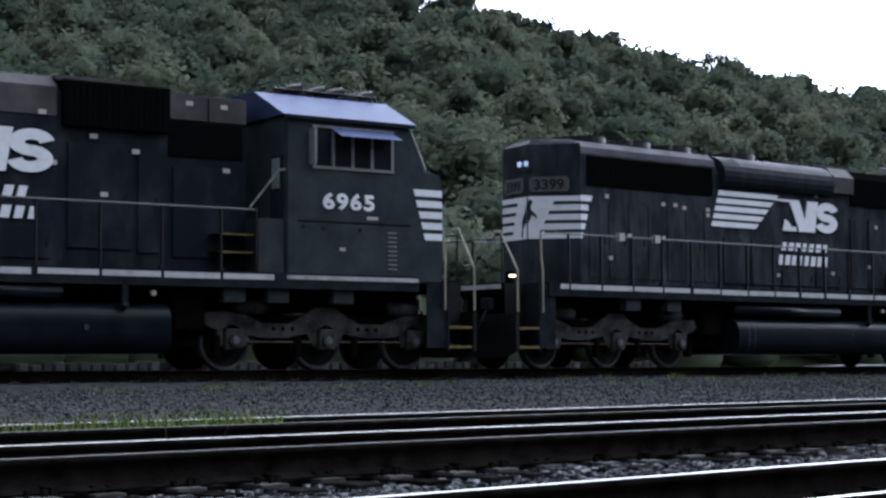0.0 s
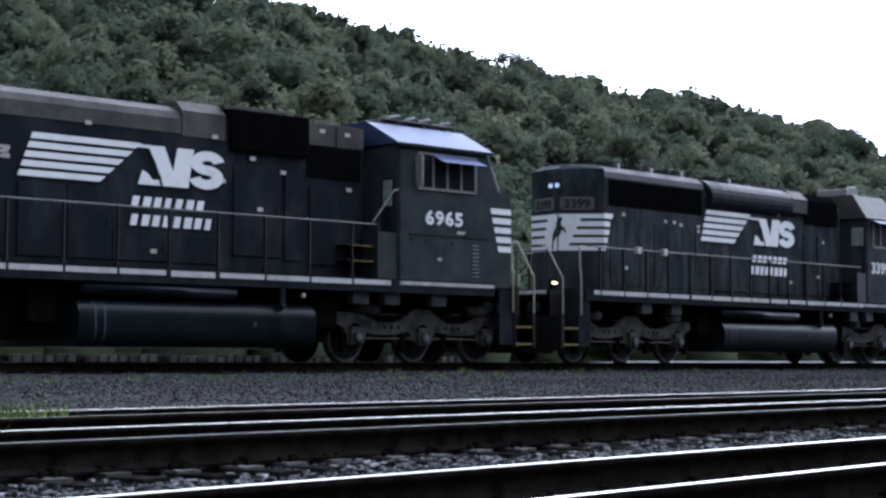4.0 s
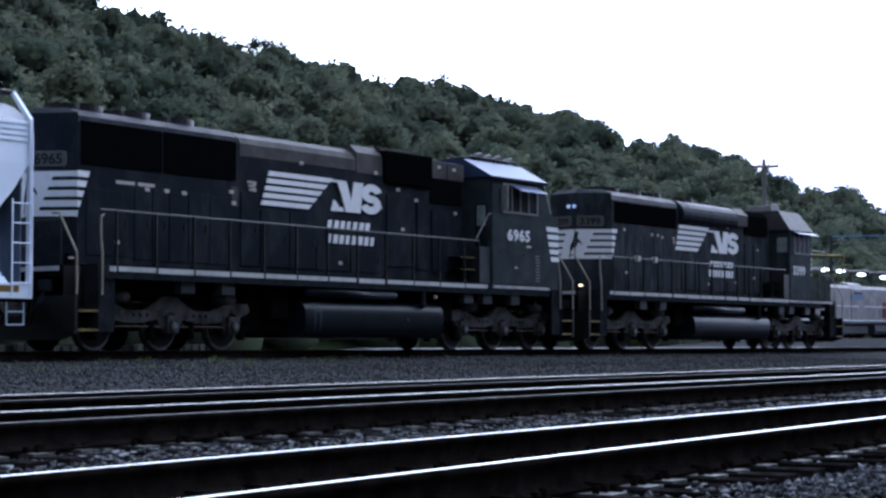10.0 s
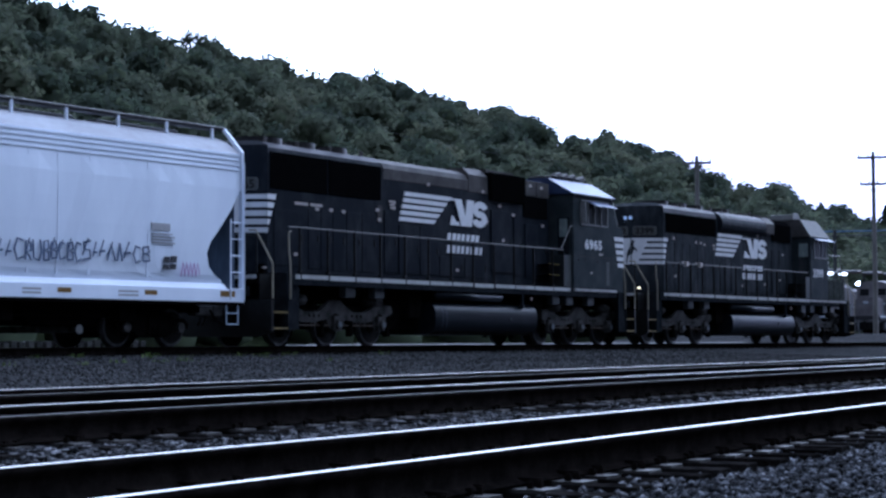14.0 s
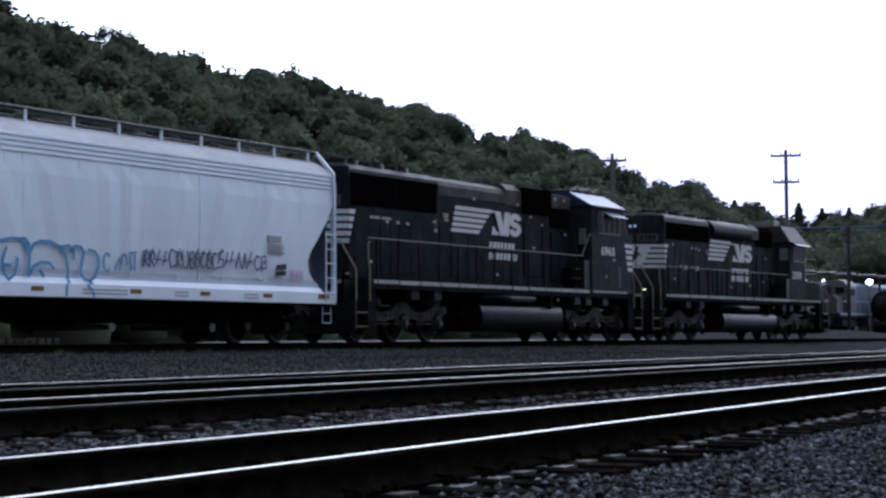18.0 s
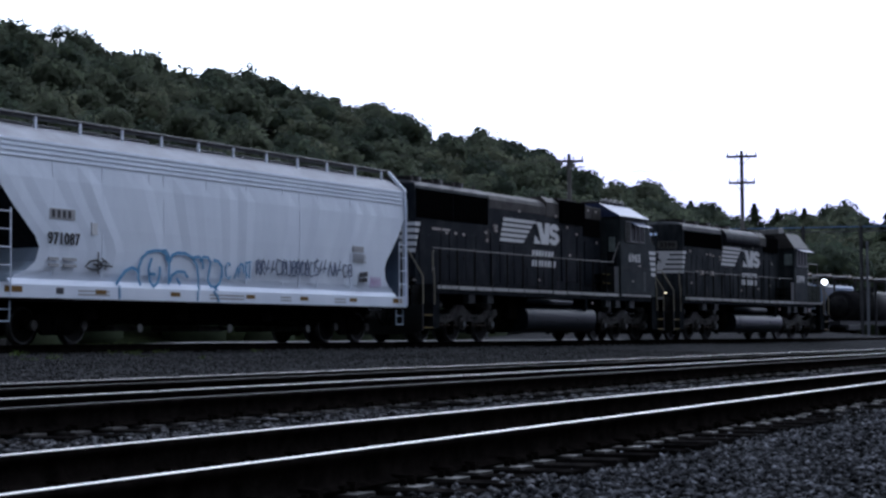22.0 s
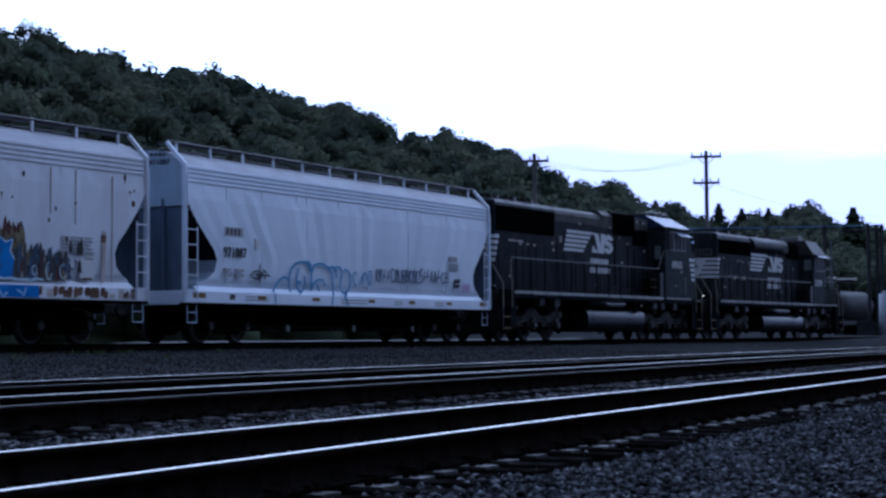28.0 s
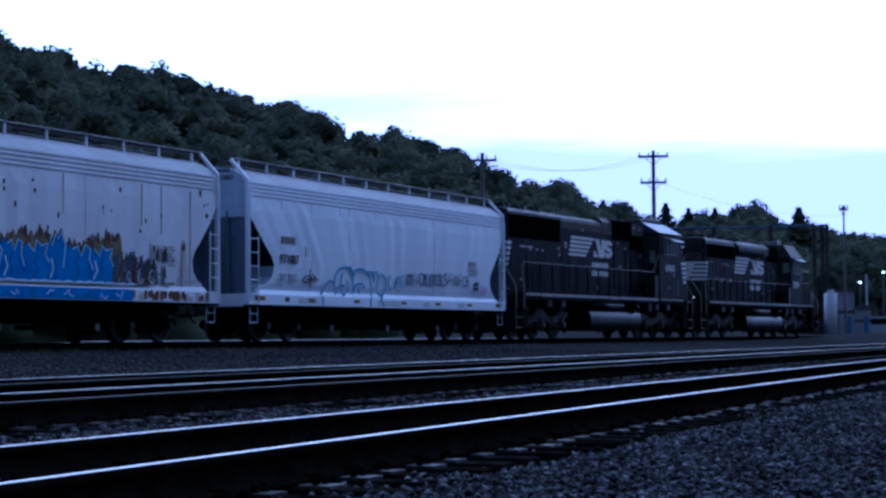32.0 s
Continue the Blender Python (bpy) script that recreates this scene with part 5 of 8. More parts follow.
# ---- the leading locomotive, with a rear porch and a low short hood ----
def locomotive_long_porch():
    loco = tagged(new("locomotive"), "leading black six-axle diesel locomotive with open end porches", "locomotive", "locomotives")
    HW = 0.88
    bm = bmesh.new()
    prism(bm, mirrored([(HW, 1.72), (HW, 4.5), (HW - 0.04, 4.68), (HW - 0.22, 4.82), (0.3, 4.87)]), "x", -7.14, -2.75)
    part("radiator_hood", bm, M_FADEDBLACK, loco, "grimy black radiator end of the hood")
    # thin cap whose lighter grey is the roof edge's highlight
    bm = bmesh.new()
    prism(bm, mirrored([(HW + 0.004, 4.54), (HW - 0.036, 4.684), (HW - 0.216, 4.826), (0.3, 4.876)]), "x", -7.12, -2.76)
    part("hood_roof", bm, M_ROOFSHEEN, loco, "hood roof cap coloured lighter for sky sheen")
    bm = bmesh.new()
    prism(bm, mirrored([(HW - 0.02, 1.72), (HW - 0.02, 4.4), (HW - 0.2, 4.72)]), "x", -2.75, 4.4)
    part("engine_hood", bm, M_FADEDBLACK, loco)
    bm = bmesh.new()
    prism(bm, mirrored([(HW + 0.08, 4.12), (HW + 0.14, 4.22), (HW + 0.165, 4.34), (HW + 0.155, 4.46), (HW + 0.11, 4.58), (HW + 0.03, 4.68), (HW - 0.08, 4.76), (HW - 0.25, 4.82), (0.3, 4.86)]), "x", -2.6, 1.5)
    part("brake_hatch", bm, M_BLACK, loco, "flared black roof hatch over the hood")
    # another cap, lighter for the highlight on the hatch
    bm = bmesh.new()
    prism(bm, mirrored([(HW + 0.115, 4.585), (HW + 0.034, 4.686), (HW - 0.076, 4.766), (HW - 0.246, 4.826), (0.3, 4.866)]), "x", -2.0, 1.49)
    part("hatch_top", bm, M_ROOFSHEEN, loco, "hatch cap coloured lighter for sky sheen")
    bm = bmesh.new()
    prism(bm, mirrored([(HW + 0.12, 4.2), (HW + 0.14, 4.58), (HW - 0.1, 4.82)]), "x", 1.5, 2.3)
    part("roof_hatch", bm, M_GREYROOF, loco, "dusty grey roof hatch")
    bm = bmesh.new()
    prism(bm, mirrored([(HW + 0.04, 3.95), (HW + 0.04, 4.6), (HW - 0.16, 4.8)]), "x", 2.34, 4.15)
    part("intake_box", bm, M_MESH, loco, "dark slatted air intake")
    for x, l in ((0.2, 0.9), (1.3, 1.5)):
        boxes("roof_sheet", [(x, x + l, -0.55, 0.55, 4.84, 4.92)], M_GREYROOF, loco)
    bm = bmesh.new()
    box(bm, -6.95, -2.88, -HW - 0.03, -HW + 0.02, 3.86, 4.5, bevel=0.012)
    g = part("radiator_screen", bm, M_MESH, loco, "dark radiator screen")
    for k in range(36):
        x = -6.9 + 3.97 * k / 35
        boxes("slat", [(x - 0.007, x + 0.007, -HW - 0.04, -HW - 0.02, 3.9, 4.46)], M_MESH, g)
    for x in (-6.3, -4.85, -3.5, -1.2):
        roof_fan(loco, x, 4.84, 0.6)
    for x in (-5.4, -4.1, -2.9, -1.9, 0.6):
        lift_lug(loco, x, 4.84)
    for a, b, c, d in [(-6.9 + 0.62 * k, -6.34 + 0.62 * k, 1.9, 3.5) for k in range(7)] + [(-2.5, -1.6, 1.9, 2.95), (-1.5, -0.5, 1.9, 2.95), (-0.4, 0.8, 1.9, 2.25), (0.9, 1.9, 1.9, 2.25), (2.3, 2.95, 1.9, 3.6), (3.05, 3.7, 1.9, 3.6)]:
        bm = bmesh.new()
        box(bm, a, b, -HW - 0.016, -HW + 0.03, c, d, bevel=0.008)
        door = part("hood_door", bm, M_FADEDBLACK, loco)
        bm = bmesh.new()
        box(bm, b - 0.1, b - 0.05, -HW - 0.035, -HW - 0.01, (c + d) / 2 - 0.08, (c + d) / 2 + 0.08)
        part("latch", bm, M_POST, door)
    for x, z in ((-6.4, 3.62), (-4.6, 3.55), (-4.2, 3.55), (-3.9, 3.5), (-3.1, 3.5), (-3.1, 3.38), (0.9, 4.05), (3.3, 3.4), (1.5, 2.2), (-0.6, 2.1), (-6.3, 2.3), (-5.7, 2.8), (-4.6, 2.8), (3.0, 2.4)):
        slab("maker_plate", shear(x, x + 0.11, z, z + 0.08, 0), -HW - 0.016, 0.006, M_PLATE, loco)
    emblem(loco, -0.36, 1.74, 3.2, 3.94, -HW - 0.02, (-2.98, -0.72, 3.2, 4.0), ((-0.42, 1.40, 2.72, 2.93), (-0.55, 1.42, 2.38, 2.63)))
    # rear face: striped panel with a dark figure, number boards, twin lamps
    X = -7.14
    stripes(loco, lambda z: (X, X + 0.04 + (z - 2.73) / 0.9 * 0.32), -HW, 2.73, 3.63, 5)
    hood_end(loco, X, HW, 0.71, (0.5, 0.98), 4.86, 2.73, 3.63, "3399", M_FADEDBLACK)
    boxes("headlight_plate", [(X - 0.72, X - 0.5, -0.12, 0.3, 4.16, 4.5)], M_FADEDBLACK, loco)
    for y in (0.2, 0.0):
        bm = bmesh.new()
        rod(bm, (X - 0.75, y, 4.33), (X - 0.6, y, 4.33), 0.06, 16)
        part("rear_headlight", bm, M_LAMPC, loco, "pale twin headlight lens")
    # cab
    cab = new("cab")
    cab.parent = loco
    CW = 1.42
    bm = bmesh.new()
    prism(bm, [(4.95, 1.62), (6.85, 1.62), (6.85, 4.22), (4.95, 4.22)], "y", -CW, CW)
    bmesh.ops.bevel(bm, geom=[e for e in bm.edges if abs(e.verts[0].co.y - e.verts[1].co.y) < 1e-4], offset=0.03, segments=2, affect="EDGES")
    part("cab_shell", bm, M_CAB, cab)
    bm = bmesh.new()
    lo = [(4.85, -1.48, 4.22), (6.95, -1.48, 4.22), (6.95, 1.48, 4.22), (4.85, 1.48, 4.22)]
    hi = [(4.9, -1.0, 4.93), (6.7, -1.0, 4.93), (6.7, 1.0, 4.93), (4.9, 1.0, 4.93)]
    vs = [bm.verts.new(p) for p in lo + hi]
    for f in ((0, 1, 5, 4), (1, 2, 6, 5), (2, 3, 7, 6), (3, 0, 4, 7), (4, 5, 6, 7), (3, 2, 1, 0)):
        bm.faces.new([vs[i] for i in f])
    bmesh.ops.recalc_face_normals(bm, faces=bm.faces[:])
    part("cab_roof", bm, M_CABROOF, cab, "dull grey sloping cab roof")
    bm = bmesh.new()
    prism(bm, [(-CW, 4.2), (-CW - 0.3, 4.07), (-CW - 0.3, 4.05), (-CW, 4.17)], "x", 5.2, 6.95)
    part("sun_awning", bm, M_SKYTINT, cab, "window awning in the sky-tinted blue")
    bm = bmesh.new()
    box(bm, 5.45, 6.15, -0.5, 0.5, 4.9, 5.18, bevel=0.03)
    part("air_conditioner", bm, M_SILVER, cab, "pale grey roof air conditioner")
    for x, z in ((5.6, 5.1),):
        bm = bmesh.new()
        bent(bm, [(x, -0.45, 5.05), (x, -0.45, 5.22), (x + 0.5, -0.45, 5.22), (x + 0.5, -0.45, 5.05)], 0.03, 8)
        part("roof_frame", bm, M_SILVER, cab)
    win = new("side_window")
    win.parent = cab
    boxes("glass", [(5.33, 6.6, -CW - 0.006, -CW + 0.02, 3.42, 4.06)], M_GLASS, win, "dark cab window glass")
    for x in (5.33, 5.75, 6.18, 6.6):
        boxes("window_bar", [(x - 0.025, x + 0.025, -CW - 0.028, -CW, 3.38, 4.08)], M_SILVER, win)
    boxes("window_rail", [(5.3, 6.63, -CW - 0.04, -CW, 3.36, 3.42)], M_SILVER, win)
    boxes("cab_door", [(4.92, 4.96, -1.37, -0.9, 1.8, 3.95)], M_FADEDBLACK, cab)
    boxes("door_window", [(4.90, 4.94, -1.33, -0.95, 3.42, 3.95)], M_DOORGLASS, cab, "opaque door window coloured for the light seen through")
    text_mesh("cab_number", "3399", 0.44, M_WHITE, cab, pose(5.2, -CW - 0.006, 2.62, 90), "white cab number 3399", bold=0.014, width=1.12, spacing=1.12)
    boxes("cab_sill_stripe", [(4.6, 8.6, -1.512, -1.5, 1.62, 1.695)], M_DARKWHITE, cab, "grimy white stripe under the cab")
    boxes("side_locker", [(4.42, 4.9, -1.4, -0.92, 1.72, 2.6)], M_GREYBOX, loco)
    for z in (2.0, 2.3):
        boxes("cab_step", [(3.7, 4.38, -1.3, -0.88, z - 0.02, z)], M_UNDER, loco)
    for x in (6.9, 7.52, 8.14):
        for side in (-1, 1):
            bm = bmesh.new()
            box(bm, x, x + 0.58, min(side * 0.9, side * 1.4), max(side * 0.9, side * 1.4), 1.73, 2.52, bevel=0.02)
            box_part = part("battery_box", bm, M_BOXGREY, loco, "weathered dark battery box beside the short hood")
            for z in (1.92, 2.3):
                boxes("hasp", [(x + 0.25, x + 0.33, side * 1.405 - 0.012, side * 1.405 + 0.012, z - 0.03, z + 0.03)], M_GREYBOX, box_part)
    bm = bmesh.new()
    prism(bm, mirrored([(0.86, 1.72), (0.86, 2.42), (0.7, 2.54), (0.3, 2.58)]), "x", 6.85, 8.3)
    part("short_hood", bm, M_CAB, loco, "low black short hood")
    for k in range(5):
        boxes("stripe", [(6.86, 6.98, -1.40, -1.30, 2.62 + k * 0.19, 2.72 + k * 0.19)], M_DARKWHITE, loco)
    for y in (-1.36, 1.36):
        bm = bmesh.new()
        bent(bm, [(6.88, y, 3.55), (8.3, y, 3.55), (8.38, y, 3.45), (8.42, y, 1.75)], 0.022, 8)
        part("front_cage_rail", bm, M_RAILGREY, loco, "pale bent rail before the cab")
    bm = bmesh.new()
    bent(bm, [(7.0, -1.3, 2.9), (8.7, -1.3, 2.9), (8.75, -1.3, 1.7)], 0.022, 8)
    bent(bm, [(7.9, -1.3, 1.7), (7.9, -1.3, 2.9)], 0.022, 8)
    part("front_rail", bm, M_RAILGREY, loco)
    running_gear(loco, 6.3, 1.97, -8.9, 8.8, 9.6, (-2.7, 3.1, 0.28, 1.1), (-2.75, 1.1, 1.27), 2)
    for side in (-1, 1):
        handrail(loco, side, -8.55, 4.5, 2.74, -8.1, 0.95)
        boxes("handrail_box", [(-6.62, -6.46, side * 1.46 - 0.05, side * 1.46 + 0.05, 2.66, 2.82)], M_PLATE, loco)
        boxes("handrail_box", [(-5.5, -5.34, side * 1.46 - 0.05, side * 1.46 + 0.05, 2.66, 2.82)], M_PLATE, loco)
    sill_band(loco, -8.4, 4.6, -8.1, 0.95)
    return loco


M_BOXGREY = material("weathered_grey_box", (0.030, 0.034, 0.032), (0.062, 0.066, 0.062), 3, 0.7, spec=0.0)
M_CABROOF = material("dull_cab_roof", (0.026, 0.025, 0.025), (0.050, 0.047, 0.046), 2.5, 0.5, spec=0.06)
# Opaque pane: the daylight seen through the door is put into its colour.
M_DOORGLASS = material("door_view_tint", (0.22, 0.26, 0.25), (0.12, 0.14, 0.14), 5, 0.15)

LOCO_A = locomotive_wide_nose()
LOCO_B = locomotive_long_porch()


# ---- covered hopper cars ----
M_GRUBBY = material("grubby_hopper_paint", (0.71, 0.73, 0.80), (0.55, 0.54, 0.58), 0.9, 0.6, bump=0.05, bump_scale=2, spread=(0.4, 0.8), stretch_z=0.2)
M_RUSTSPOT = material("rust_bleed", (0.07, 0.042, 0.030), (0.17, 0.105, 0.072), 9, 0.9)
M_RUSTDARK = material("dark_rust_spot", (0.030, 0.022, 0.020), (0.07, 0.05, 0.042), 12, 0.9)
M_PALESTREAK = material("pale_rust_wash", (0.40, 0.35, 0.33), (0.55, 0.52, 0.51), 6, 0.9, stretch_z=0.2)
M_INK = material("black_stencil", (0.03, 0.03, 0.035), (0.07, 0.07, 0.08), 20, 0.7)
M_GREYINK = material("grey_stencil", (0.30, 0.30, 0.32), (0.38, 0.38, 0.4), 20, 0.7)
M_SPRAYBLUE = material("faded_blue_spray", (0.09, 0.25, 0.48), (0.18, 0.36, 0.56), 7, 0.7)
M_VIVIDBLUE = material("vivid_blue_spray", (0.022, 0.13, 0.42), (0.045, 0.21, 0.58), 2.5, 0.6)
M_PALEBLUE = material("pale_blue_spray", (0.66, 0.76, 0.86), (0.45, 0.60, 0.76), 5, 0.6)
M_CREAM = material("cream_spray", (0.21, 0.18, 0.10), (0.09, 0.075, 0.05), 6, 0.7)
M_MAROON = material("maroon_spray", (0.055, 0.020, 0.022), (0.10, 0.04, 0.04), 6, 0.7)
M_SMOKE = material("smoke_blue_spray", (0.03, 0.05, 0.09), (0.07, 0.10, 0.15), 3, 0.7)
M_ORANGE = material("amber_reflector", (0.20, 0.12, 0.035), (0.13, 0.075, 0.025), 15, 0.5)
M_GRATE = material("dark_running_board", (0.012, 0.012, 0.015), (0.03, 0.03, 0.034), 9, 0.6, spec=0.2)

CAR_SIDE = ((1.30, 1.36), (1.335, 1.5), (1.36, 1.6), (1.38, 1.8), (1.40, 2.1), (1.41, 2.35), (1.42, 2.6), (1.425, 3.1), (1.42, 3.6), (1.40, 4.0), (1.40, 4.42), (1.25, 4.55), (0.98, 4.72), (0.72, 4.82), (0.36, 4.86), (0.0, 4.87))


def car_end(z):
    """How far the car's body reaches along its length at a height: full above, cut back by the slope sheets below."""
    return float(np.interp(z, (1.36, 1.5, 1.6, 1.8, 2.1, 2.35, 2.6, 2.95, 3.3, 3.55, 4.0, 4.42, 4.6, 4.87), (8.3, 8.22, 7.95, 7.72, 7.64, 7.76, 8.0, 8.32, 8.6, 8.78, 8.84, 8.84, 8.8, 8.74)))


def deeper(z):
    """The brake end is cut back further than the other."""
    return (8.84 - car_end(z)) * 0.25 if z < 4 else 0.0


def car_truck(car, u0, r=0.42):
    truck = new("truck")
    truck.parent = car
    truck.location = (u0, 0, 0)
    for side in (-1, 1):
        y = side * 0.98
        bm = bmesh.new()
        outline = [(-1.15, 0.5), (-1.0, 0.62), (-0.7, 0.62), (-0.4, 0.78), (0.4, 0.78), (0.7, 0.62), (1.0, 0.62), (1.15, 0.5), (1.1, 0.38), (0.72, 0.38), (0.42, 0.2), (-0.42, 0.2), (-0.72, 0.38), (-1.1, 0.38)]
        prism(bm, outline, "y", y - 0.07, y + 0.07)
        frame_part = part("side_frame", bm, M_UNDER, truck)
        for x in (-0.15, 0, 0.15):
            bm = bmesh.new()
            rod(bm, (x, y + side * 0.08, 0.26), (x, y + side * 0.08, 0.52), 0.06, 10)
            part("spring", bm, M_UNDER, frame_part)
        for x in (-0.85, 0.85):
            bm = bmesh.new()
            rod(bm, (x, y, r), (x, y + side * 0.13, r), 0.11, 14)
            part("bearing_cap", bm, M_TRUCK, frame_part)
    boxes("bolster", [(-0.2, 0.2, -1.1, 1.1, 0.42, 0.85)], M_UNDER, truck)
    for x in (-0.85, 0.85):
        wheelset(truck, x, r)


def hopper_car(paint, label):
    car = tagged(new("covered_hopper_car"), label, "hopper car", "hopper cars")
    n, rnd = 45, random.Random(len(label))
    prof = list(CAR_SIDE)
    ring = prof + [(-y, z) for y, z in reversed(prof[:-1])]
    bm = bmesh.new()
    rows = []
    for i in range(n + 1):
        f = i / n * 2 - 1
        row = []
        for y, z in ring:
            bulge = 0.026 * math.sin(i * 1.37) * math.sin(i * 0.61) * (1.5 < z < 4.0)
            row.append(bm.verts.new((f * (car_end(z) - deeper(z) * (f < 0)), y + math.copysign(bulge, y) if y else 0, z)))
        rows.append(row)
    for a, b in zip(rows, rows[1:]):
        for j in range(len(ring) - 1):
            bm.faces.new((a[j], b[j], b[j + 1], a[j + 1])).material_index = 1 if 10 <= j <= len(ring) - 12 else 0
    body = part("body", bm, paint, car)
    body.data.materials.append(M_CARROOF)
    for e in (-1, 1):
        bm = bmesh.new()
        zs = [1.36, 1.5, 1.6, 1.8, 2.1, 2.35, 2.6, 2.95, 3.3]
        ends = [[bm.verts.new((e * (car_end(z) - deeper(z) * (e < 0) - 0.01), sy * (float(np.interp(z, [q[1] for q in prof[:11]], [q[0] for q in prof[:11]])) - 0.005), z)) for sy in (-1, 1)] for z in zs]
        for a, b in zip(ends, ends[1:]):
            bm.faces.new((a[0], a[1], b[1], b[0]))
        # the lowest strips take a lighter tone, painting in the sheet's lit part
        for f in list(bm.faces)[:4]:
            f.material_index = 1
        part("slope_sheet", bm, M_ENDDARK, car, "sloping end sheet coloured dark for its shade").data.materials.append(M_ENDPAINT)
    for side in (-1, 1):
        for z in (4.04, 4.15, 4.26, 4.37):
            bm = bmesh.new()
            box(bm, -8.83, 8.83, side * 1.40 - 0.02, side * 1.40 + 0.02, z - 0.03, z + 0.03, bevel=0.015)
            part("top_chord_rib", bm, paint, body)
        for x in (-6.9, -5.2, -3.45, -2.9, -1.15, 0.6, 2.3, 3.1, 4.0, 5.75):
            bm = bmesh.new()
            prism(bm, [(side * 1.36, 1.5), (side * 1.415, 2.1), (side * 1.44, 3.1), (side * 1.41, 4.0), (side * 1.38, 4.0), (side * 1.38, 1.5)], "x", x - 0.03, x + 0.03)
            part("side_seam", bm, paint, body)
        bm = bmesh.new()
        box(bm, -8.85, 8.85, side * 1.36, side * 1.46, 1.0, 1.30, bevel=0.015)
        prism(bm, [(side * 1.45, 1.3), (side * 1.34, 1.42), (side * 1.3, 1.42), (side * 1.36, 1.3)], "x", -8.3, 8.3)
        part("side_sill", bm, paint, car, "straight white side sill")
        # near-black flange that paints in the shadow line below the sill
        bm = bmesh.new()
        box(bm, -8.85, 8.85, side * 1.30, side * 1.455, 0.93, 0.998)
        part("sill_shadow_flange", bm, M_UNDER, car)
        # ends: corner post, ladder and stirrup
        for e in (-1, 1):
            bm = bmesh.new()
            prism(bm, [(side * 1.37, 1.0), (side * 1.47, 1.0), (side * 1.47, 4.46), (side * 0.93, 5.04), (side * 0.86, 5.0), (side * 1.37, 4.42)], "x", e * 8.82 - 0.035, e * 8.82 + 0.035)
            part("corner_post", bm, paint, car)
            lad = new("ladder")
            lad.parent = car
            for x in (8.82, 8.36):
                bm = bmesh.new()
                rod(bm, (e * x, side * 1.5, 1.05), (e * x, side * 1.5, 2.9 if x < 8.5 else 4.2), 0.019, 8)
                part("ladder_rail", bm, paint, lad)
            for k in range(5):
                bm = bmesh.new()
                rod(bm, (e * 8.82, side * 1.5, 1.3 + k * 0.38), (e * 8.36, side * 1.5, 1.3 + k * 0.38), 0.014, 8)
                part("rung", bm, paint, lad)
            bm = bmesh.new()
            bent(bm, [(e * 8.7, side * 1.42, 1.0), (e * 8.7, side * 1.42, 0.5), (e * 8.3, side * 1.42, 0.5), (e * 8.3, side * 1.42, 1.0)], 0.015, 8)
            bent(bm, [(e * 8.7, side * 1.42, 0.75), (e * 8.3, side * 1.42, 0.75)], 0.013, 8)
            part("stirrup_step", bm, M_ENDPAINT, car)
        # roof walk
        bm = bmesh.new()
        box(bm, -8.84, 8.84, side * 0.72 - 0.16, side * 0.72 + 0.16, 5.0, 5.035)
        part("running_board", bm, M_GRATE, car, "dark grating roof walk")
        bm = bmesh.new()
        rod(bm, (-8.84, side * 0.9, 5.05), (8.84, side * 0.9, 5.05), 0.025, 8)
        part("walk_edge", bm, M_RAILGREY, car)
        x = -8.4
        while x < 8.6:
            bm = bmesh.new()
            box(bm, x - 0.03, x + 0.03, side * 0.88 - 0.02, side * 0.88 + 0.03, 4.74, 5.05)
            part("walk_bracket", bm, paint, car)
            x += 1.53
    for x in (-6.6, -3.3, 0, 3.3, 6.6):
        bm = bmesh.new()
        box(bm, x - 1.3, x + 1.3, -0.3, 0.3, 4.86, 4.97, bevel=0.03)
        part("roof_hatch", bm, M_GRATE, car, "dark loading hatch along the roof")
    for e in (-1, 1):
        bm = bmesh.new()
        prism(bm, [(1.36, 3.42), (1.385, 4.40), (1.24, 4.53), (0.97, 4.70), (0.71, 4.80), (0.36, 4.84), (-0.36, 4.84), (-0.71, 4.80), (-0.97, 4.70), (-1.24, 4.53), (-1.385, 4.40), (-1.36, 3.42)], "x", e * 8.72, e * 8.79)
        part("end_panel", bm, M_ENDPAINT, car, "end panel toned blue-grey for shade, above the slope sheet")
        bm = bmesh.new()
        box(bm, min(e * 8.5, e * 8.84), max(e * 8.5, e * 8.84), -1.36, 1.36, 0.95, 1.3, bevel=0.02)
        part("end_sill", bm, paint, car)
        boxes("end_plate", [(min(e * 8.69, e * 8.72), max(e * 8.69, e * 8.72), -1.3, 0.1, 1.3, 3.4)], M_ENDPOST, car, "shaded blue-grey lower end plate")
        for y in (-0.75, 0.75):
            bm = bmesh.new()
            prism(bm, [(e * 8.8, 1.3), (e * 8.65, 1.3), (e * 8.72, 3.6), (e * 8.8, 3.6)], "y", y - 0.04, y + 0.04)
            part("end_post", bm, M_ENDPOST, car)
        bm = bmesh.new()
        box(bm, min(e * 8.7, e * 9.5), max(e * 8.7, e * 9.5), -0.13, 0.13, 0.72, 0.98, bevel=0.03)
        box(bm, min(e * 9.3, e * 9.62), max(e * 9.3, e * 9.62), -0.18, 0.12, 0.68, 1.03, bevel=0.06)
        part("coupler", bm, M_TRUCK, car)
        bm = bmesh.new()
        bent(bm, [(e * 8.9, -0.4, 0.85), (e * 9.1, -0.4, 0.6), (e * 9.4, -0.35, 0.5)], 0.025, 6)
        part("air_hose", bm, M_UNDER, car)
        car_truck(car, e * 6.3)
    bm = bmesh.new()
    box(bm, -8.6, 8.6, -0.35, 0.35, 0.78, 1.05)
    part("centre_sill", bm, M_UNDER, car)
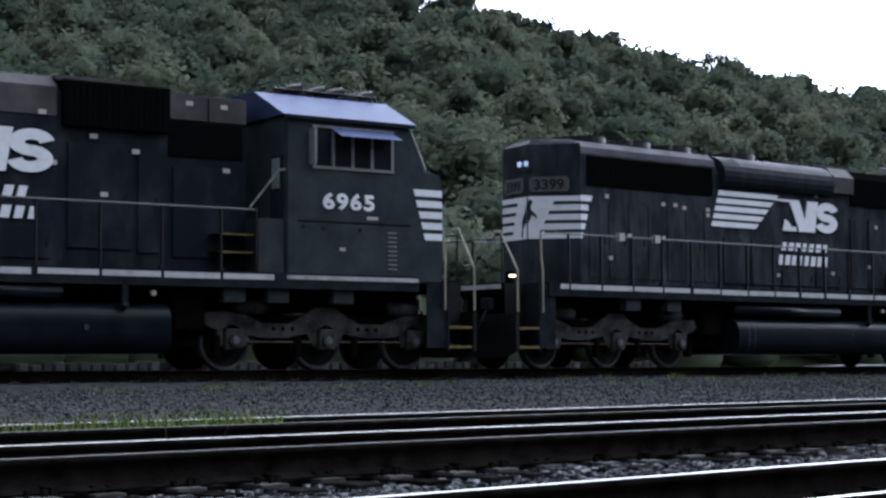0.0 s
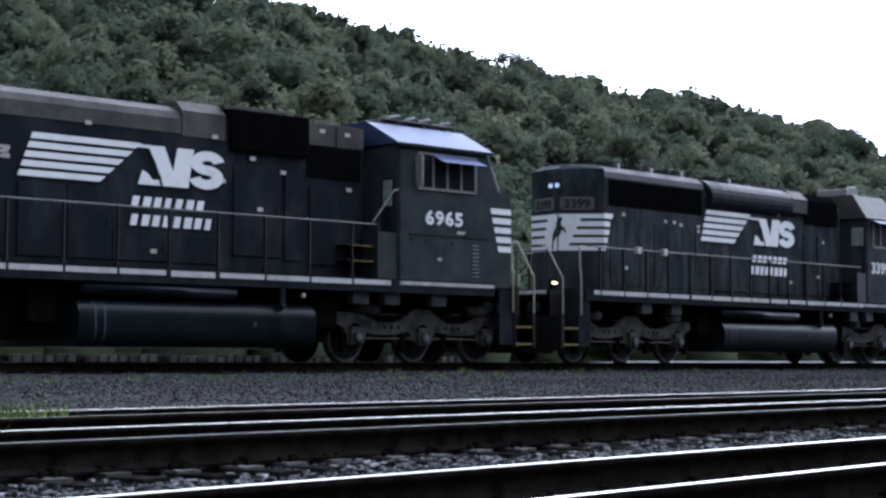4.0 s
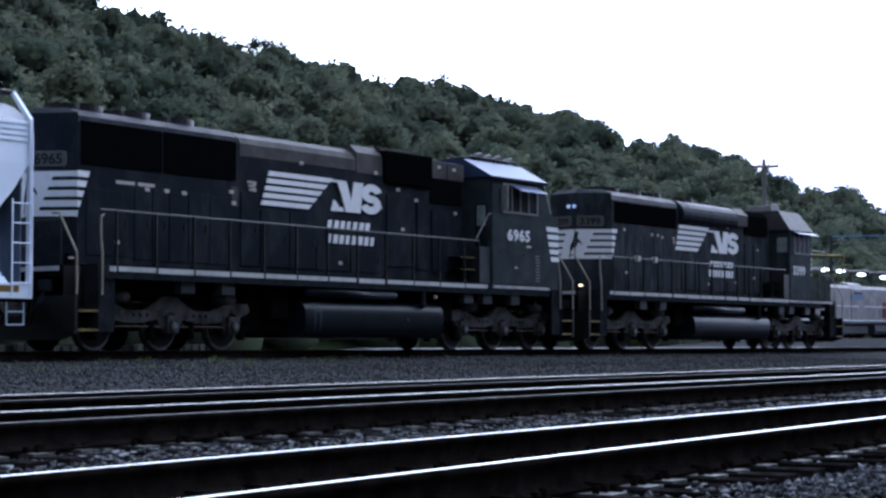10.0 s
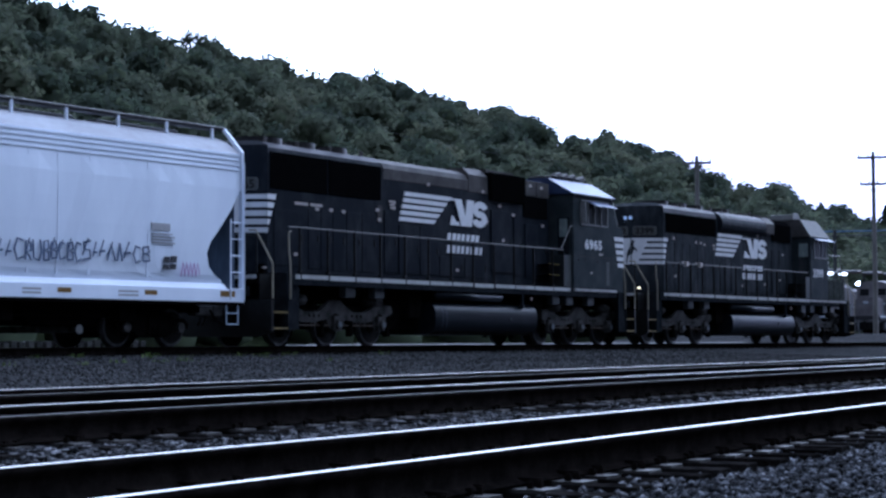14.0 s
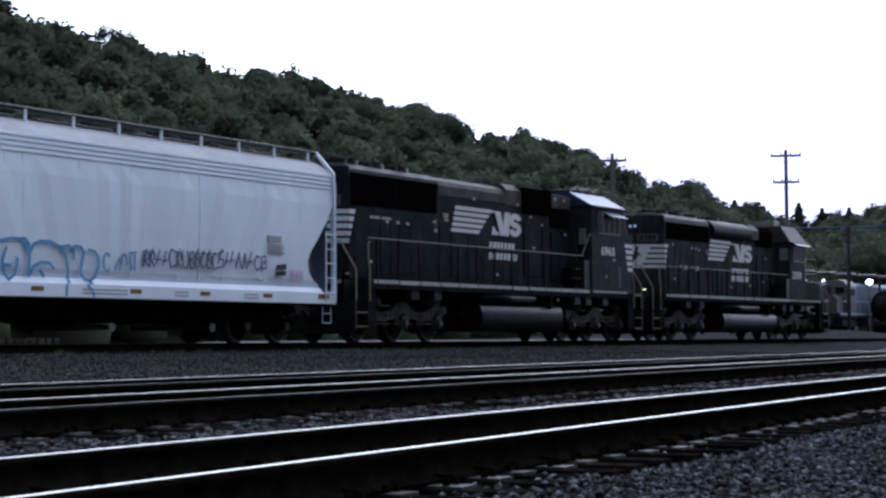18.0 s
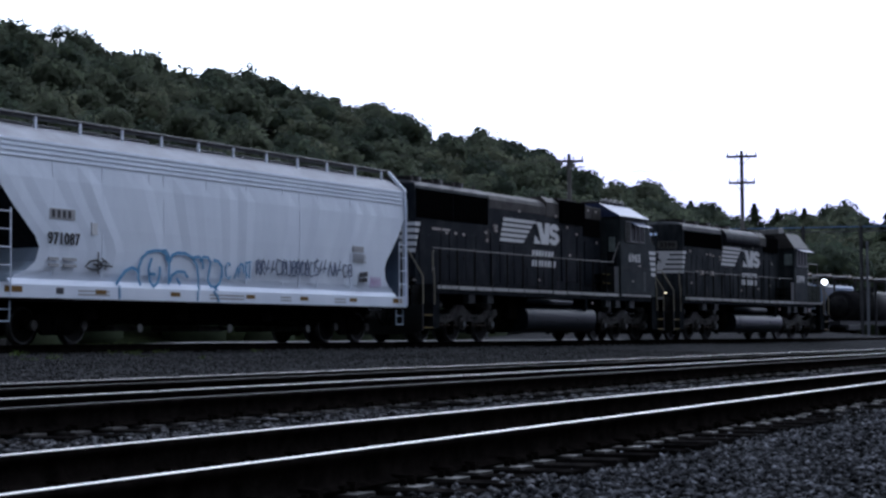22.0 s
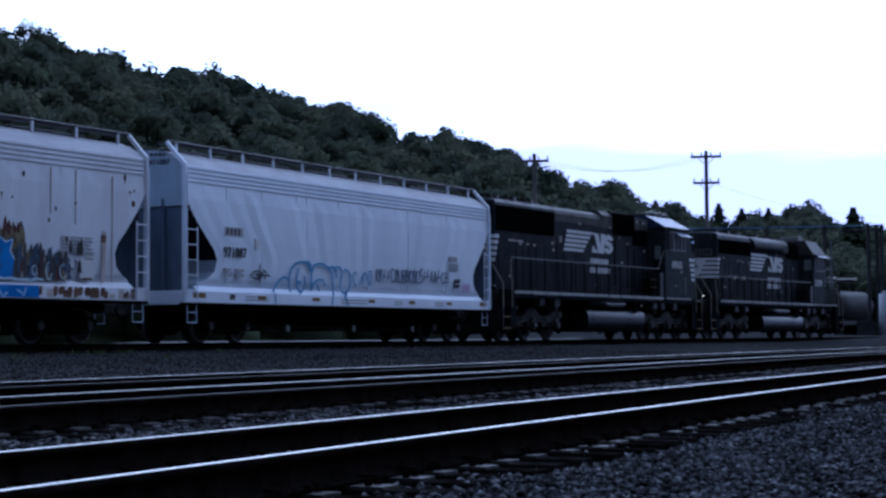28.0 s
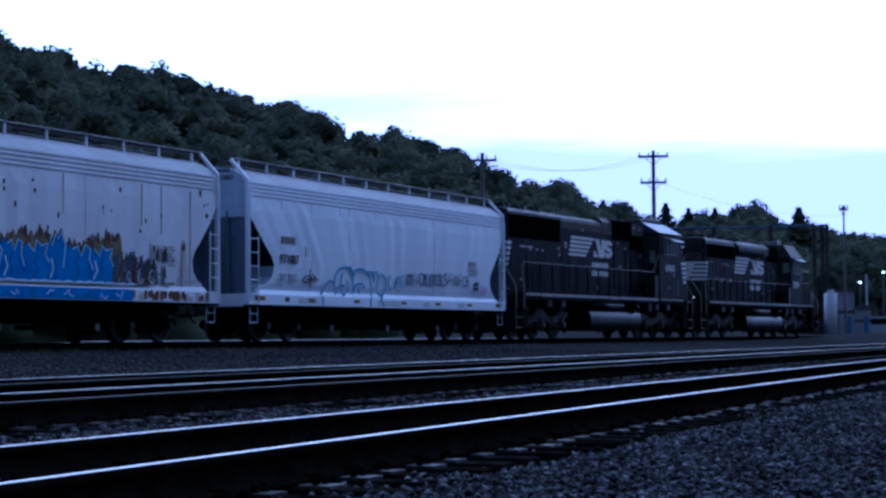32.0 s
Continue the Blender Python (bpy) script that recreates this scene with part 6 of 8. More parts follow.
    # near-black plates and ridges added to fill the underside with dark
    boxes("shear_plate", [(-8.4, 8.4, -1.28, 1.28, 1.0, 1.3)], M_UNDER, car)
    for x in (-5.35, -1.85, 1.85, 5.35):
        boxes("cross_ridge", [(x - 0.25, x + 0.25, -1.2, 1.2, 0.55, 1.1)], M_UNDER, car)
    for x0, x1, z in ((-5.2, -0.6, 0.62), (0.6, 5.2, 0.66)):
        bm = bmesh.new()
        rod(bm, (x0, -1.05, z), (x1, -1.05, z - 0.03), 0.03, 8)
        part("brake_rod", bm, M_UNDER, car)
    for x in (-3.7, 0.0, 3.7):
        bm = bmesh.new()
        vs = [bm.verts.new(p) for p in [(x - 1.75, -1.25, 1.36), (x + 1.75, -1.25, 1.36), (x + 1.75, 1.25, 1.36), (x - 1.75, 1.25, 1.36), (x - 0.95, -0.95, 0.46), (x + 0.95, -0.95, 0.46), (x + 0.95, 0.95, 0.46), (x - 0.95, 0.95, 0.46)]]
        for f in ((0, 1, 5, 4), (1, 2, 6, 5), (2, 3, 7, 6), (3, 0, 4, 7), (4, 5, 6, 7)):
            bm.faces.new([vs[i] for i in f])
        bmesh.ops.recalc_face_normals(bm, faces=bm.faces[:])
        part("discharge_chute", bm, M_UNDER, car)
        bm = bmesh.new()
        box(bm, x - 0.55, x + 0.55, -0.75, 0.75, 0.3, 0.44, bevel=0.02)
        rod(bm, (x + 0.4, -0.75, 0.37), (x + 0.4, -1.0, 0.37), 0.05, 10)
        part("outlet_gate", bm, M_TRUCK, car)
        bm = bmesh.new()
        rod(bm, (x + 0.4, -1.0, 0.37), (x + 0.4, -1.03, 0.37), 0.1, 14)
        part("gate_capstan", bm, M_SILVER, car)
    bm = bmesh.new()
    rod(bm, (-7.9, -0.6, 2.3), (-7.9, 0.5, 2.3), 0.22, 16)
    part("brake_reservoir", bm, M_UNDER, car)
    bm = bmesh.new()
    box(bm, 7.0, 7.35, -0.3, 0.3, 1.0, 1.4, bevel=0.03)
    part("brake_valve", bm, M_UNDER, car)
    return car


# Roof faces are greyed in colour to hold down the overhead light.
M_CARROOF = material("toned_down_car_roof", (0.42, 0.43, 0.47), (0.32, 0.32, 0.345), 1.4, 0.7, spec=0.05)
# White paint toned blue-grey for end shade; also the slope sheet's lit foot.
M_ENDPAINT = material("toned_end_paint", (0.42, 0.50, 0.60), (0.31, 0.37, 0.46), 1.2, 0.6, stretch_z=0.4)
# Near-black colour paints in the shade under the car's sloping ends.
M_ENDDARK = material("shaded_slope_sheet", (0.004, 0.0045, 0.007), (0.012, 0.012, 0.016), 2, 0.8, spec=0.1)
# Deeper shade between the cars is put into this darker blue-grey.
M_ENDPOST = material("shaded_blue_grey_paint", (0.135, 0.17, 0.235), (0.07, 0.09, 0.13), 1.2, 0.6, stretch_z=0.4)
NEAR = -1.435


def hopper_clean():
    car = hopper_car(M_HOPPER, "clean white covered hopper car with blue outline graffiti")
    y = NEAR - 0.012
    slab("mark_patch", shear(-7.05, -6.2, 2.74, 2.97, 0), y, 0.003, M_GREYINK, car, "grey stencilled patch")
    for k in range(4):
        slab("bar", shear(-6.98 + k * 0.18, -6.88 + k * 0.18, 2.77, 2.94, 0), y - 0.003, 0.003, M_INK, car)
    text_mesh("car_number", "971087", 0.36, M_INK, car, pose(-7.1, y - 0.004, 2.2, 90), "black stencilled car number", bold=0.006, width=0.88, spacing=1.14)
    for r in range(2):
        for a, b in ((-7.08, -6.75), (-6.6, -6.15)):
            slab("bar", shear(a, b, 1.84 - r * 0.14, 1.90 - r * 0.14, 0), y, 0.003, M_GREYINK, car)
    slab("bar", shear(-5.62, -5.42, 2.45, 2.72, 0), y, 0.002, M_PALEGREY, car)
    # small dark scrawl
    for pts in ([(-5.85, 1.72), (-5.69, 1.85), (-5.47, 1.88), (-5.31, 1.84), (-5.25, 1.75), (-5.42, 1.67), (-5.63, 1.67), (-5.79, 1.71)], [(-5.39, 2.07), (-5.40, 1.57)], [(-5.58, 1.79), (-4.88, 1.76)], [(-5.47, 1.74), (-5.15, 1.88), (-5.13, 1.68)], [(-5.27, 1.93), (-5.01, 1.81), (-5.18, 1.70)]):
        stroke("scrawl", pts, 0.04, y - 0.004, M_INK, car)
    # big rounded outline shapes in faded blue, letter by letter
    def outline(*lines):
        for pts in lines:
            stroke("blue_outline", pts, 0.075, y - 0.004, M_SPRAYBLUE, car)

    outline([(-4.76, 1.35), (-4.62, 1.50), (-4.40, 1.68), (-4.18, 1.76), (-4.01, 1.72), (-3.89, 1.63)], [(-3.85, 1.36), (-3.93, 1.52), (-3.91, 1.79), (-3.79, 2.00), (-3.57, 2.14), (-3.30, 2.19), (-3.06, 2.19), (-2.88, 2.12), (-2.81, 1.96)])
    outline([(-3.42, 2.01), (-3.54, 1.74), (-3.50, 1.47), (-3.35, 1.34), (-3.18, 1.45), (-3.11, 1.65), (-3.11, 1.82)], [(-3.06, 2.18), (-2.88, 2.21), (-2.77, 2.11), (-2.74, 1.83), (-2.77, 1.40)])
    outline([(-2.72, 1.93), (-2.62, 2.10), (-2.41, 2.17), (-2.09, 2.17), (-1.80, 2.07), (-1.62, 1.90), (-1.56, 1.60), (-1.56, 1.37)], [(-2.72, 1.46), (-2.63, 1.63), (-2.41, 1.72), (-2.13, 1.72), (-1.99, 1.59)], [(-1.80, 2.07), (-1.52, 2.11), (-1.38, 2.00), (-1.36, 1.81)])
    outline([(-1.49, 2.00), (-1.34, 2.11), (-1.14, 2.10), (-1.05, 1.98), (-1.11, 1.75), (-1.17, 1.54), (-1.03, 1.40), (-0.83, 1.38), (-0.66, 1.49), (-0.56, 1.70), (-0.57, 1.91), (-0.71, 2.02), (-0.91, 2.05)])
    outline([(-4.64, 1.33), (-4.63, 0.97)], [(-1.52, 1.37), (-1.53, 1.07)], [(-0.86, 1.35), (-0.67, 1.24), (-0.57, 1.09)], [(-3.57, 1.64), (-3.28, 1.63)], [(-2.44, 1.57), (-2.30, 1.41)])
    for pts in (arc(-0.28, 1.8, 0.12, 0.2, 40, 320, 8), [(-0.02, 1.62), (0.14, 1.9), (0.16, 1.64)], arc(0.3, 1.82, 0.1, 0.18, 200, -20, 7), [(0.48, 2.02), (0.74, 2.06)], [(0.5, 1.98), (0.52, 1.62)], [(0.68, 2.0), (0.66, 1.64), (0.5, 1.78)]):
        stroke("blue_scrawl", pts, 0.05, y - 0.003, M_SPRAYBLUE, car)
    # a row of tangled dark strokes, each its own shape
    rnd = random.Random(8)
    shapes = ([(0, 0), (0.05, 1), (0.8, 0.9), (0.9, 0.5), (0.2, 0.4), (0.9, 0)], [(0.9, 0.9), (0.3, 1), (0, 0.5), (0.3, 0), (0.95, 0.15)], [(0, 0), (0.45, 1), (0.6, 0.6), (0.9, 0)], [(0, 1), (0.1, 0.1), (0.7, 0), (0.95, 0.4), (0.8, 1)],
              [(0.1, 0), (0.1, 1), (0.5, 0.3), (0.85, 1), (0.9, 0)], [(0.9, 1), (0.1, 0.9), (0.2, 0.55), (0.8, 0.5), (0.85, 0.1), (0, 0)], [(0, 0.5), (0.8, 0.55)], [(0.1, 0.1), (0.15, 0.9), (0.75, 0.95), (0.9, 0.6), (0.2, 0.5), (0.85, 0.45), (0.9, 0.1), (0.1, 0.05)])
    x = 0.98
    while x < 5.55:
        w = rnd.uniform(0.17, 0.28)
        z0, h = 1.72 + 0.02 * (x - 1) + rnd.uniform(-0.03, 0.03), rnd.uniform(0.34, 0.46)
        pts = shapes[rnd.randrange(len(shapes))]
        stroke("scrawl", [(x + u * w, z0 + v * h) for u, v in pts], 0.045, y - 0.004, M_DIMINK, car)
        if rnd.random() < 0.55:
            stroke("scrawl", [(x, z0 + 0.1), (x + w * 0.6, z0 + h + 0.05)], 0.03, y - 0.004, M_DIMINK, car)
        x += w + 0.025
    slab("data_patch", shear(5.82, 6.4, 2.52, 2.68, 0), y, 0.003, M_GREYINK, car)
    for k in range(4):
        slab("bar", shear(5.84, 6.55 - 0.07 * (k % 2), 2.24 + k * 0.065, 2.265 + k * 0.065, 0), y, 0.003, M_GREYINK, car)
    for a, b, c, d in ((6.2, 6.38, 1.82, 1.96), (6.42, 6.6, 1.84, 1.98), (6.18, 6.36, 1.68, 1.79), (6.4, 6.58, 1.69, 1.81)):
        slab("test_stencil", shear(a, b, c, d, 0.03), y, 0.004, M_INK, car)
    for k in range(5):
        stroke("violet_scrawl", [(6.75 + k * 0.12, 1.55), (6.82 + k * 0.12, 1.85), (6.88 + k * 0.12, 1.6)], 0.03, y - 0.004, M_VIOLET, car)
    ys = -1.46
    for pts in ([(-4.66, 1.28), (-4.64, 1.03)], [(-1.6, 1.28), (-1.62, 1.03)], [(-0.95, 1.28), (-0.78, 1.16), (-0.72, 1.02)]):
        stroke("blue_outline", pts, 0.06, ys - 0.012, M_SPRAYBLUE, car)
    for a, l, h in ((-8.5, 0.55, 0.13), (-5.5, 0.38, 0.10), (-2.7, 0.38, 0.10), (0.5, 0.38, 0.10), (3.05, 0.38, 0.10), (5.6, 0.38, 0.10), (8.05, 0.5, 0.13)):
        slab("reflector", shear(a, a + l, 1.12, 1.12 + h, 0), ys, 0.006, M_ORANGE, car, "amber sill reflector")
    slab("sill_stencil", shear(-6.85, -6.6, 1.1, 1.24, 0), ys, 0.005, M_INK, car)
    for a, b in ((-6.1, -5.0), (-1.1, 0.4), (2.1, 2.6), (4.8, 5.4)):
        for k in range(2):
            slab("bar", shear(a, b, 1.08 + k * 0.08, 1.12 + k * 0.08, 0), ys, 0.004, M_GREYINK, car)
    text_mesh("end_number", "971087", 0.19, M_INK, car, pose(-8.80, -0.34, 4.46, 90, 0, -90), "black stencilled number on the end panel", bold=0.004, spacing=1.1)
    for k in range(4):
        boxes("bar", [(-8.80, -8.79, -0.46 - k * 0.13, -0.36 - k * 0.13, 4.68, 4.76 - 0.02 * (k == 3))], M_INK, car)
    return car


M_DIMINK = material("faded_dark_spray", (0.045, 0.065, 0.13), (0.13, 0.16, 0.25), 9, 0.7)
M_PALEGREY = material("faint_stencil", (0.56, 0.57, 0.6), (0.62, 0.62, 0.65), 12, 0.7)
M_VIOLET = material("violet_spray", (0.42, 0.22, 0.45), (0.5, 0.34, 0.52), 9, 0.7)


def hopper_rusty():
    car = hopper_car(M_GRUBBY, "grubby rust-streaked covered hopper car with blue graffiti")
    y, rnd = NEAR - 0.012, random.Random(31)
    for _ in range(46):
        x, z = rnd.uniform(-7.0, 8.6), rnd.uniform(2.3, 3.95)
        w, l = rnd.uniform(0.012, 0.030), rnd.uniform(0.12, 0.5)
        if rnd.random() < 0.4:
            l *= 0.35
            slab("rust_drip", [(x - w * 0.12, z - l), (x + w * 0.1, z - l), (x + w * 0.4, z), (x - w * 0.4, z)], y, 0.002, M_PALESTREAK, car)
        slab("rust_spot", [(x + w * math.cos(k * 1.047) * (1 + 0.25 * (k % 2)), z + 2.8 * w * math.sin(k * 1.047)) for k in range(6)], y - 0.0015, 0.003, M_RUSTDARK, car)
    for x in (7.12, 4.4):
        slab("rust_wash", shear(x, x + 0.07, 1.4, 2.4 + 0.2 * (x > 6), 0.03), y, 0.002, M_PALESTREAK, car)
    for x, z, s in ((7.2, 2.42, 0.08), (8.3, 3.3, 0.055), (5.1, 1.7, 0.1)):
        slab("rust_patch", [(x + s * math.cos(k * 0.785) * (1 + 0.3 * (k % 2)), z + 1.3 * s * math.sin(k * 0.785)) for k in range(8)], y, 0.004, M_RUSTSPOT, car)
    for k in range(5):
        u = 5.75
        while u < 6.85 - 0.1 * (k % 3):
            w = rnd.uniform(0.1, 0.3)
            slab("bar", shear(u, u + w, 2.06 + k * 0.085, 2.085 + k * 0.085, 0), y, 0.003, M_GREYINK, car)
            u += w + 0.06
    slab("data_patch", shear(6.35, 6.85, 1.5, 1.92, 0), y, 0.003, M_PALEGREY, car)
    # the graffiti: cream and maroon flames behind, dark edges, vivid blue letters before them
    x = -3.3
    while x < 4.2:
        w, top = rnd.uniform(0.22, 0.5), 2.48 + 0.13 * math.sin(x * 2.1) + rnd.uniform(-0.07, 0.07)
        slab("cream_flame", [(x, 2.0), (x + w * 1.2, 2.0), (x + w * 1.15, top - 0.22), (x + w * 0.95, top - 0.02), (x + w * 0.8, top - 0.14), (x + w * 0.55, top + 0.02), (x + w * 0.4, top - 0.12), (x + w * 0.15, top - 0.05), (x - w * 0.05, top - 0.2)], y - 0.002, 0.003, M_CREAM, car)
        for k in range(2):
            u, lo = x + w * rnd.uniform(0.0, 1.0), top - rnd.uniform(0.12, 0.34)
            l, g = rnd.uniform(0.14, 0.3), rnd.uniform(0.03, 0.07)
            slab("maroon_flame", [(u - g, lo), (u + g * 0.8, lo - 0.03), (u + g * 1.1, lo + l * 0.5), (u + g * 0.2, lo + l), (u - g * 0.7, lo + l * 0.6)], y - 0.004 - 0.0015 * k, 0.003, M_MAROON, car)
        x += w * 0.92
    letters = ([(0.0, 0), (1.0, 0), (1.1, 0.35), (0.95, 0.62), (1.0, 0.9), (0.8, 1.0), (0.62, 0.7), (0.5, 0.96), (0.3, 0.86), (0.1, 0.98), (-0.06, 0.7)],
               [(-0.05, 0), (0.9, 0), (1.0, 0.5), (0.85, 0.7), (0.95, 1.0), (0.7, 0.92), (0.5, 1.06), (0.42, 0.75), (0.2, 0.95), (0.0, 0.86)],
               [(0.05, 0), (1.02, 0), (0.92, 0.3), (1.05, 0.75), (0.8, 1.02), (0.6, 0.88), (0.45, 0.98), (0.25, 0.72), (0.12, 0.9), (-0.05, 0.55)])
    for k, (x, w, top) in enumerate(((-3.2, 1.05, 2.3), (-2.1, 0.95, 2.42), (-1.15, 1.1, 2.3), (-0.05, 0.75, 2.36), (0.72, 0.95, 2.3), (1.62, 0.62, 2.56), (2.25, 0.98, 2.32), (3.2, 0.95, 2.28))):
        shape = [(x + u * w, 1.4 + v * (top - 1.4)) for u, v in letters[k % 3]]
        mid = (x + w / 2, 1.8)
        slab("dark_edge", [(mid[0] + (u - mid[0]) * 1.07, max(1.4, mid[1] + (v - mid[1]) * 1.1)) for u, v in shape], y - 0.008, 0.003, M_INK, car)
        slab("blue_letter_shape", shape, y - 0.0125, 0.004, M_VIVIDBLUE, car)
        stroke("pale_outline", shape[2:9], 0.032, y - 0.019, M_PALEBLUE, car)
        stroke("dark_outline", [(x + w * 0.4, 1.42), (x + w * 0.55, 1.7), (x + w * 0.42, 1.86), (x + w * 0.56, 2.05)], 0.03, y - 0.019, M_SMOKE, car)
        if k % 2:
            stroke("pale_outline", [(x + w * 0.15, 1.5), (x + w * 0.32, 1.72), (x + w * 0.2, 1.95)], 0.045, y - 0.019, M_PALEBLUE, car)
    for k in range(20):
        a = -3.3 + k * 0.42
        stroke("pale_overspray", [(a, 1.40 + rnd.uniform(-0.015, 0.015)), (a + 0.2, 1.43 + rnd.uniform(-0.02, 0.02)), (a + 0.4, 1.41)], 0.05, y - 0.021, M_PALEBLUE, car)
    # smeared dark shards that trail off from the letters
    for k in range(22):
        x = 4.1 + k * 0.085 + rnd.uniform(-0.05, 0.05)
        w, lo = rnd.uniform(0.1, 0.24), 1.42 + rnd.choice((0, 0, 0.15, 0.3))
        top = lo + rnd.uniform(0.25, 0.75) * (1.25 - 0.03 * k)
        mat = (M_SMOKE, M_INK, M_SMOKE, M_MAROON, M_INK, M_CREAM, M_DIMINK)[k % 7]
        slab("smeared_shard", [(x, lo), (x + w, lo + 0.04), (x + w * 1.2, lo + (top - lo) * 0.4), (x + w * 0.7, lo + (top - lo) * 0.55), (x + w * 0.8, top), (x + w * 0.45, top - 0.12), (x + w * 0.2, top - 0.04), (x - w * 0.15, lo + (top - lo) * 0.45)], y - 0.003 - 0.0004 * k, 0.003, mat, car)
    for k in range(9):
        x, z = 4.7 + k * 0.16, 1.62 + 0.1 * (k % 3)
        stroke("scrawl", arc(x + 0.1, z, rnd.uniform(0.07, 0.13), rnd.uniform(0.09, 0.2), rnd.uniform(0, 180), rnd.uniform(300, 480), 9), 0.026, y - 0.014, M_INK if k % 3 else M_PALEBLUE, car)
    slab("yellowed_patch", shear(6.5, 6.78, 1.45, 1.95, 0.04), y, 0.002, M_CREAM, car)
    # long rust runs down from the roof's edge
    for x, lo, hi, w in ((7.5, 1.42, 3.9, 0.05), (7.2, 1.42, 2.6, 0.1), (6.2, 2.7, 3.95, 0.035), (5.35, 2.9, 3.95, 0.03), (2.2, 3.0, 3.95, 0.03)):
        slab("rust_wash", [(x, lo), (x + w * 0.5, lo + 0.05), (x + w, hi - 0.1), (x + w * 0.6, hi), (x + w * 0.2, hi - 0.05)], y - 0.0005, 0.002, M_PALESTREAK, car)
    ys = -1.462
    for a, b in ((-8.6, -6.0), (-5.9, -3.2), (-3.1, 1.0), (1.0, 4.95)):
        slab("blue_sill_band", shear(a, b, 1.02, 1.29, 0), ys, 0.004, M_VIVIDBLUE, car, "vivid blue sprayed sill")
    for k in range(12):
        x = -3.0 + k * 0.66
        zig = [(x + 0.09 * q + rnd.uniform(-0.06, 0.06), rnd.uniform(1.03, 1.27)) for q in range(4)]
        stroke("pale_outline", zig, 0.03, ys - 0.008, M_PALEBLUE if k % 3 else M_SMOKE, car)
    for _ in range(14):
        x = rnd.uniform(5.0, 8.4)
        slab("rust_patch", shear(x, x + rnd.uniform(0.08, 0.28), 1.04, rnd.uniform(1.15, 1.28), 0), ys, 0.004, M_RUSTSPOT if rnd.random() < 0.6 else M_PALESTREAK, car)
    for _ in range(12):
        x, w, lo = rnd.uniform(4.9, 7.2), rnd.uniform(0.06, 0.22), rnd.uniform(1.02, 1.1)
        slab("rust_patch", [(x, lo), (x + w * 0.8, lo + 0.03), (x + w, 1.2), (x + w * 0.9, 1.29), (x + w * 0.2, 1.285), (x - w * 0.2, 1.2)], ys - 0.002, 0.004, M_RUSTSPOT, car)
    for _ in range(12):
        x, z, w = rnd.uniform(4.7, 6.4), rnd.uniform(1.75, 2.25), rnd.uniform(0.03, 0.07)
        slab("dark_drip", [(x - w, z - 0.14), (x + w, z - 0.16), (x + w * 0.8, z), (x, z + 0.14), (x - w * 0.9, z - 0.02)], y - 0.012, 0.003, M_INK, car)
    slab("sill_stencil", shear(8.0, 8.08, 1.1, 1.22, 0), ys, 0.005, M_INK, car)
    return car


HOPPER_C = hopper_clean()
HOPPER_D = hopper_rusty()


# ---- poles, wires and the far side of the yard ----
M_POLEWOOD = material("weathered_pole_wood", (0.10, 0.095, 0.09), (0.19, 0.18, 0.175), 3, 0.9, stretch_z=0.2)
M_WIRE = material("dark_wire", (0.03, 0.03, 0.032), None, rough=0.6)
M_GALV = material("galvanised_steel", (0.15, 0.16, 0.18), (0.10, 0.105, 0.12), 4, 0.6, 0.0)
M_DARKSTEEL = material("dark_painted_steel", (0.02, 0.022, 0.026), (0.04, 0.04, 0.044), 4, 0.6)
M_BLUESTEEL = material("blue_painted_steel", (0.04, 0.09, 0.20), (0.06, 0.11, 0.2), 3, 0.6)
M_TANKWHITE = material("white_tank_paint", (0.42, 0.45, 0.50), (0.34, 0.37, 0.42), 2, 0.5)
M_SHED = material("pale_shed_siding", (0.30, 0.33, 0.37), (0.22, 0.245, 0.28), 2, 0.7)
M_SHEDROOF = material("dark_shed_roof", (0.06, 0.06, 0.065), (0.1, 0.1, 0.1), 3, 0.7)
M_DOORBLUE = material("blue_door_paint", (0.07, 0.16, 0.33), (0.09, 0.18, 0.34), 3, 0.6)
M_RED = material("red_loco_paint", (0.105, 0.012, 0.014), (0.06, 0.012, 0.013), 2, 0.5)
M_GREYLOCO = material("grey_loco_paint", (0.065, 0.07, 0.083), (0.035, 0.037, 0.047), 2, 0.55)
M_BLUELOCO = material("blue_loco_paint", (0.05, 0.09, 0.17), (0.07, 0.1, 0.16), 2, 0.5)
M_PALELOCO = material("chalky_loco_paint", (0.17, 0.158, 0.165), (0.10, 0.092, 0.10), 1.5, 0.6)
M_CANOPY = material("rust_brown_canopy", (0.050, 0.036, 0.030), (0.030, 0.024, 0.022), 2, 0.8)
M_BULB = material("yard_lamp_glow", (1.0, 0.97, 0.9), None, emit=14)
M_TUBE = material("canopy_lamp_glow", (1.0, 0.97, 0.92), None, emit=5)
M_CONC = material("stained_concrete", (0.25, 0.245, 0.235), (0.36, 0.355, 0.34), 2, 0.9, bump=0.3)
M_BLOCK = material("dusty_concrete_block", (0.014, 0.014, 0.013), (0.042, 0.041, 0.038), 2, 0.9, bump=0.3, vary=0.5)
M_ROADWAY = material("pale_service_road", (0.055, 0.055, 0.058), (0.083, 0.083, 0.083), 0.8, 0.9)


def spot(az, r, z=0.0):
    x, y = polar(az, r)
    return Vector((float(x), float(y), z))


def height(el, r):
    return EYE + r * math.tan(radians(el))


def facing(az, r, z=0.0, turn=0.0):
    """A pose at an azimuth and distance: local x to the right across the view, y away."""
    return Matrix.Translation(spot(az, r, z)) @ Matrix.Rotation(radians(-az + turn), 4, "Z")


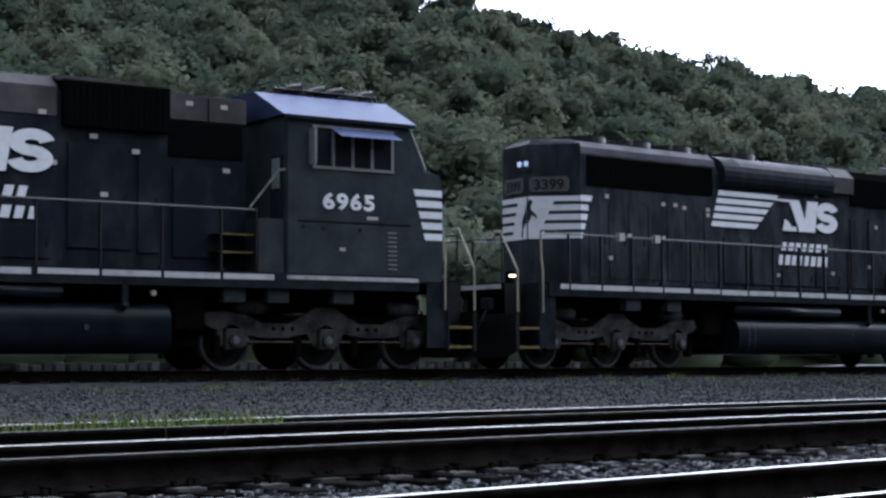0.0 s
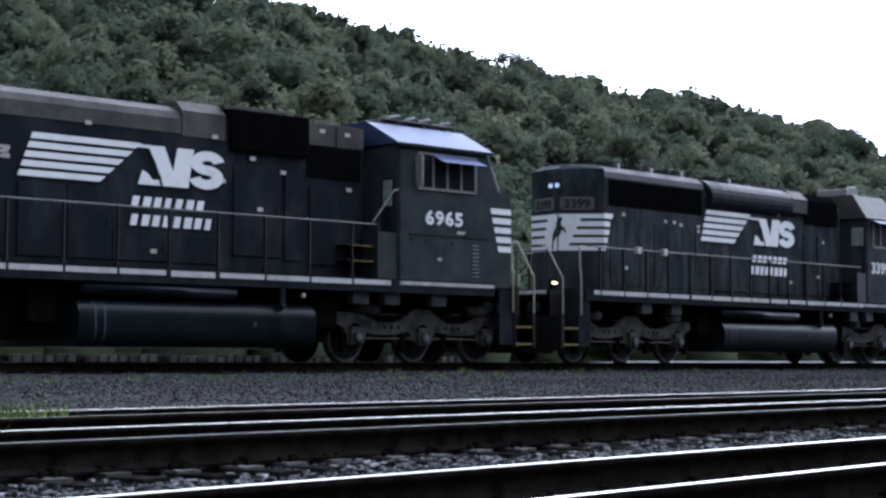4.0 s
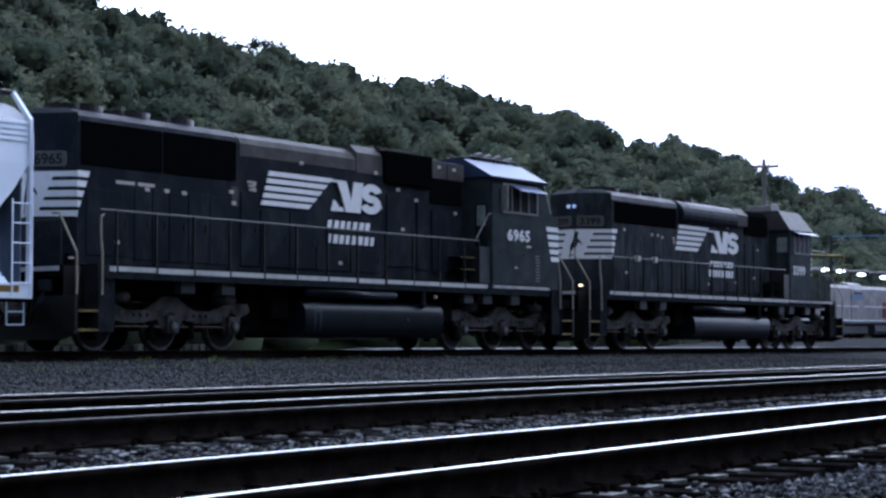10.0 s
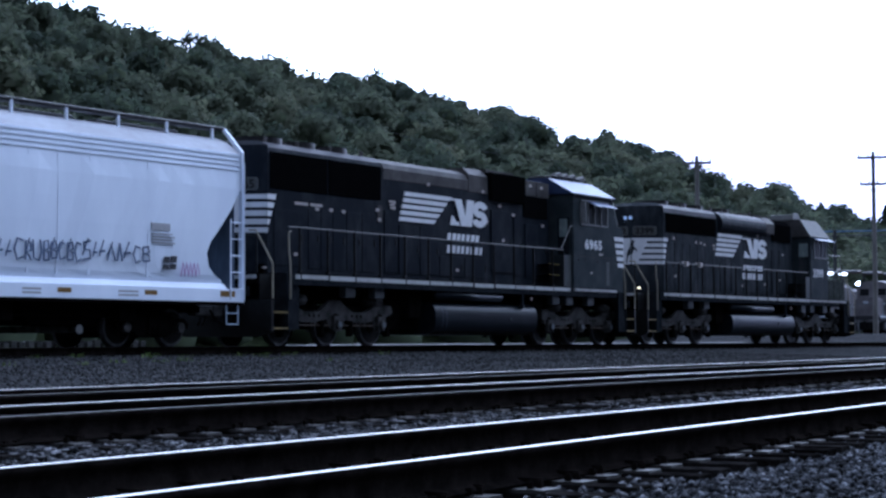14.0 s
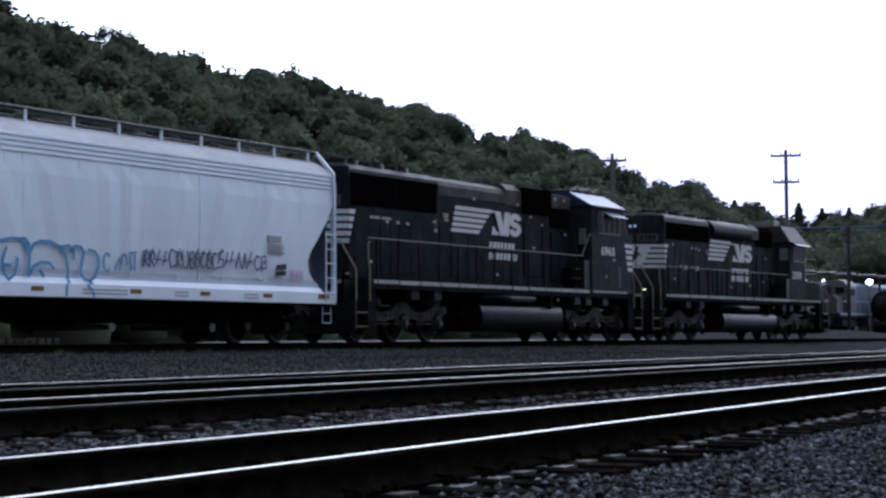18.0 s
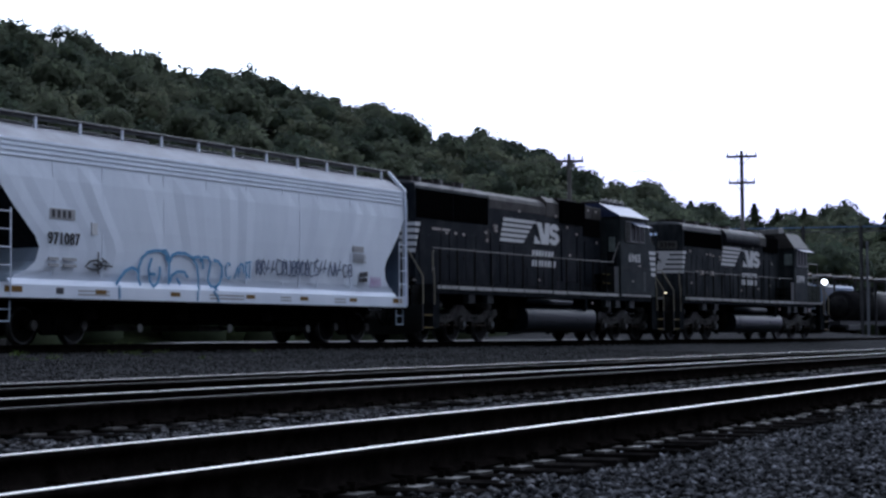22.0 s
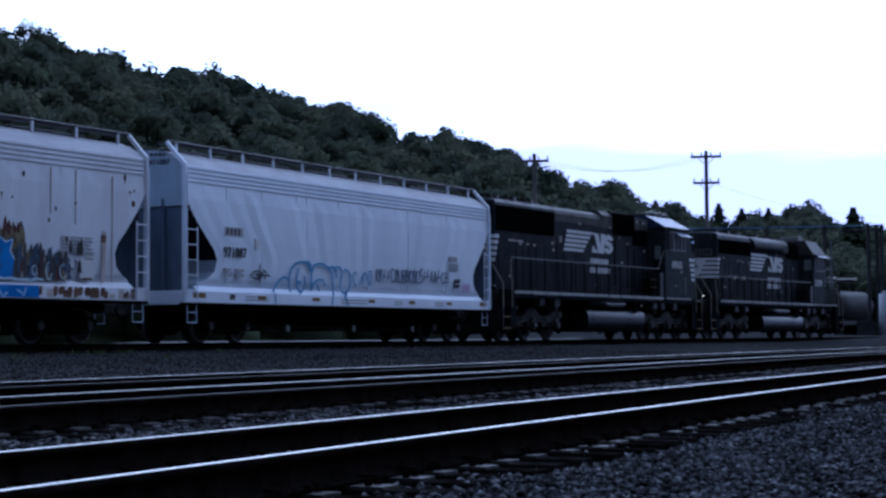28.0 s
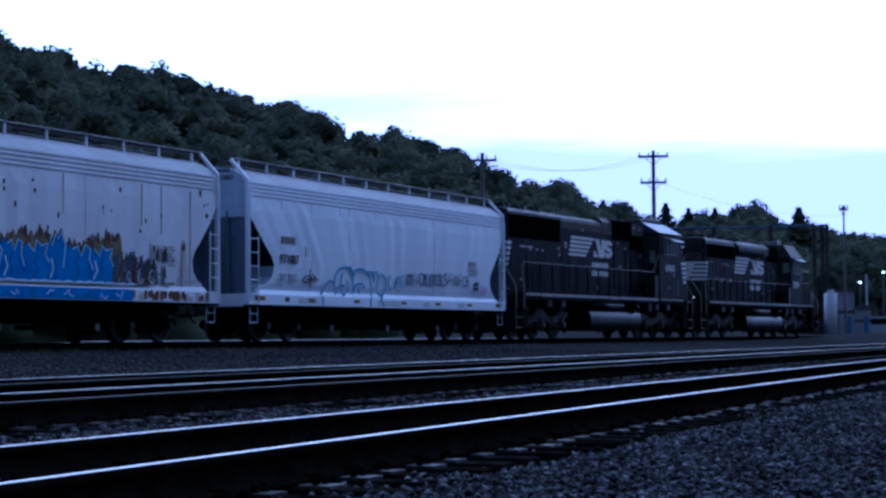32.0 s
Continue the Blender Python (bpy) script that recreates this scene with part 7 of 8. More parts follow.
def utility_pole(az, r, el, arms, label, wide, thick=0.2):
    top = height(el, r)
    pole = tagged(new("utility_pole"), label, "utility pole", "utility poles")
    pole.matrix_world = facing(az, r, -0.4)
    bm = bmesh.new()
    rod(bm, (0, 0, 0), (0, 0, top + 0.4), thick, 12, thick * 0.65)
    part("shaft", bm, M_POLEWOOD, pole)
    for k, z in enumerate(arms):
        w = wide[k]
        bm = bmesh.new()
        box(bm, -w, w, -0.22, -0.1, top + 0.4 - z - 0.09, top + 0.4 - z + 0.09)
        arm = part("crossarm", bm, M_POLEWOOD, pole)
        for i in range(4):
            x = -w * 0.92 + w * 1.84 * i / 3
            bm = bmesh.new()
            rod(bm, (x, -0.16, top + 0.4 - z + 0.08), (x, -0.16, top + 0.4 - z + 0.34), 0.055, 8, 0.035)
            part("insulator", bm, M_GALV, arm)
        for s in (-1, 1):
            bm = bmesh.new()
            rod(bm, (s * w * 0.55, -0.14, top + 0.4 - z - 0.05), (0, -0.12, top + 0.4 - z - 0.65), 0.025, 6)
            part("brace", bm, M_POLEWOOD, arm)
    return top


T1 = utility_pole(23.9, 120, 5.85, (0.5,), "weathered wooden utility pole with one crossarm", (0.95,))
T2 = utility_pole(29.3, 132, 5.85, (0.45, 2.35), "tall weathered utility pole with two crossarms", (1.1, 0.95))
utility_pole(35.14, 150, 4.0, (0.3,), "slim dark pole beside the sheds", (0.35,), 0.1)


def wire(a, b, sag, r):
    cu = [a.lerp(b, i / 24) - Vector((0, 0, sag * 4 * (i / 24) * (1 - i / 24))) for i in range(25)]
    across = (b - a).cross(Vector((0, 0, 1))).normalized()
    ob = swept("overhead_wire", cu, [across] * 25, [(-r, 0), (0, r), (r, 0), (0, -r)], M_WIRE, None)
    tagged(ob, "thin sagging overhead wire between poles", "wire", "overhead wires")


for k in (-0.8, 0.0, 0.8):
    wire(spot(23.9 + k * 0.4, 120, T1 - 0.35), spot(29.3 + k * 0.4, 132, T2 - 0.3), 1.0, 0.007)
wire(spot(29.3, 132, T2 - 2.2), spot(35.2, 150, height(3.7, 150)), 0.8, 0.007)
wire(spot(23.9, 120, T1 - 0.3), spot(12.0, 100, T1 + 0.6), 1.2, 0.007)


def lamp_post(az, r, el, base_el, bright):
    top = height(el, r)
    ob = tagged(new("yard_lamp"), "lit yard lamp on a slim steel post", "yard lamp", "yard lamps")
    ob.matrix_world = facing(az, r, -0.45)
    bm = bmesh.new()
    rod(bm, (0, 0, 0), (0, 0, top + 0.4), 0.07, 10, 0.05)
    part("post", bm, M_GALV, ob)
    bm = bmesh.new()
    bmesh.ops.create_uvsphere(bm, u_segments=16, v_segments=10, radius=bright)
    bmesh.ops.scale(bm, vec=(1, 1, 0.8), verts=bm.verts[:])
    bmesh.ops.translate(bm, vec=(0, -0.12, top + 0.45), verts=bm.verts[:])
    part("lamp_globe", bm, M_BULB, ob, "glowing lamp globe", True)
    bm = bmesh.new()
    box(bm, -0.16, 0.16, -0.3, 0.1, top + 0.45 + bright * 0.8, top + 0.52 + bright * 0.8, bevel=0.02)
    part("lamp_hood", bm, M_DARKSTEEL, ob)


lamp_post(21.25, 150, 2.87, 0, 0.16)
lamp_post(28.8, 160, 1.78, 0, 0.22)
lamp_post(30.39, 160, 1.73, 0, 0.20)
lamp_post(31.77, 160, 1.71, 0, 0.26)
lamp_post(35.6, 165, 1.62, 0, 0.11)
lamp_post(36.3, 165, 1.92, 0, 0.10)


def slim_mast(az, r, el, mat, label):
    ob = tagged(new("mast"), label, "mast", "slim masts")
    ob.matrix_world = facing(az, r, -0.45)
    bm = bmesh.new()
    rod(bm, (0, 0, 0), (0, 0, height(el, r) + 0.45), 0.12, 10, 0.09)
    part("tube", bm, mat, ob)
    bm = bmesh.new()
    box(bm, -0.25, 0.25, -0.25, 0.25, 0, 0.5, bevel=0.03)
    part("footing", bm, M_CONC, ob)


slim_mast(33.08, 140, 2.95, M_GALV, "plain grey steel mast")
slim_mast(35.79, 158, 1.87, M_TANKWHITE, "short white steel mast")


# service gantry: a long high beam on posts, and a lower lit canopy
def gantry():
    r, top = 158, height(3.45, 158)
    g = tagged(new("service_gantry"), "long dark steel service gantry with blue top beam", "gantry")
    azs = (25.9, 28.1, 31.15, 32.9, 34.22, 34.47, 34.62)
    for az in azs:
        bm = bmesh.new()
        p = spot(az, r)
        w = 0.11
        box(bm, p.x - w, p.x + w, p.y - w, p.y + w, -0.45, top)
        part("post", bm, M_DARKSTEEL, g)
    for a, b in zip(azs, azs[1:]):
        bm = bmesh.new()
        rod(bm, spot(a, r, top - 0.12), spot(b, r, top - 0.12), 0.06, 6)
        part("top_beam", bm, M_BLUESTEEL, g)
        bm = bmesh.new()
        rod(bm, spot(a, r, top - 0.5), spot(b, r, top - 0.5), 0.05, 6)
        part("cable_tray", bm, M_DARKSTEEL, g)
    for a, b in ((26.3, 27.2), (27.7, 28.1)):
        bm = bmesh.new()
        rod(bm, spot(a, r, top - 0.6), spot(b, r, height(2.7, r)), 0.07, 6)
        part("brace", bm, M_DARKSTEEL, g)


gantry()


def canopy():
    r = 165
    c = tagged(new("lit_canopy"), "low canopy roof with a row of lit lamps", "canopy")
    z0, z1 = height(2.35, r), height(2.62, r)
    n = 14
    for k in range(n):
        a, b = 25.2 + k * 0.62, 25.2 + (k + 1) * 0.62
        p, q = spot(a, r), spot(b - 0.02, r)
        bm = bmesh.new()
        d = (q - p).normalized()
        o = Vector((-d.y, d.x, 0))
        vs = []
        for base, zz in ((0, z0), (3.5, z0 + 0.3)):
            for pt in (p, q):
                for h in (0, 0.18):
                    vs.append(bm.verts.new(pt + o * base + Vector((0, 0, zz + h - 0.15 * k))))
        bmesh.ops.convex_hull(bm, input=vs)
        part("roof_panel", bm, M_CANOPY, c, "rust-brown corrugated canopy panel")
        # a pale rod is added as the gleam along the canopy's edge
        bm = bmesh.new()
        rod(bm, p + Vector((0, 0, z0 + 0.22 - 0.15 * k)), p.lerp(q, 0.8) + Vector((0, 0, z0 + 0.22 - 0.15 * k)), 0.07, 6)
        part("edge_gleam", bm, M_GALV, c, "pale rod drawing the gleam along the canopy edge")
        bm = bmesh.new()
        rod(bm, spot(a + 0.05, r, -0.4), spot(a + 0.05, r, z0 - 0.15 * k), 0.1, 8)
        part("canopy_post", bm, M_DARKSTEEL, c)
    for az, el in ((25.72, 2.38), (26.2, 2.33), (26.82, 2.22), (27.5, 2.12), (27.93, 2.12), (28.34, 2.09)):
        bm = bmesh.new()
        z = height(el, r - 1.0)
        bmesh.ops.create_uvsphere(bm, u_segments=14, v_segments=8, radius=0.19)
        bmesh.ops.scale(bm, vec=(2.0, 0.8, 0.7), verts=bm.verts[:])
        lamp_ob = part("canopy_lamp", bm, M_TUBE, c, "glowing canopy lamp", True)
        lamp_ob.matrix_local = facing(az, r - 1.0, z)
        bm = bmesh.new()
        rod(bm, spot(az, r - 0.5, z), spot(az, r - 0.5, z0 + 0.05), 0.04, 6)
        part("lamp_hanger", bm, M_DARKSTEEL, c)


canopy()


def yellow_crane():
    c = tagged(new("service_crane"), "long dull yellow crane beam on slim posts", "crane")
    p, q = spot(24.0, 152, height(2.9, 152)), spot(26.3, 155, height(2.8, 155))
    bm = bmesh.new()
    rod(bm, p, q, 0.14, 4)
    part("beam", bm, M_CRANE, c)
    for a, r in ((25.0, 153.3), (26.25, 154.9)):
        bm = bmesh.new()
        rod(bm, spot(a, r, -0.5), spot(a, r, height(2.86, r)), 0.2 if a == 25.0 else 0.1, 8)
        part("post", bm, M_CRANE, c)


M_CRANE = material("dull_yellow_steel", (0.16, 0.13, 0.03), (0.10, 0.085, 0.03), 2, 0.6)
yellow_crane()


def parked_loco(az, r, turn, length, mat, cabmat, label, z=-0.2):
    """A standing locomotive far across the yard."""
    ob = tagged(new("parked_locomotive"), label, "locomotive", "parked locomotives")
    ob.matrix_world = facing(az, r, z, turn)
    h = length / 2
    bm = bmesh.new()
    prism(bm, mirrored([(0.9, 1.5), (0.9, 3.9), (0.6, 4.15)]), "x", -h + 0.9, h - 4.0)
    part("hood", bm, mat, ob)
    bm = bmesh.new()
    prism(bm, mirrored([(1.45, 1.5), (1.45, 3.8), (1.1, 4.25), (0.4, 4.4)]), "x", h - 4.0, h - 1.9)
    cab = part("cab", bm, cabmat, ob)
    for side in (-1, 1):
        boxes("cab_window", [(h - 3.6, h - 2.3, side * 1.455 - 0.015, side * 1.455 + 0.015, 3.0, 3.6)], M_GLASS, cab)
        boxes("windscreen", [(h - 1.92, h - 1.88, side * 0.75 - 0.4, side * 0.75 + 0.4, 3.2, 3.75)], M_GLASS, cab)
    bm = bmesh.new()
    prism(bm, mirrored([(1.0, 1.5), (1.0, 2.8), (0.6, 3.0)]), "x", h - 1.9, h - 0.5)
    part("nose", bm, cabmat, ob)
    boxes("frame", [(-h, h, -1.45, 1.45, 1.2, 1.5)], M_DARKSTEEL, ob)
    for side in (-1, 1):
        boxes("sill_stripe", [(-h, h, side * 1.455 - 0.015, side * 1.455 + 0.015, 1.36, 1.48)], M_TANKWHITE, ob)
    bm = bmesh.new()
    prism(bm, mirrored([(1.2, 0.35), (1.35, 0.6), (1.3, 1.1)]), "x", -2, 2)
    part("tank", bm, M_GREYLOCO, ob)
    for e in (-1, 1):
        bm = bmesh.new()
        box(bm, e * (h - 3.4) - 1.9, e * (h - 3.4) + 1.9, -1.1, 1.1, 0.35, 1.0, bevel=0.1)
        t = part("truck", bm, M_DARKSTEEL, ob)
        for x in (-1.4, 0, 1.4):
            bm = bmesh.new()
            rod(bm, (e * (h - 3.4) + x, -0.8, 0.45), (e * (h - 3.4) + x, 0.8, 0.45), 0.45, 20)
            part("axle", bm, M_UNDER, t)
    for side in (-1, 1):
        for k in range(9):
            x = -h + 0.7 + k * (2 * h - 1.4) / 8
            bm = bmesh.new()
            rod(bm, (x, side * 1.42, 1.5), (x, side * 1.42, 2.5), 0.03, 6)
            part("stanchion", bm, M_TANKWHITE, ob)
        bm = bmesh.new()
        rod(bm, (-h + 0.7, side * 1.42, 2.5), (h - 0.7, side * 1.42, 2.5), 0.03, 6)
        part("handrail", bm, M_TANKWHITE, ob)
    boxes("end_rail", [(h - 0.12, h - 0.06, -1.3, 1.3, 2.44, 2.5)], M_GALV, ob)
    boxes("headlight", [(h - 0.52, h - 0.46, -0.2, 0.2, 2.5, 2.7)], M_TANKWHITE, ob)
    for x in (-h + 2.2, -h + 4.0):
        bm = bmesh.new()
        rod(bm, (x, 0, 4.1), (x, 0, 4.35), 0.6, 18)
        part("roof_fan", bm, M_DARKSTEEL, ob)
    return ob


red = parked_loco(23.35, 132, 246, 18, M_RED, M_RED, "parked red locomotive with a pale emblem", 0.75)
boxes("emblem_bar", [(-3.2, -2.0, 0.9, 0.93, 2.2, 3.1)], M_TANKWHITE, red)
boxes("emblem_bar", [(-1.7, -1.3, 0.9, 0.93, 2.2, 3.1)], M_TANKWHITE, red)
boxes("emblem_bar", [(-0.9, 0.3, 0.9, 0.93, 2.2, 3.1)], M_TANKWHITE, red)
for az, r, turn, length, hood, cab, label, z in (
        (25.1, 138, 244, 14, M_PALELOCO, M_DARKSTEEL, "parked chalky locomotive with white railings and dark cab", 0.62),
        (27.1, 150, 243, 16, M_PALELOCO, M_PALELOCO, "parked chalky white locomotive with a rounded cab", 0.66),
        (28.7, 170, 240, 19, M_PALELOCO, M_GREYLOCO, "parked pale grey locomotive under the canopy", 0.66),
        (30.0, 158, 246, 14, M_GREYLOCO, M_PALELOCO, "parked grey locomotive with a chalky cab", 0.62),
        (31.5, 166, 250, 18, M_BLUELOCO, M_PALELOCO, "parked dark blue locomotive near a lamp", 0.62)):
    ob = parked_loco(az, r, turn, length, hood, cab, label, z)
    if az == 27.1:
        boxes("cab_band", [(4.0, 6.1, -1.475, 1.475, 3.0, 3.45)], M_BLUELOCO, ob, "blue and pink band round the cab")
        boxes("door_panel", [(-1.2, -0.2, 0.9, 0.93, 1.7, 2.9)], M_RED, ob, "dull red door panel")


def tank_car(az, r, turn, label):
    ob = tagged(new("tank_car"), label, "tank car", "parked tank cars")
    ob.matrix_world = facing(az, r, 0.25, turn)
    bm = bmesh.new()
    rod(bm, (-6.2, 0, 2.5), (6.2, 0, 2.5), 1.4, 28)
    bmesh.ops.bevel(bm, geom=[e for e in bm.edges if abs(e.verts[0].co.x - e.verts[1].co.x) < 1e-4], offset=0.5, segments=4, affect="EDGES")
    part("barrel", bm, M_CARBLACK, ob, "glossy black tank barrel", True)
    bm = bmesh.new()
    rod(bm, (0, 0, 3.8), (0, 0, 4.25), 0.5, 18)
    part("dome", bm, M_CARBLACK, ob)
    boxes("frame", [(-6.8, 6.8, -0.6, 0.6, 0.9, 1.2)], M_DARKSTEEL, ob)
    bm = bmesh.new()
    bent(bm, [(-1.6, -0.9, 3.9), (-1.6, -0.9, 4.7), (1.6, -0.9, 4.7), (1.6, -0.9, 3.9)], 0.04, 6)
    part("platform_rail", bm, M_GALV, ob)
    for e in (-1, 1):
        bm = bmesh.new()
        box(bm, e * 5 - 1.2, e * 5 + 1.2, -1.1, 1.1, 0.4, 0.85, bevel=0.1)
        t = part("truck", bm, M_DARKSTEEL, ob)
        for x in (-0.85, 0.85):
            bm = bmesh.new()
            rod(bm, (e * 5 + x, -0.8, 0.42), (e * 5 + x, 0.8, 0.42), 0.42, 18)
            part("axle", bm, M_UNDER, t)


M_CARBLACK = material("glossy_black_tank", (0.008, 0.008, 0.010), (0.02, 0.02, 0.02), 2, 0.6, spec=0.02)
tank_car(33.1, 168, 64, "parked black tank car beyond the train")
tank_car(30.2, 182, 60, "parked black tank car far across the yard")


def sheds():
    r = 150
    ob = tagged(new("storage_tank"), "upright white storage tank with domed top", "storage tank")
    ob.matrix_world = facing(34.7, r, -0.35)
    h = height(1.4, r) + 0.35
    bm = bmesh.new()
    rod(bm, (0, 0, 0), (0, 0, h), 0.52, 28)
    bmesh.ops.bevel(bm, geom=[e for e in bm.edges if e.verts[0].co.z > h - 0.01 and e.verts[1].co.z > h - 0.01], offset=0.25, segments=4, affect="EDGES")
    part("shell", bm, M_TANKWHITE, ob, smooth=True)
    bm = bmesh.new()
    rod(bm, (0.58, -0.1, 0), (0.58, -0.1, h - 0.3), 0.04, 6)
    part("pipe", bm, M_GALV, ob)
    bm = bmesh.new()
    box(bm, -0.7, 0.7, -0.7, 0.7, -0.1, 0.12)
    part("footing", bm, M_CONC, ob)
    for az, w, d, e0, e1, lab in ((35.16, 0.68, 3.0, 1.33, 1.52, "pale gabled equipment shed beside the tank"), (35.67, 0.64, 2.6, 0.82, 0.98, "low pale lean-to shed with a blue door")):
        s = tagged(new("shed"), lab, "shed", "yard sheds")
        s.matrix_world = facing(az, r + 2, -0.35)
        z0, z1 = height(e0, r + 2) + 0.35, height(e1, r + 2) + 0.35
        bm = bmesh.new()
        box(bm, -w, w, 0, d, 0, z0)
        part("wall", bm, M_SHED, s)
        bm = bmesh.new()
        prism(bm, [(-w - 0.15, z0), (w + 0.15, z0), (0, z1)], "y", -0.2, d + 0.2)
        part("roof", bm, M_SHEDROOF, s)
        boxes("door", [(w * 0.1, w * 0.6, -0.03, 0.02, 0, min(1.9, z0 * 0.8))], M_DOORBLUE, s)
        boxes("trim_board", [(-w, w, -0.02, 0.01, z0 * 0.55, z0 * 0.55 + 0.25)], M_SHEDROOF, s)
    s = tagged(new("dumpster"), "dark steel bin beside the storage tank", "bin")
    s.matrix_world = facing(34.1, r - 1, -0.35)
    bm = bmesh.new()
    box(bm, -0.7, 0.7, 0, 1.2, 0, 1.5, bevel=0.05)
    part("bin_body", bm, M_DARKSTEEL, s)
    boxes("lid", [(-0.74, 0.74, -0.05, 1.25, 1.5, 1.58)], M_DARKSTEEL, s)
    v = tagged(new("parked_van"), "parked white van at the yard edge", "van")
    v.matrix_world = facing(36.35, r + 6, -0.35)
    bm = bmesh.new()
    prism(bm, [(-2.2, 0.4), (2.2, 0.4), (2.2, 1.1), (1.6, 1.2), (1.0, 1.9), (-2.1, 1.95), (-2.2, 1.2)], "y", 0, 1.8)
    part("van_body", bm, M_TANKWHITE, v)
    boxes("van_window", [(-1.8, 0.9, -0.02, 0.01, 1.25, 1.75)], M_GLASS, v)
    for x in (-1.4, 1.4):
        bm = bmesh.new()
        rod(bm, (x, -0.05, 0.35), (x, 0.25, 0.35), 0.36, 20)
        part("wheel", bm, M_UNDER, v)


sheds()


# beyond the train: a pale service road, low concrete barrier blocks and a strip of weeds
def beyond():
    line = []
    for i in range(0, 64):
        s = -60 + i * 4.0
        p, h = on_line(s), heading(s)
        line.append((p, Vector((-math.cos(h), math.sin(h), 0))))
    bm = bmesh.new()
    rows = [[bm.verts.new((p + n * off) + Vector((0, 0, -0.29))) for off in (9.5, 15.5)] for p, n in line]
    for i, row in enumerate(rows):
        # past the blocks the road climbs onto a low bank
        k = min(1.0, max(0.0, (i - 22) / 4))
        row[0].co.z += 0.10 * k
        row[1].co.z += 0.30 * k
    for a, b in zip(rows, rows[1:]):
        bm.faces.new((a[0], a[1], b[1], b[0]))
    bmesh.ops.recalc_face_normals(bm, faces=bm.faces[:])
    bmesh.ops.solidify(bm, geom=bm.faces[:], thickness=0.03)
    tagged(part("service_road", bm, M_ROADWAY, None), "pale dusty service road beyond the train", "road", kind="structure")
    # a low retaining row of grimy concrete blocks against dark timber
    wall = tagged(new("block_wall"), "low row of grimy concrete blocks against dark timber", "retaining wall")
    bm = bmesh.new()
    box(bm, -0.13, 0.13, -0.12, 0.12, 0, 0.62, bevel=0.02)
    me = bpy.data.meshes.new("block")
    bm.to_mesh(me)
    bm.free()
    me.materials.append(M_BLOCK)
    rnd = random.Random(12)
    base = []
    for i in range(80):
        s = 4 + i * 0.4
        p, h = on_line(s), heading(s)
        side = Vector((-math.cos(h), math.sin(h), 0))
        base.append((p + side * 17.25, side))
        if rnd.random() < 0.22:
            continue
        o = new("block", me)
        o.parent = wall
        q = p + side * (17.0 + rnd.uniform(-0.03, 0.03))
        o.matrix_local = Matrix.Translation((q.x, q.y, -0.40 + rnd.uniform(-0.08, 0.03))) @ Matrix.Rotation(math.pi / 2 - h + rnd.uniform(-0.1, 0.1), 4, "Z")
    swept("timber_backing", [c for c, _ in base], [n for _, n in base], [(-0.1, -0.34), (0.1, -0.34), (0.1, 0.2), (-0.1, 0.2)], M_TIE, wall)
    rng = np.random.default_rng(77)
    V, F = [], []
    for _ in range(2600):
        s = rng.uniform(-45, 110)
        p, h = on_line(s), heading(s)
        off = rng.choice((6.0, 16.4, 20.0)) + rng.normal(0, 0.7)
        q = p + Vector((-math.cos(h), math.sin(h), 0)) * off + Vector((0, 0, -0.36))
        for _ in range(5):
            w = Vector((rng.normal(0, 0.05), rng.normal(0, 0.05), 0))
            t = Vector((rng.normal(0, 0.12), rng.normal(0, 0.12), rng.uniform(0.12, 0.4)))
            k = len(V)
            V += [q - w, q + w, q + w * 0.6 + t * 0.6, q + t]
            F.append((k, k + 1, k + 2, k + 3))
    tagged(raw_mesh("weed_strip", np.array([v[:] for v in V]), np.array(F), M_GRASS), "green weeds beyond the train's track", "weeds", kind="stuff")


beyond()


# ---- single trees that stand out on the skyline ----
def lone_tree(az, el, r, rx, rz, count, leaf, label, seed, lobes=9):
    rng = np.random.default_rng(seed)
    x, y = polar(az, r)
    top = height(el, r) - 1.2
    t = tagged(new("tree"), label, "tree", "skyline trees")
    t.matrix_world = Matrix.Translation((x, y, top - rz * 2.6))
    q, lc, lr, nn = crown_leaves(rng, np.array([0, 0, rz * 1.6]), rx, rz, count, leaf, lobes, 1.55, rx > 3.5)
    bm = bmesh.new()
    rod(bm, (0, 0, -3), (0, 0, rz * 1.3), 0.3, 10, 0.14)
    part("trunk", bm, M_POLEWOOD, t)
    for c in lc[:6]:
        bm = bmesh.new()
        rod(bm, (0, 0, rz * 0.9), (float(c[0]), float(c[1]), float(c[2]) + rz * 1.6), 0.12, 6, 0.04)
        part("limb", bm, M_POLEWOOD, t)
    V = q.reshape(-1, 3)
    raw_mesh("crown", V, np.arange(len(V)).reshape(-1, 4), M_LEAF, t, nn)


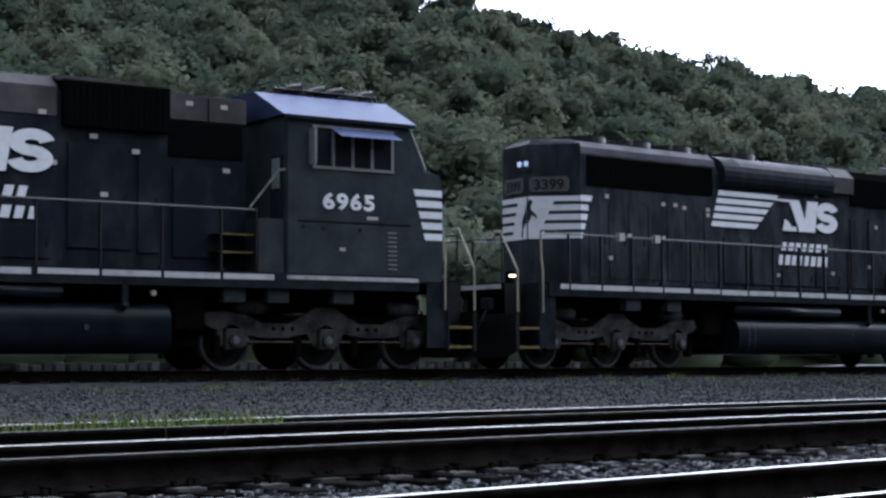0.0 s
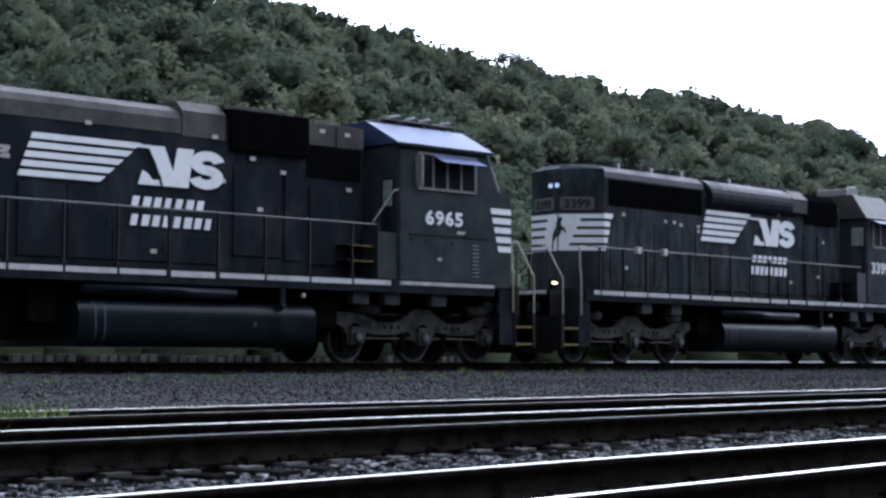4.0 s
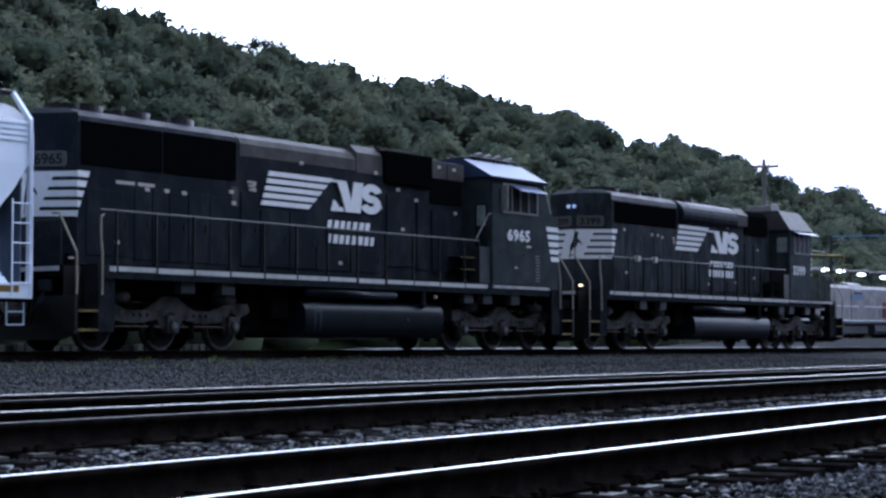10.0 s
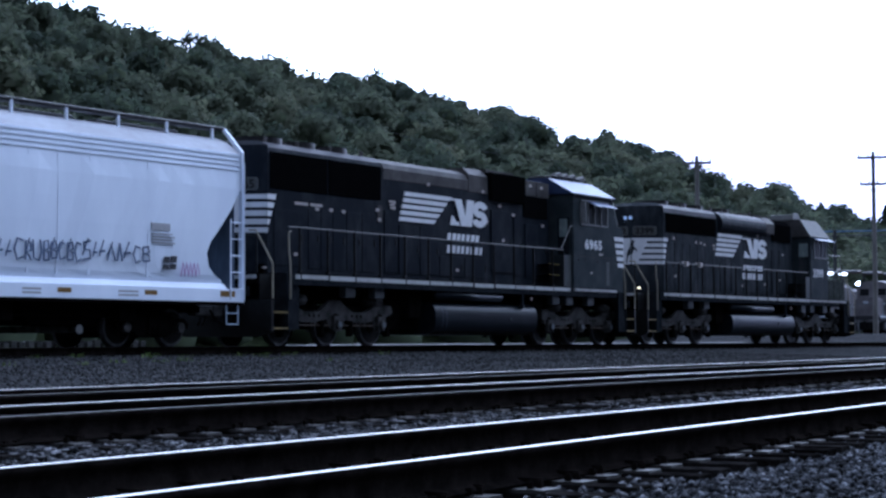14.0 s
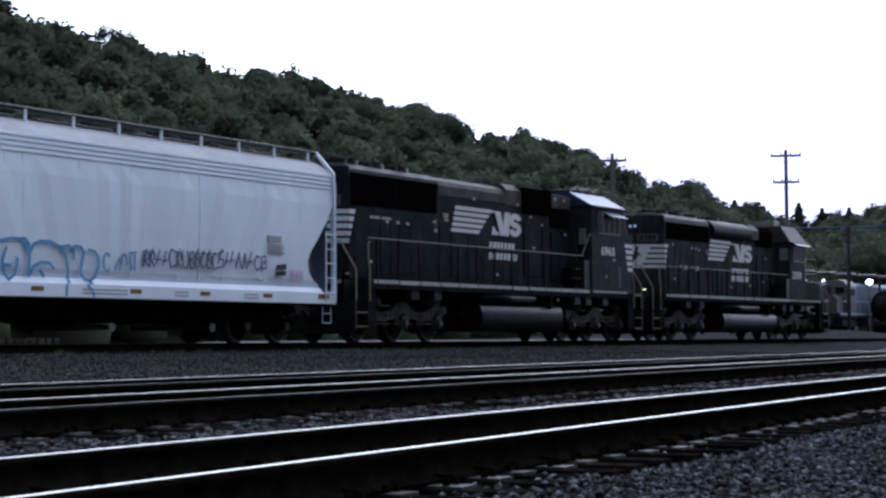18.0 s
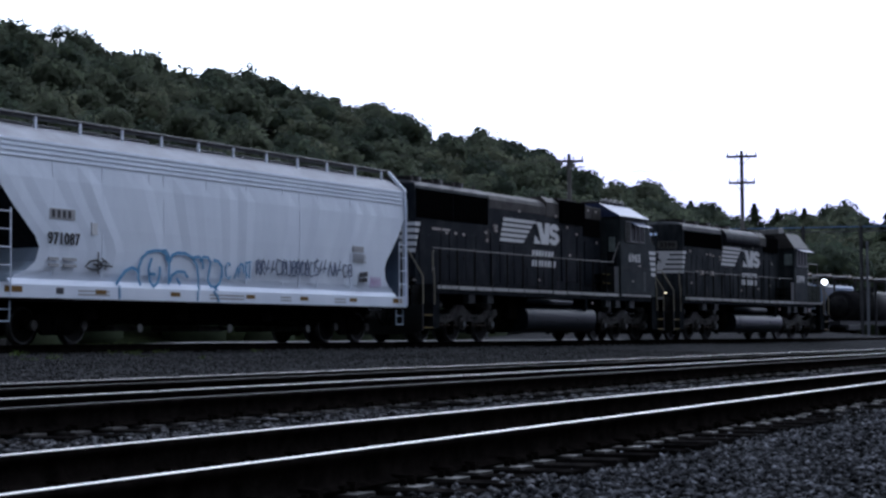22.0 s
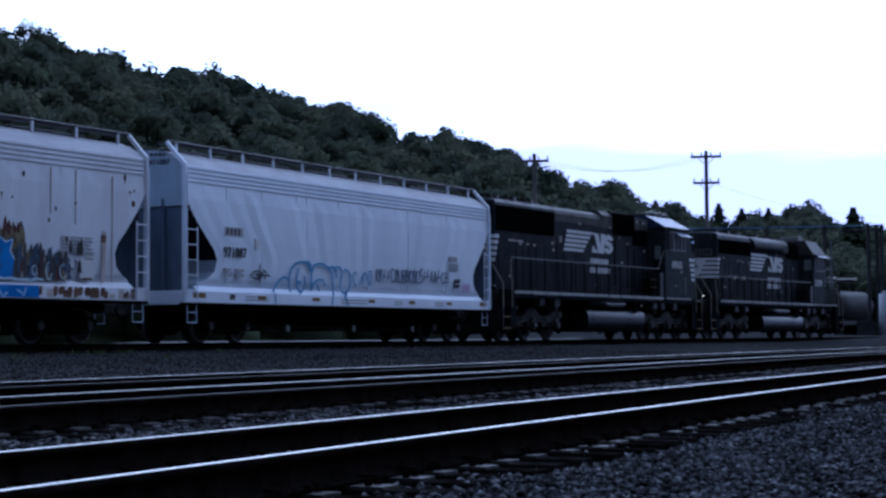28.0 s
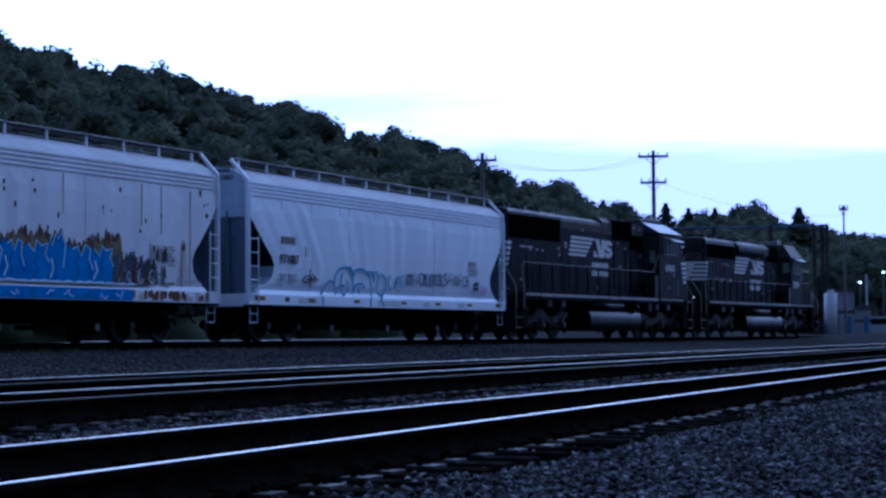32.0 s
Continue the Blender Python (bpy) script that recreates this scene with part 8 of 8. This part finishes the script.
lone_tree(8.02, 10.1, 345, 2.7, 2.7, 1500, 0.24, "lone taller tree with sparse open crown", 3, 14)
lone_tree(8.6, 9.7, 345, 2.2, 2.2, 700, 0.24, "lone taller tree with sparse open crown", 13, 10)
lone_tree(12.9, 8.62, 360, 4.0, 3.0, 900, 0.42, "rounded tree standing above the ridge", 4)
lone_tree(21.15, 6.62, 420, 5.0, 3.4, 900, 0.5, "rounded tree standing above the ridge", 5)
lone_tree(26.4, 4.95, 440, 4.6, 3.2, 900, 0.5, "rounded tree standing above the ridge", 6)
lone_tree(32.4, 4.1, 460, 6.0, 3.6, 1000, 0.5, "broad dark tree above the far ridge", 7)


def fir(az, el, r, label, h=14.0, count=3200, wide=0.65):
    rng = np.random.default_rng(int(az * 100))
    x, y = polar(az, r)
    top = height(el, r)
    t = tagged(new("fir_tree"), label, "tree", "skyline trees")
    t.matrix_world = Matrix.Translation((x, y, top - h))
    bm = bmesh.new()
    rod(bm, (0, 0, -3), (0, 0, h), 0.22, 8, 0.03)
    part("trunk", bm, M_POLEWOOD, t)
    quads = []
    for k in range(count):
        z = rng.uniform(0.5, h)
        rad = (h - z) * wide * rng.uniform(0.2, 1.1) * (0.8 + 0.3 * math.sin(z * 4))
        a = rng.uniform(0, 6.283)
        p = np.array([rad * math.cos(a), rad * math.sin(a), z - rad * 0.25])
        t1 = np.array([math.cos(a), math.sin(a), -0.35]) * 0.6
        t2 = np.array([-math.sin(a), math.cos(a), rng.normal(0, 0.3)]) * 0.42
        quads.append([p - t1, p + t2, p + t1, p - t2])
    V = np.array(quads).reshape(-1, 3)
    raw_mesh("crown", V, np.arange(len(V)).reshape(-1, 4), M_LEAFDARK, t)


fir(33.78, 3.95, 300, "dark pointed fir tree near the yard")
for az, el in ((23.1, 6.05), (27.7, 4.36), (29.67, 4.24), (30.38, 4.06), (31.2, 4.06)):
    fir(az, el - 0.06, 425, "small pointed fir on the far ridge", 11.0, 1500, 0.62)


# ---- what moves: the train, and its wheels ----
TRAIN = [(LOCO_A, 6.58, 0.0), (LOCO_B, 6.3, 20.4), (HOPPER_C, 6.3, -19.64), (HOPPER_D, 6.3, -38.9)]


def motions():
    for thing, half, offset in TRAIN:
        walk(thing, [(i * 0.5, riding(run(i * 0.5) + offset, half)) for i in range(65)])
    for wheels, u, r in WHEELSETS:
        walk(wheels, [(i * 0.25, pose(u, 0, r) @ Matrix.Rotation(run(i * 0.25) / r, 4, "Y")) for i in range(129)])


motions()
